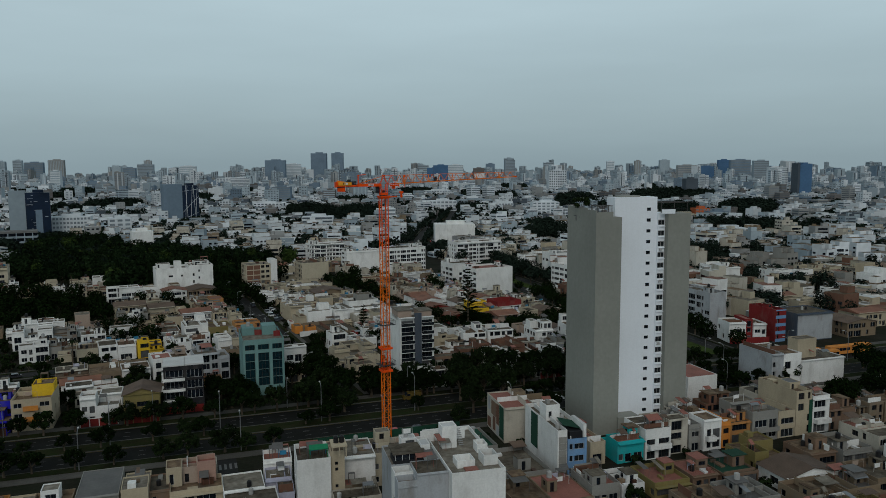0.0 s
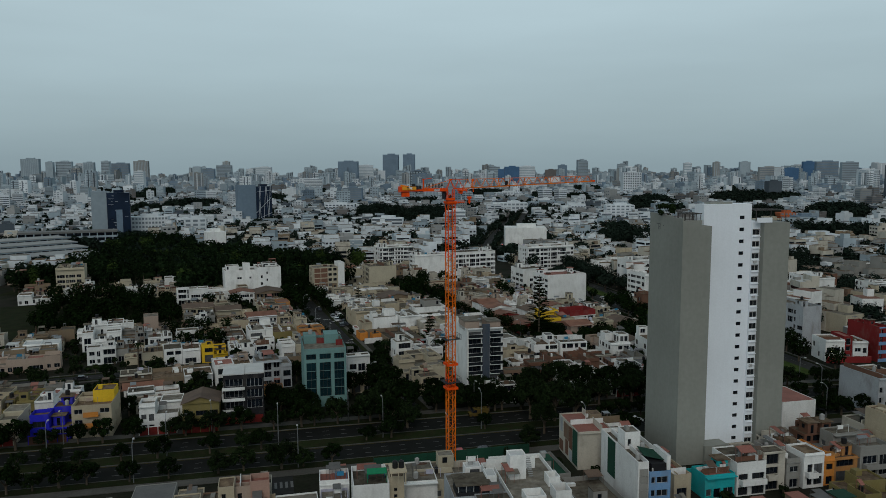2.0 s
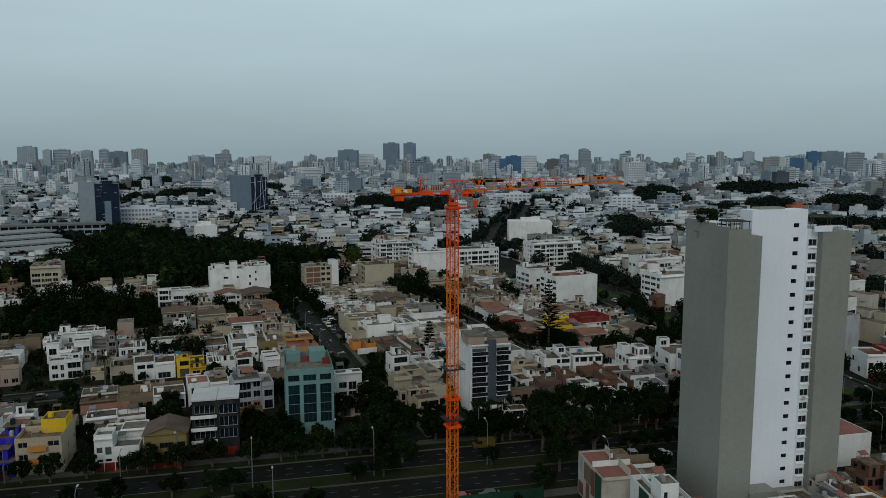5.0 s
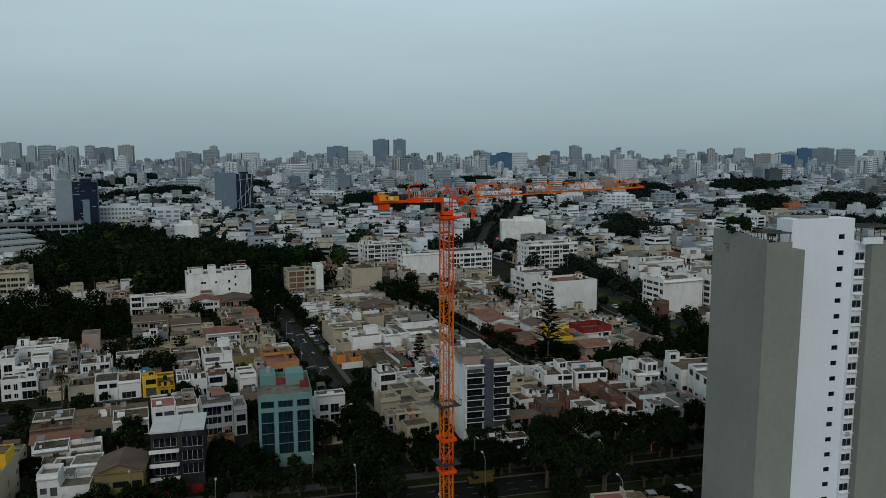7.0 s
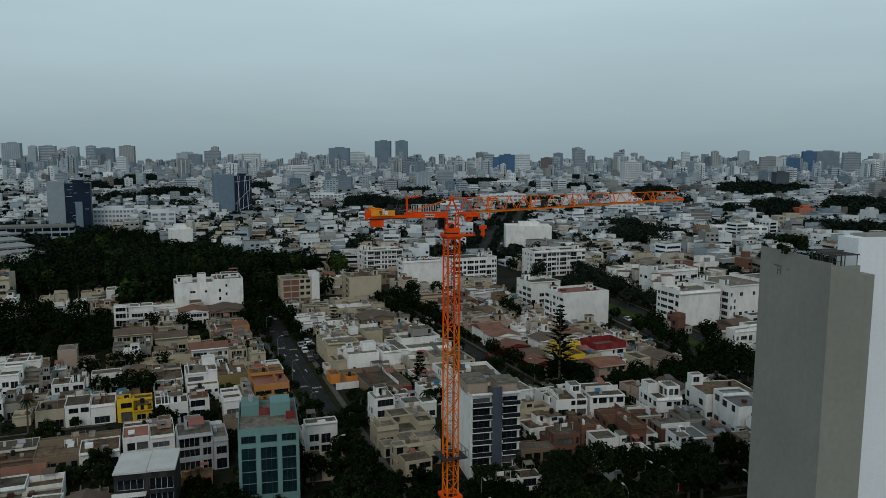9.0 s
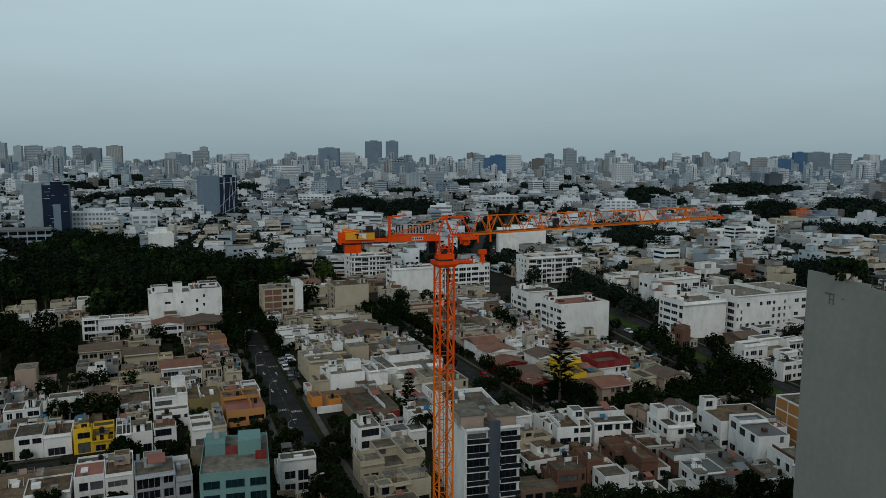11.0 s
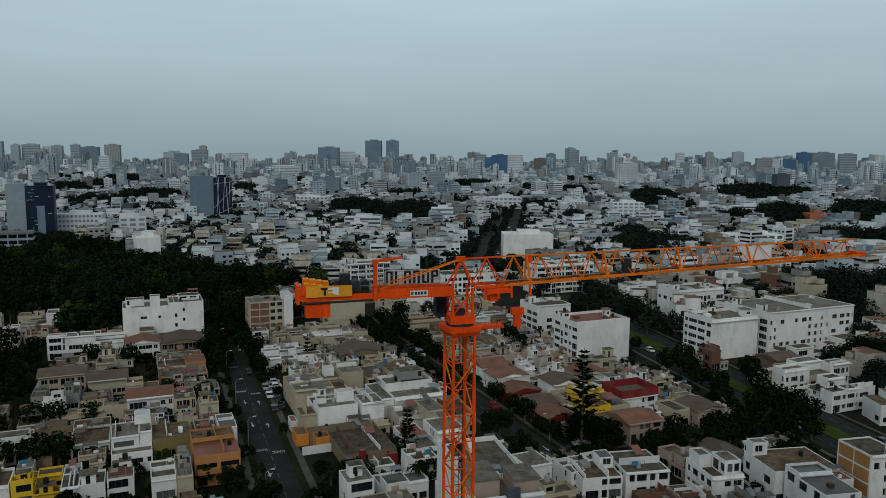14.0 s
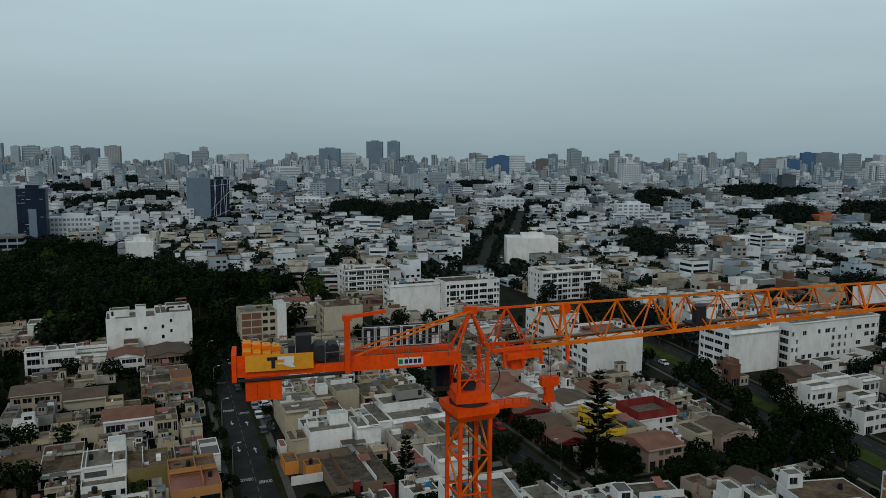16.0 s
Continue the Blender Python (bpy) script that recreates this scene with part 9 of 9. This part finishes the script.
for k in range(18):
    x = -92 + k * 5 + tree_rng.uniform(-1, 1)
    if not -49 < x < -32:
        tree(x, tree_rng.choice((107.6, 116.6)), tree_rng.choice(("round", "small")), tree_rng.uniform(0.7, 1.1))
for k in range(14):
    tree(60 + k * 5.4, tree_rng.choice((92.6, 99.6)), "round", tree_rng.uniform(0.8, 1.2))
for u in range(100, 220, 14):
    for a in (-11.2, 11.2):
        if tree_rng.random() < (0.75 if a else 0.35):
            p = BLVD @ Vector((a + tree_rng.uniform(-0.8, 0.8), u, 0))
            tree(p.x, p.y, "round", tree_rng.uniform(0.8, 1.3))
for x, y, s in ((131, 114, 0.7), (137, 96, 0.95), (139, 93, 0.7), (133, 103, 0.85), (128, 108, 0.6), (141, 104, 0.8), (145, 112, 0.7), (152, 122, 0.75), (126, 98, 0.6), (157, 130, 0.8), (204, 130, 0.95), (210, 128, 0.9), (147, 97, 0.6)):
    tree(x, y, "big", s)
for x, y, s in ((120, 96, 1.2), (116, 93, 1.0), (112, 95, 1.3), (108, 91, 0.9), (101, 93, 1.2), (96, 95, 1.0), (124, 89, 1.1), (130, 91, 1.3), (135, 87, 1.0), (92, 92, 1.1), (85, 103, 1.3), (81, 106, 1.4), (78, 103, 1.2), (83, 99, 1.2), (150, 105, 1.0), (118, 101, 0.8),
                (19, 104, 1.0), (22, 107, 0.9), (24, 104, 0.8), (17, 110, 0.7)):
    tree(x, y, "round", s)
for x, y, s in ((140, 148, 1.3), (142, 140, 1.4), (138, 131, 1.3), (139, 124, 1.2), (150, 152, 1.3), (106, 186, 1.2), (109, 199, 1.4), (95, 246, 1.3), (84, 250, 1.4), (70, 218, 1.3), (80, 240, 1.3), (17, 232, 1.2), (13, 240, 1.3),
                (6, 236, 1.3), (14, 252, 1.4), (5, 250, 1.4), (10, 262, 1.4), (16, 268, 1.4), (4, 270, 1.4), (15, 222, 1.2), (4, 222, 1.2)):
    tree(x, y, "round", s)
for gx in range(-100, -46, 7):
    for gy in range(184, 262, 8):
        x, y = gx + tree_rng.uniform(-3, 3), gy + tree_rng.uniform(-3, 3)
        if clear(x, y, 1.5):
            tree(x, y, tree_rng.choice(("round", "big", "round")), tree_rng.uniform(0.7, 1.1))
# gardens between the houses
made = 0
while made < 50:
    x, y = tree_rng.uniform(-100, 130), tree_rng.uniform(60, 240)
    if clear(x, y, 0.9) and free_of_roads(x - 0.5, y - 0.5, 1, 1):
        tree(x, y, tree_rng.choice(("small", "small", "round")), tree_rng.uniform(0.7, 1.1))
        made += 1
made = 0
while made < 14:
    x, y = tree_rng.uniform(-40, 110), tree_rng.uniform(-75, 0)
    if clear(x, y, 1.2) and math.hypot(x, y) > 8:
        tree(x, y, "small", tree_rng.uniform(0.7, 1.3))
        made += 1
# tree on the tower's roof
tree(50.2, -5.0, "small", 1.3, 53.0, "small round tree in the tower's roof garden")


def araucaria(x, y, h, s=1.0):
    """A Norfolk pine: straight stem, tiers of level branches with upturned sprays."""
    rg = random.Random(int(x * 7))
    ob = base("norfolk_pine", pose(x, y, 0), "tall dark Norfolk pine with level tiers of branches", "tree")
    g = Geo()
    g.beam((0, 0, 0), (0, 0, h), 0.28 * s, 0, 7, 0.04)
    put("trunk", g, ["bark"], None, ob)
    g = Geo()
    tiers = int(h / 1.3)
    for k in range(tiers):
        z = h * 0.12 + k * (h * 0.88) / tiers
        reach = (0.25 * (h - z) + 0.45) * s * rg.uniform(0.8, 1.1)
        for b in range(6):
            a = b * 1.047 + k * 0.5 + rg.uniform(-0.2, 0.2)
            dx, dy = math.cos(a), math.sin(a)
            tip = (dx * reach, dy * reach, z + reach * 0.12)
            g.beam((0, 0, z), tip, 0.05, 0, 4, 0.02)
            if rg.random() < 0.12:
                continue
            for q in range(13):
                f = 0.22 + 0.78 * q / 12
                px, py, pz = dx * reach * f, dy * reach * f, z + reach * 0.12 * f
                for sgn in (-1, 1):
                    ex, ey = px - sgn * dy * 0.55 * s + dx * 0.25, py + sgn * dx * 0.55 * s + dy * 0.25
                    g.poly(((px, py, pz), (ex, ey, pz + 0.15), (ex + dx * 0.12, ey + dy * 0.12, pz + 0.38), (px + dx * 0.12, py + dy * 0.12, pz + 0.16)))
    put("foliage", g, ["leaf_deep"], None, ob)


araucaria(76, 100, 26, 1.15)
araucaria(37, 112, 13, 0.9)
araucaria(300, 330, 20)
araucaria(33, 198, 10, 0.9)


def palm(x, y, h):
    rg = random.Random(int(x * 5 + y))
    ob = base("palm_tree", pose(x, y, 0), "slender palm with a drooping crown of fronds", "tree", "palms")
    g = Geo()
    g.beam((0, 0, 0), (0.2, 0.1, h), 0.2, 0, 7, 0.14)
    put("trunk", g, ["bark"], None, ob)
    g = Geo()
    for k in range(20):
        a, lift = k * 2.4, rg.uniform(-0.2, 0.9)
        dx, dy = math.cos(a), math.sin(a)
        last = Vector((0.2, 0.1, h))
        for q in range(1, 6):
            f = q / 5
            p = Vector((0.2 + dx * 2.4 * f, 0.1 + dy * 2.4 * f, h + 1.3 * lift * f - 1.7 * f * f))
            wv = Vector((-dy, dx, 0)) * 0.34 * (1.1 - f)
            wl0 = Vector((-dy, dx, 0)) * 0.34 * (1.1 - (q - 1) / 5)
            g.poly((last - wl0, p - wv, p, last))
            g.poly((last, p, p + wv, last + wl0))
            last = p
    put("fronds", g, ["leaf"], None, ob)


for x, y, h in ((-63.3, 116.6, 9), (-93, 250, 11), (-62, 268, 12), (-94, 58, 5), (-98, 50, 5), (60, 219, 8), (150, 210, 10), (157, 214, 9), (27, 72, 6), (16, 100, 6), (23, 100, 7), (33, 96, 6)):
    palm(x, y, h)

# distant woods and street trees
g = Geo()
ft = random.Random(77)


def far_tree(x, y, r, h, n=46):
    for k in range(n):
        d = Vector((ft.gauss(0, 1), ft.gauss(0, 1), ft.gauss(0, 0.8))).normalized()
        q = ft.uniform(0.6, 1.0)
        p = Vector((x + d.x * r * q, y + d.y * r * q, max(0.6, h * 0.62 + d.z * h * 0.42 * q)))
        d = (d + Vector((ft.uniform(-0.7, 0.7), ft.uniform(-0.7, 0.7), ft.uniform(-0.3, 0.9)))).normalized()
        t = d.orthogonal().normalized()
        b = d.cross(t)
        s = r * ft.uniform(0.22, 0.42) * math.sqrt(46 / n)
        g.poly((p - t * s, p - b * s, p + t * s, p + b * s))
    g.beam((x, y, 0), (x, y, h * 0.5), 0.3, 1)


for wood in WOODS:
    cx, cy, ra, rb = wood
    _, _, (ux, uy) = wood_place(cx, cy, wood)
    for k in range(max(5, int(ra * rb / 17))):
        a, q = ft.uniform(0, 6.28), math.sqrt(ft.random())
        p, v = ra * q * math.cos(a), rb * q * math.sin(a)
        dist = math.hypot(cx, cy)
        far_tree(cx + p * uy + v * ux, cy - p * ux + v * uy, ft.uniform(3.5, 7), ft.uniform(8, 15) + min(4.0, dist / 200), 420 if dist < 520 else 200 if dist < 900 else 60)
for k in range(90):
    for a, share in ((-15, 0.5), (0, 0.8), (1.5, 0.4), (16, 0.3)):
        if ft.random() < share:
            p = TOPAV @ Vector((a + ft.uniform(-1, 1), 5 + k * 10, 0))
            far_tree(p.x, p.y, ft.uniform(2.0, 3.6), ft.uniform(5, 9), 90)
for k in range(7000):
    r = 260 + 1900 * ft.random() ** 1.1
    a = radians(ft.uniform(-16, 68))
    x, y = VIEW[0] + r * math.sin(a), VIEW[1] + r * math.cos(a)
    rx, ry = x - 172, y - 355
    if abs(rx * 0.866 - ry * 0.5) < 17 and ry > 0:
        continue
    if (y > 345 or x > 165) and (r > 1000 or x > -40 and r > 430 or not clash((x - 4, y - 4, 8, 8, 0), 0)):
        for q in range(ft.choice((1, 1, 2, 4))):
            far_tree(x + q * ft.uniform(3, 7), y + ft.uniform(-5, 5), ft.uniform(2.2, 5.0), ft.uniform(6, 11), 320 if r < 430 else 70 if r < 700 else 18)
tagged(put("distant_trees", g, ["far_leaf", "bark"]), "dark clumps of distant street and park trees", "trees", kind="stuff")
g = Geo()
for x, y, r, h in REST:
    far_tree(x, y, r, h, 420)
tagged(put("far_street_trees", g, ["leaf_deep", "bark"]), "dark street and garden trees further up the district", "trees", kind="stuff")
# the dense wooded park: trees of many sizes, a few lighter crowns among them
for pale in (0, 1):
    g = Geo()
    for gx in range(-200, 74, 8):
        for gy in range(262, 580, 8):
            x, y = gx + ft.uniform(-4, 4), gy + ft.uniform(-4, 4)
            if in_park(x, y) and clear(x, y, 2.0) and not (3 < x < 16 and y < 300) and (ft.random() < 0.1) == bool(pale):
                far_tree(x, y, ft.uniform(2.6, 6.0), ft.uniform(6, 15), 260)
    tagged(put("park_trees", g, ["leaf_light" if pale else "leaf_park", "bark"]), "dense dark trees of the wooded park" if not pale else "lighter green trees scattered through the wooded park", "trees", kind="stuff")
# shrubs and hedges in yards and along walls
g = Geo()
n = 0
while n < 700:
    x, y = ft.uniform(-110, 150), ft.uniform(46, 250)
    if clear(x, y, 0.4) and free_of_roads(x - 0.3, y - 0.3, 0.6, 0.6):
        far_tree(x, y, ft.uniform(0.8, 1.8), ft.uniform(1.4, 3.2), 60)
        n += 1
n = 0
while n < 60:
    x, y = ft.uniform(-50, 120), ft.uniform(-80, 5)
    if clear(x, y, 0.5) and math.hypot(x, y) > 7:
        far_tree(x, y, ft.uniform(0.8, 1.6), ft.uniform(1.2, 2.8), 60)
        n += 1
tagged(put("garden_shrubs", g, ["leaf", "bark"]), "dark shrubs and hedges in yards and along walls", "shrubs", kind="stuff")
# ---- lamps, cars and small things ----


def street_lamp(x, y, h=9.5, turn=0.0, arm=1.8):
    ob = base("street_lamp", pose(x, y, 0, 0, 0, turn), "grey metal street lamp with a curved arm", "lamp", "avenue lamps")
    g = Geo()
    g.beam((0, 0, 0), (0, 0, h - 1), 0.11, 0, 8, 0.07)
    put("pole", g, ["metal_grey"], None, ob)
    g = Geo()
    last = Vector((0, 0, h - 1))
    for k in range(1, 6):
        a = k / 5 * math.pi / 2
        p = Vector((arm * (1 - math.cos(a)), 0, h - 1 + math.sin(a)))
        g.beam(last, p, 0.05, 0, 6)
        last = p
    put("arm", g, ["metal_grey"], None, ob)
    g = Geo()
    g.box(arm - 0.1, -0.16, h - 0.1, arm + 0.7, 0.16, h + 0.08)
    put("lamp_head", g, ["frame_light"], None, ob)


for u in range(-140, 170, 25):
    p = AV @ Vector((u + 8, 0.2, 0))
    street_lamp(p.x, p.y, 10, AV_ROT + 90)
for u in range(-130, 170, 34):
    p = AV @ Vector((u, -13.6, 0))
    street_lamp(p.x, p.y, 9, AV_ROT + 90)
    p = AV @ Vector((u + 14, 14.0, 0))
    street_lamp(p.x, p.y, 9, AV_ROT - 90)
for y in range(70, 290, 32):
    street_lamp(a_x(y) - 4.4, y, 7.5, 0, 1.2)
    street_lamp(73.4, y + 40, 7.5, 180, 1.2)

CARS = {}


def car(x, y, turn, colour="car_white", van=False, lights=False):
    ob = base("van" if van else "car", pose(x, y, 0.03, 0, 0, turn), {"car_white": "white", "car_silver": "silver", "car_red": "red", "car_dark": "black", "car_yellow": "yellow"}[colour] + (" delivery van parked on the asphalt" if van else " passenger car on the asphalt"),
              "car", "cars")
    key = (colour, van)
    if key not in CARS:
        g = Geo()
        L, W = (5.2, 1.9) if van else (4.3, 1.75)
        prof = ((0, 0.3), (0, 0.75), (0.9, 0.85), (1.5, 1.42), (3.2, 1.45), (3.9, 0.95), (4.3, 0.85), (4.3, 0.3)) if not van else ((0, 0.35), (0, 1.1), (0.7, 1.3), (1.2, 2.2), (5.2, 2.25), (5.2, 0.35))
        for side, sg in ((-W / 2, 1), (W / 2, -1)):
            g.poly([(a - L / 2, side, z) for a, z in prof][::-sg])
        for k in range(len(prof)):
            (a0, z0), (a1, z1) = prof[k], prof[(k + 1) % len(prof)]
            glassy = not van and k in (2, 4)
            g.poly(((a0 - L / 2, -W / 2, z0), (a0 - L / 2, W / 2, z0), (a1 - L / 2, W / 2, z1), (a1 - L / 2, -W / 2, z1)), 1 if glassy or van and k == 2 else 0)
        body = g.mesh("body", [colour, "glass_dark"])
        panes = []
        for sd in (-1, 1):
            g = Geo()
            yy = sd * (W / 2 + 0.01)
            pts = [(a - L / 2, yy, z) for a, z in (((1.2, 0.9), (1.65, 1.34), (3.1, 1.36), (3.5, 0.95)) if not van else ((0.8, 1.3), (1.2, 2.0), (2.0, 2.0), (2.0, 1.3)))]
            g.poly(pts[::-sd])
            panes.append(g.mesh("side_window", ["glass_dark"]))
        g = Geo()
        g.beam((0, -0.1, 0), (0, 0.1, 0), 0.27, 0, 12)
        wheel = g.mesh("wheel", ["rubber"])
        g = Geo()
        for sd in (-0.6, 0.6):
            g.box(L / 2 - 0.02, sd - 0.16, 0.62, L / 2 + 0.03, sd + 0.16, 0.8)
        CARS[key] = (body, panes, wheel, g.mesh("tail_light", ["tail_lamp"]), g.mesh("tail_light", ["car_red"]), L, W)
    body, panes, wheel, lit, unlit, L, W = CARS[key]
    put("body", body, None, None, ob)
    for pane in panes:
        put("side_window", pane, None, None, ob)
    for a in (-L / 2 + 0.8, L / 2 - 0.85):
        for sd in (-W / 2 + 0.08, W / 2 - 0.08):
            put("wheel", wheel, None, pose(a, sd, 0.32), ob)
    put("tail_light", lit if lights else unlit, None, None, ob)


def on_avenue(u, v, colour, turn=0.0, **k):
    p = AV @ Vector((u, v, 0))
    car(p.x, p.y, AV_ROT + turn, colour, **k)


on_avenue(20, 10, "car_yellow", 0, van=True)
on_avenue(14, -14.9, "car_dark", 0, lights=True)
on_avenue(8, -15.0, "car_red", 0, lights=True)
on_avenue(58, -4.2, "car_white", 180)
on_avenue(64, -10, "car_silver", 180)
on_avenue(100, 7, "car_white", 0)
on_avenue(108, 4.5, "car_silver", 0)
for x, y, turn, c in ((14.9, 158, 88, "car_dark"), (15.6, 170, 88, "car_white"), (15.8, 178, 88, "car_silver"), (13.6, 196, 88, "car_dark"), (8.4, 214, 88, "car_red"), (66.2, 150, 90, "car_dark"), (72, 138, 90, "car_red"),
                      (72.0, 206, 90, "car_dark"), (66.3, 220, 90, "car_silver"), (-58, 113.2, 0, "car_dark"), (-80, 110.6, 0, "car_dark"), (14.9, 226, 88, "car_white"), (66, -38.5, -9, "car_white"), (11.4, 248, 88, "car_red")):
    car(x, y, turn, c)
car(72.3, 196, 90, "car_white", van=True)
# cars drawn up before the houses of the straight street
for x, y, turn, c in ((18.4, 178.2, 4, "car_white"), (18.6, 182.4, -3, "car_silver"), (18.3, 174.6, 2, "car_dark"), (17.2, 165.8, 92, "car_dark"), (17.0, 159.6, 88, "car_dark"), (19.3, 209.5, 90, "car_white"), (18.9, 202.0, 91, "car_dark")):
    car(x, y, turn, c)
for u, a, c in ((112, -6, "car_white"), (124, -6.8, "car_dark"), (60, 6.2, "car_silver"), (20, 6.5, "car_dark"), (35, -6.3, "car_white")):
    p = BLVD @ Vector((a, u, 0))
    car(p.x, p.y, 81, c)
for k in range(16):
    p = TOPAV @ Vector((8 + (k % 3 - 1) * 2.8, 40 + k * 16, 0))
    car(p.x, p.y, -120, ("car_dark", "car_silver", "car_red", "car_white")[k % 4], lights=k % 3 == 0)

# roof things on the near blocks
def on_near(name, fn, x, y, z, rot, mats, label, category):
    g = Geo()
    fn(g)
    tagged(put(name, g, mats, pose(x, y, z, 0, 0, rot)), label, category)


on_near("roof_canopy", lambda g: (g.box(0, 0, 1.6, 3.6, 2.4, 1.75), g.poly(((0, 0, 1.75), (3.6, 0, 1.75), (3.6, 1.2, 2.3), (0, 1.2, 2.3))), g.poly(((0, 1.2, 2.3), (3.6, 1.2, 2.3), (3.6, 2.4, 1.75), (0, 2.4, 1.75))),
                                  [g.beam((a, c, 0), (a, c, 1.6), 0.05) for a in (0.1, 3.5) for c in (0.1, 2.3)]), -23.0, -16.2, 8.6, -12, ["canopy_green"], "green fabric canopy on the flat roof", "canopy")


def bus(x, y, turn):
    ob = base("bus", pose(x, y, 0.03, 0, 0, turn), "long orange articulated city bus on the avenue", "bus", "buses")
    for k in range(2):
        g = Geo()
        g.box(k * 9.2, -1.25, 0.4, k * 9.2 + 8.9, 1.25, 3.1, 0)
        body = put("body", g, ["wall_orange"], None, ob)
        for sd in (-1.27, 1.25):
            for q in range(5):
                g = Geo()
                g.box(k * 9.2 + 0.5 + q * 1.65, sd, 1.5, k * 9.2 + 2.0 + q * 1.65, sd + 0.02, 2.5)
                put("window", g, ["glass_dark"], None, body)
        for a in (1.6, 7.2):
            for sd in (-1.1, 1.1):
                g = Geo()
                g.beam((k * 9.2 + a, sd - 0.14, 0.48), (k * 9.2 + a, sd + 0.14, 0.48), 0.38, 0, 12)
                put("wheel", g, ["rubber"], None, ob)


for u, v in ((146, 8.6), (168, 8.4), (150, 4.6)):
    p = AV @ Vector((u, v, 0))
    bus(p.x, p.y, AV_ROT)
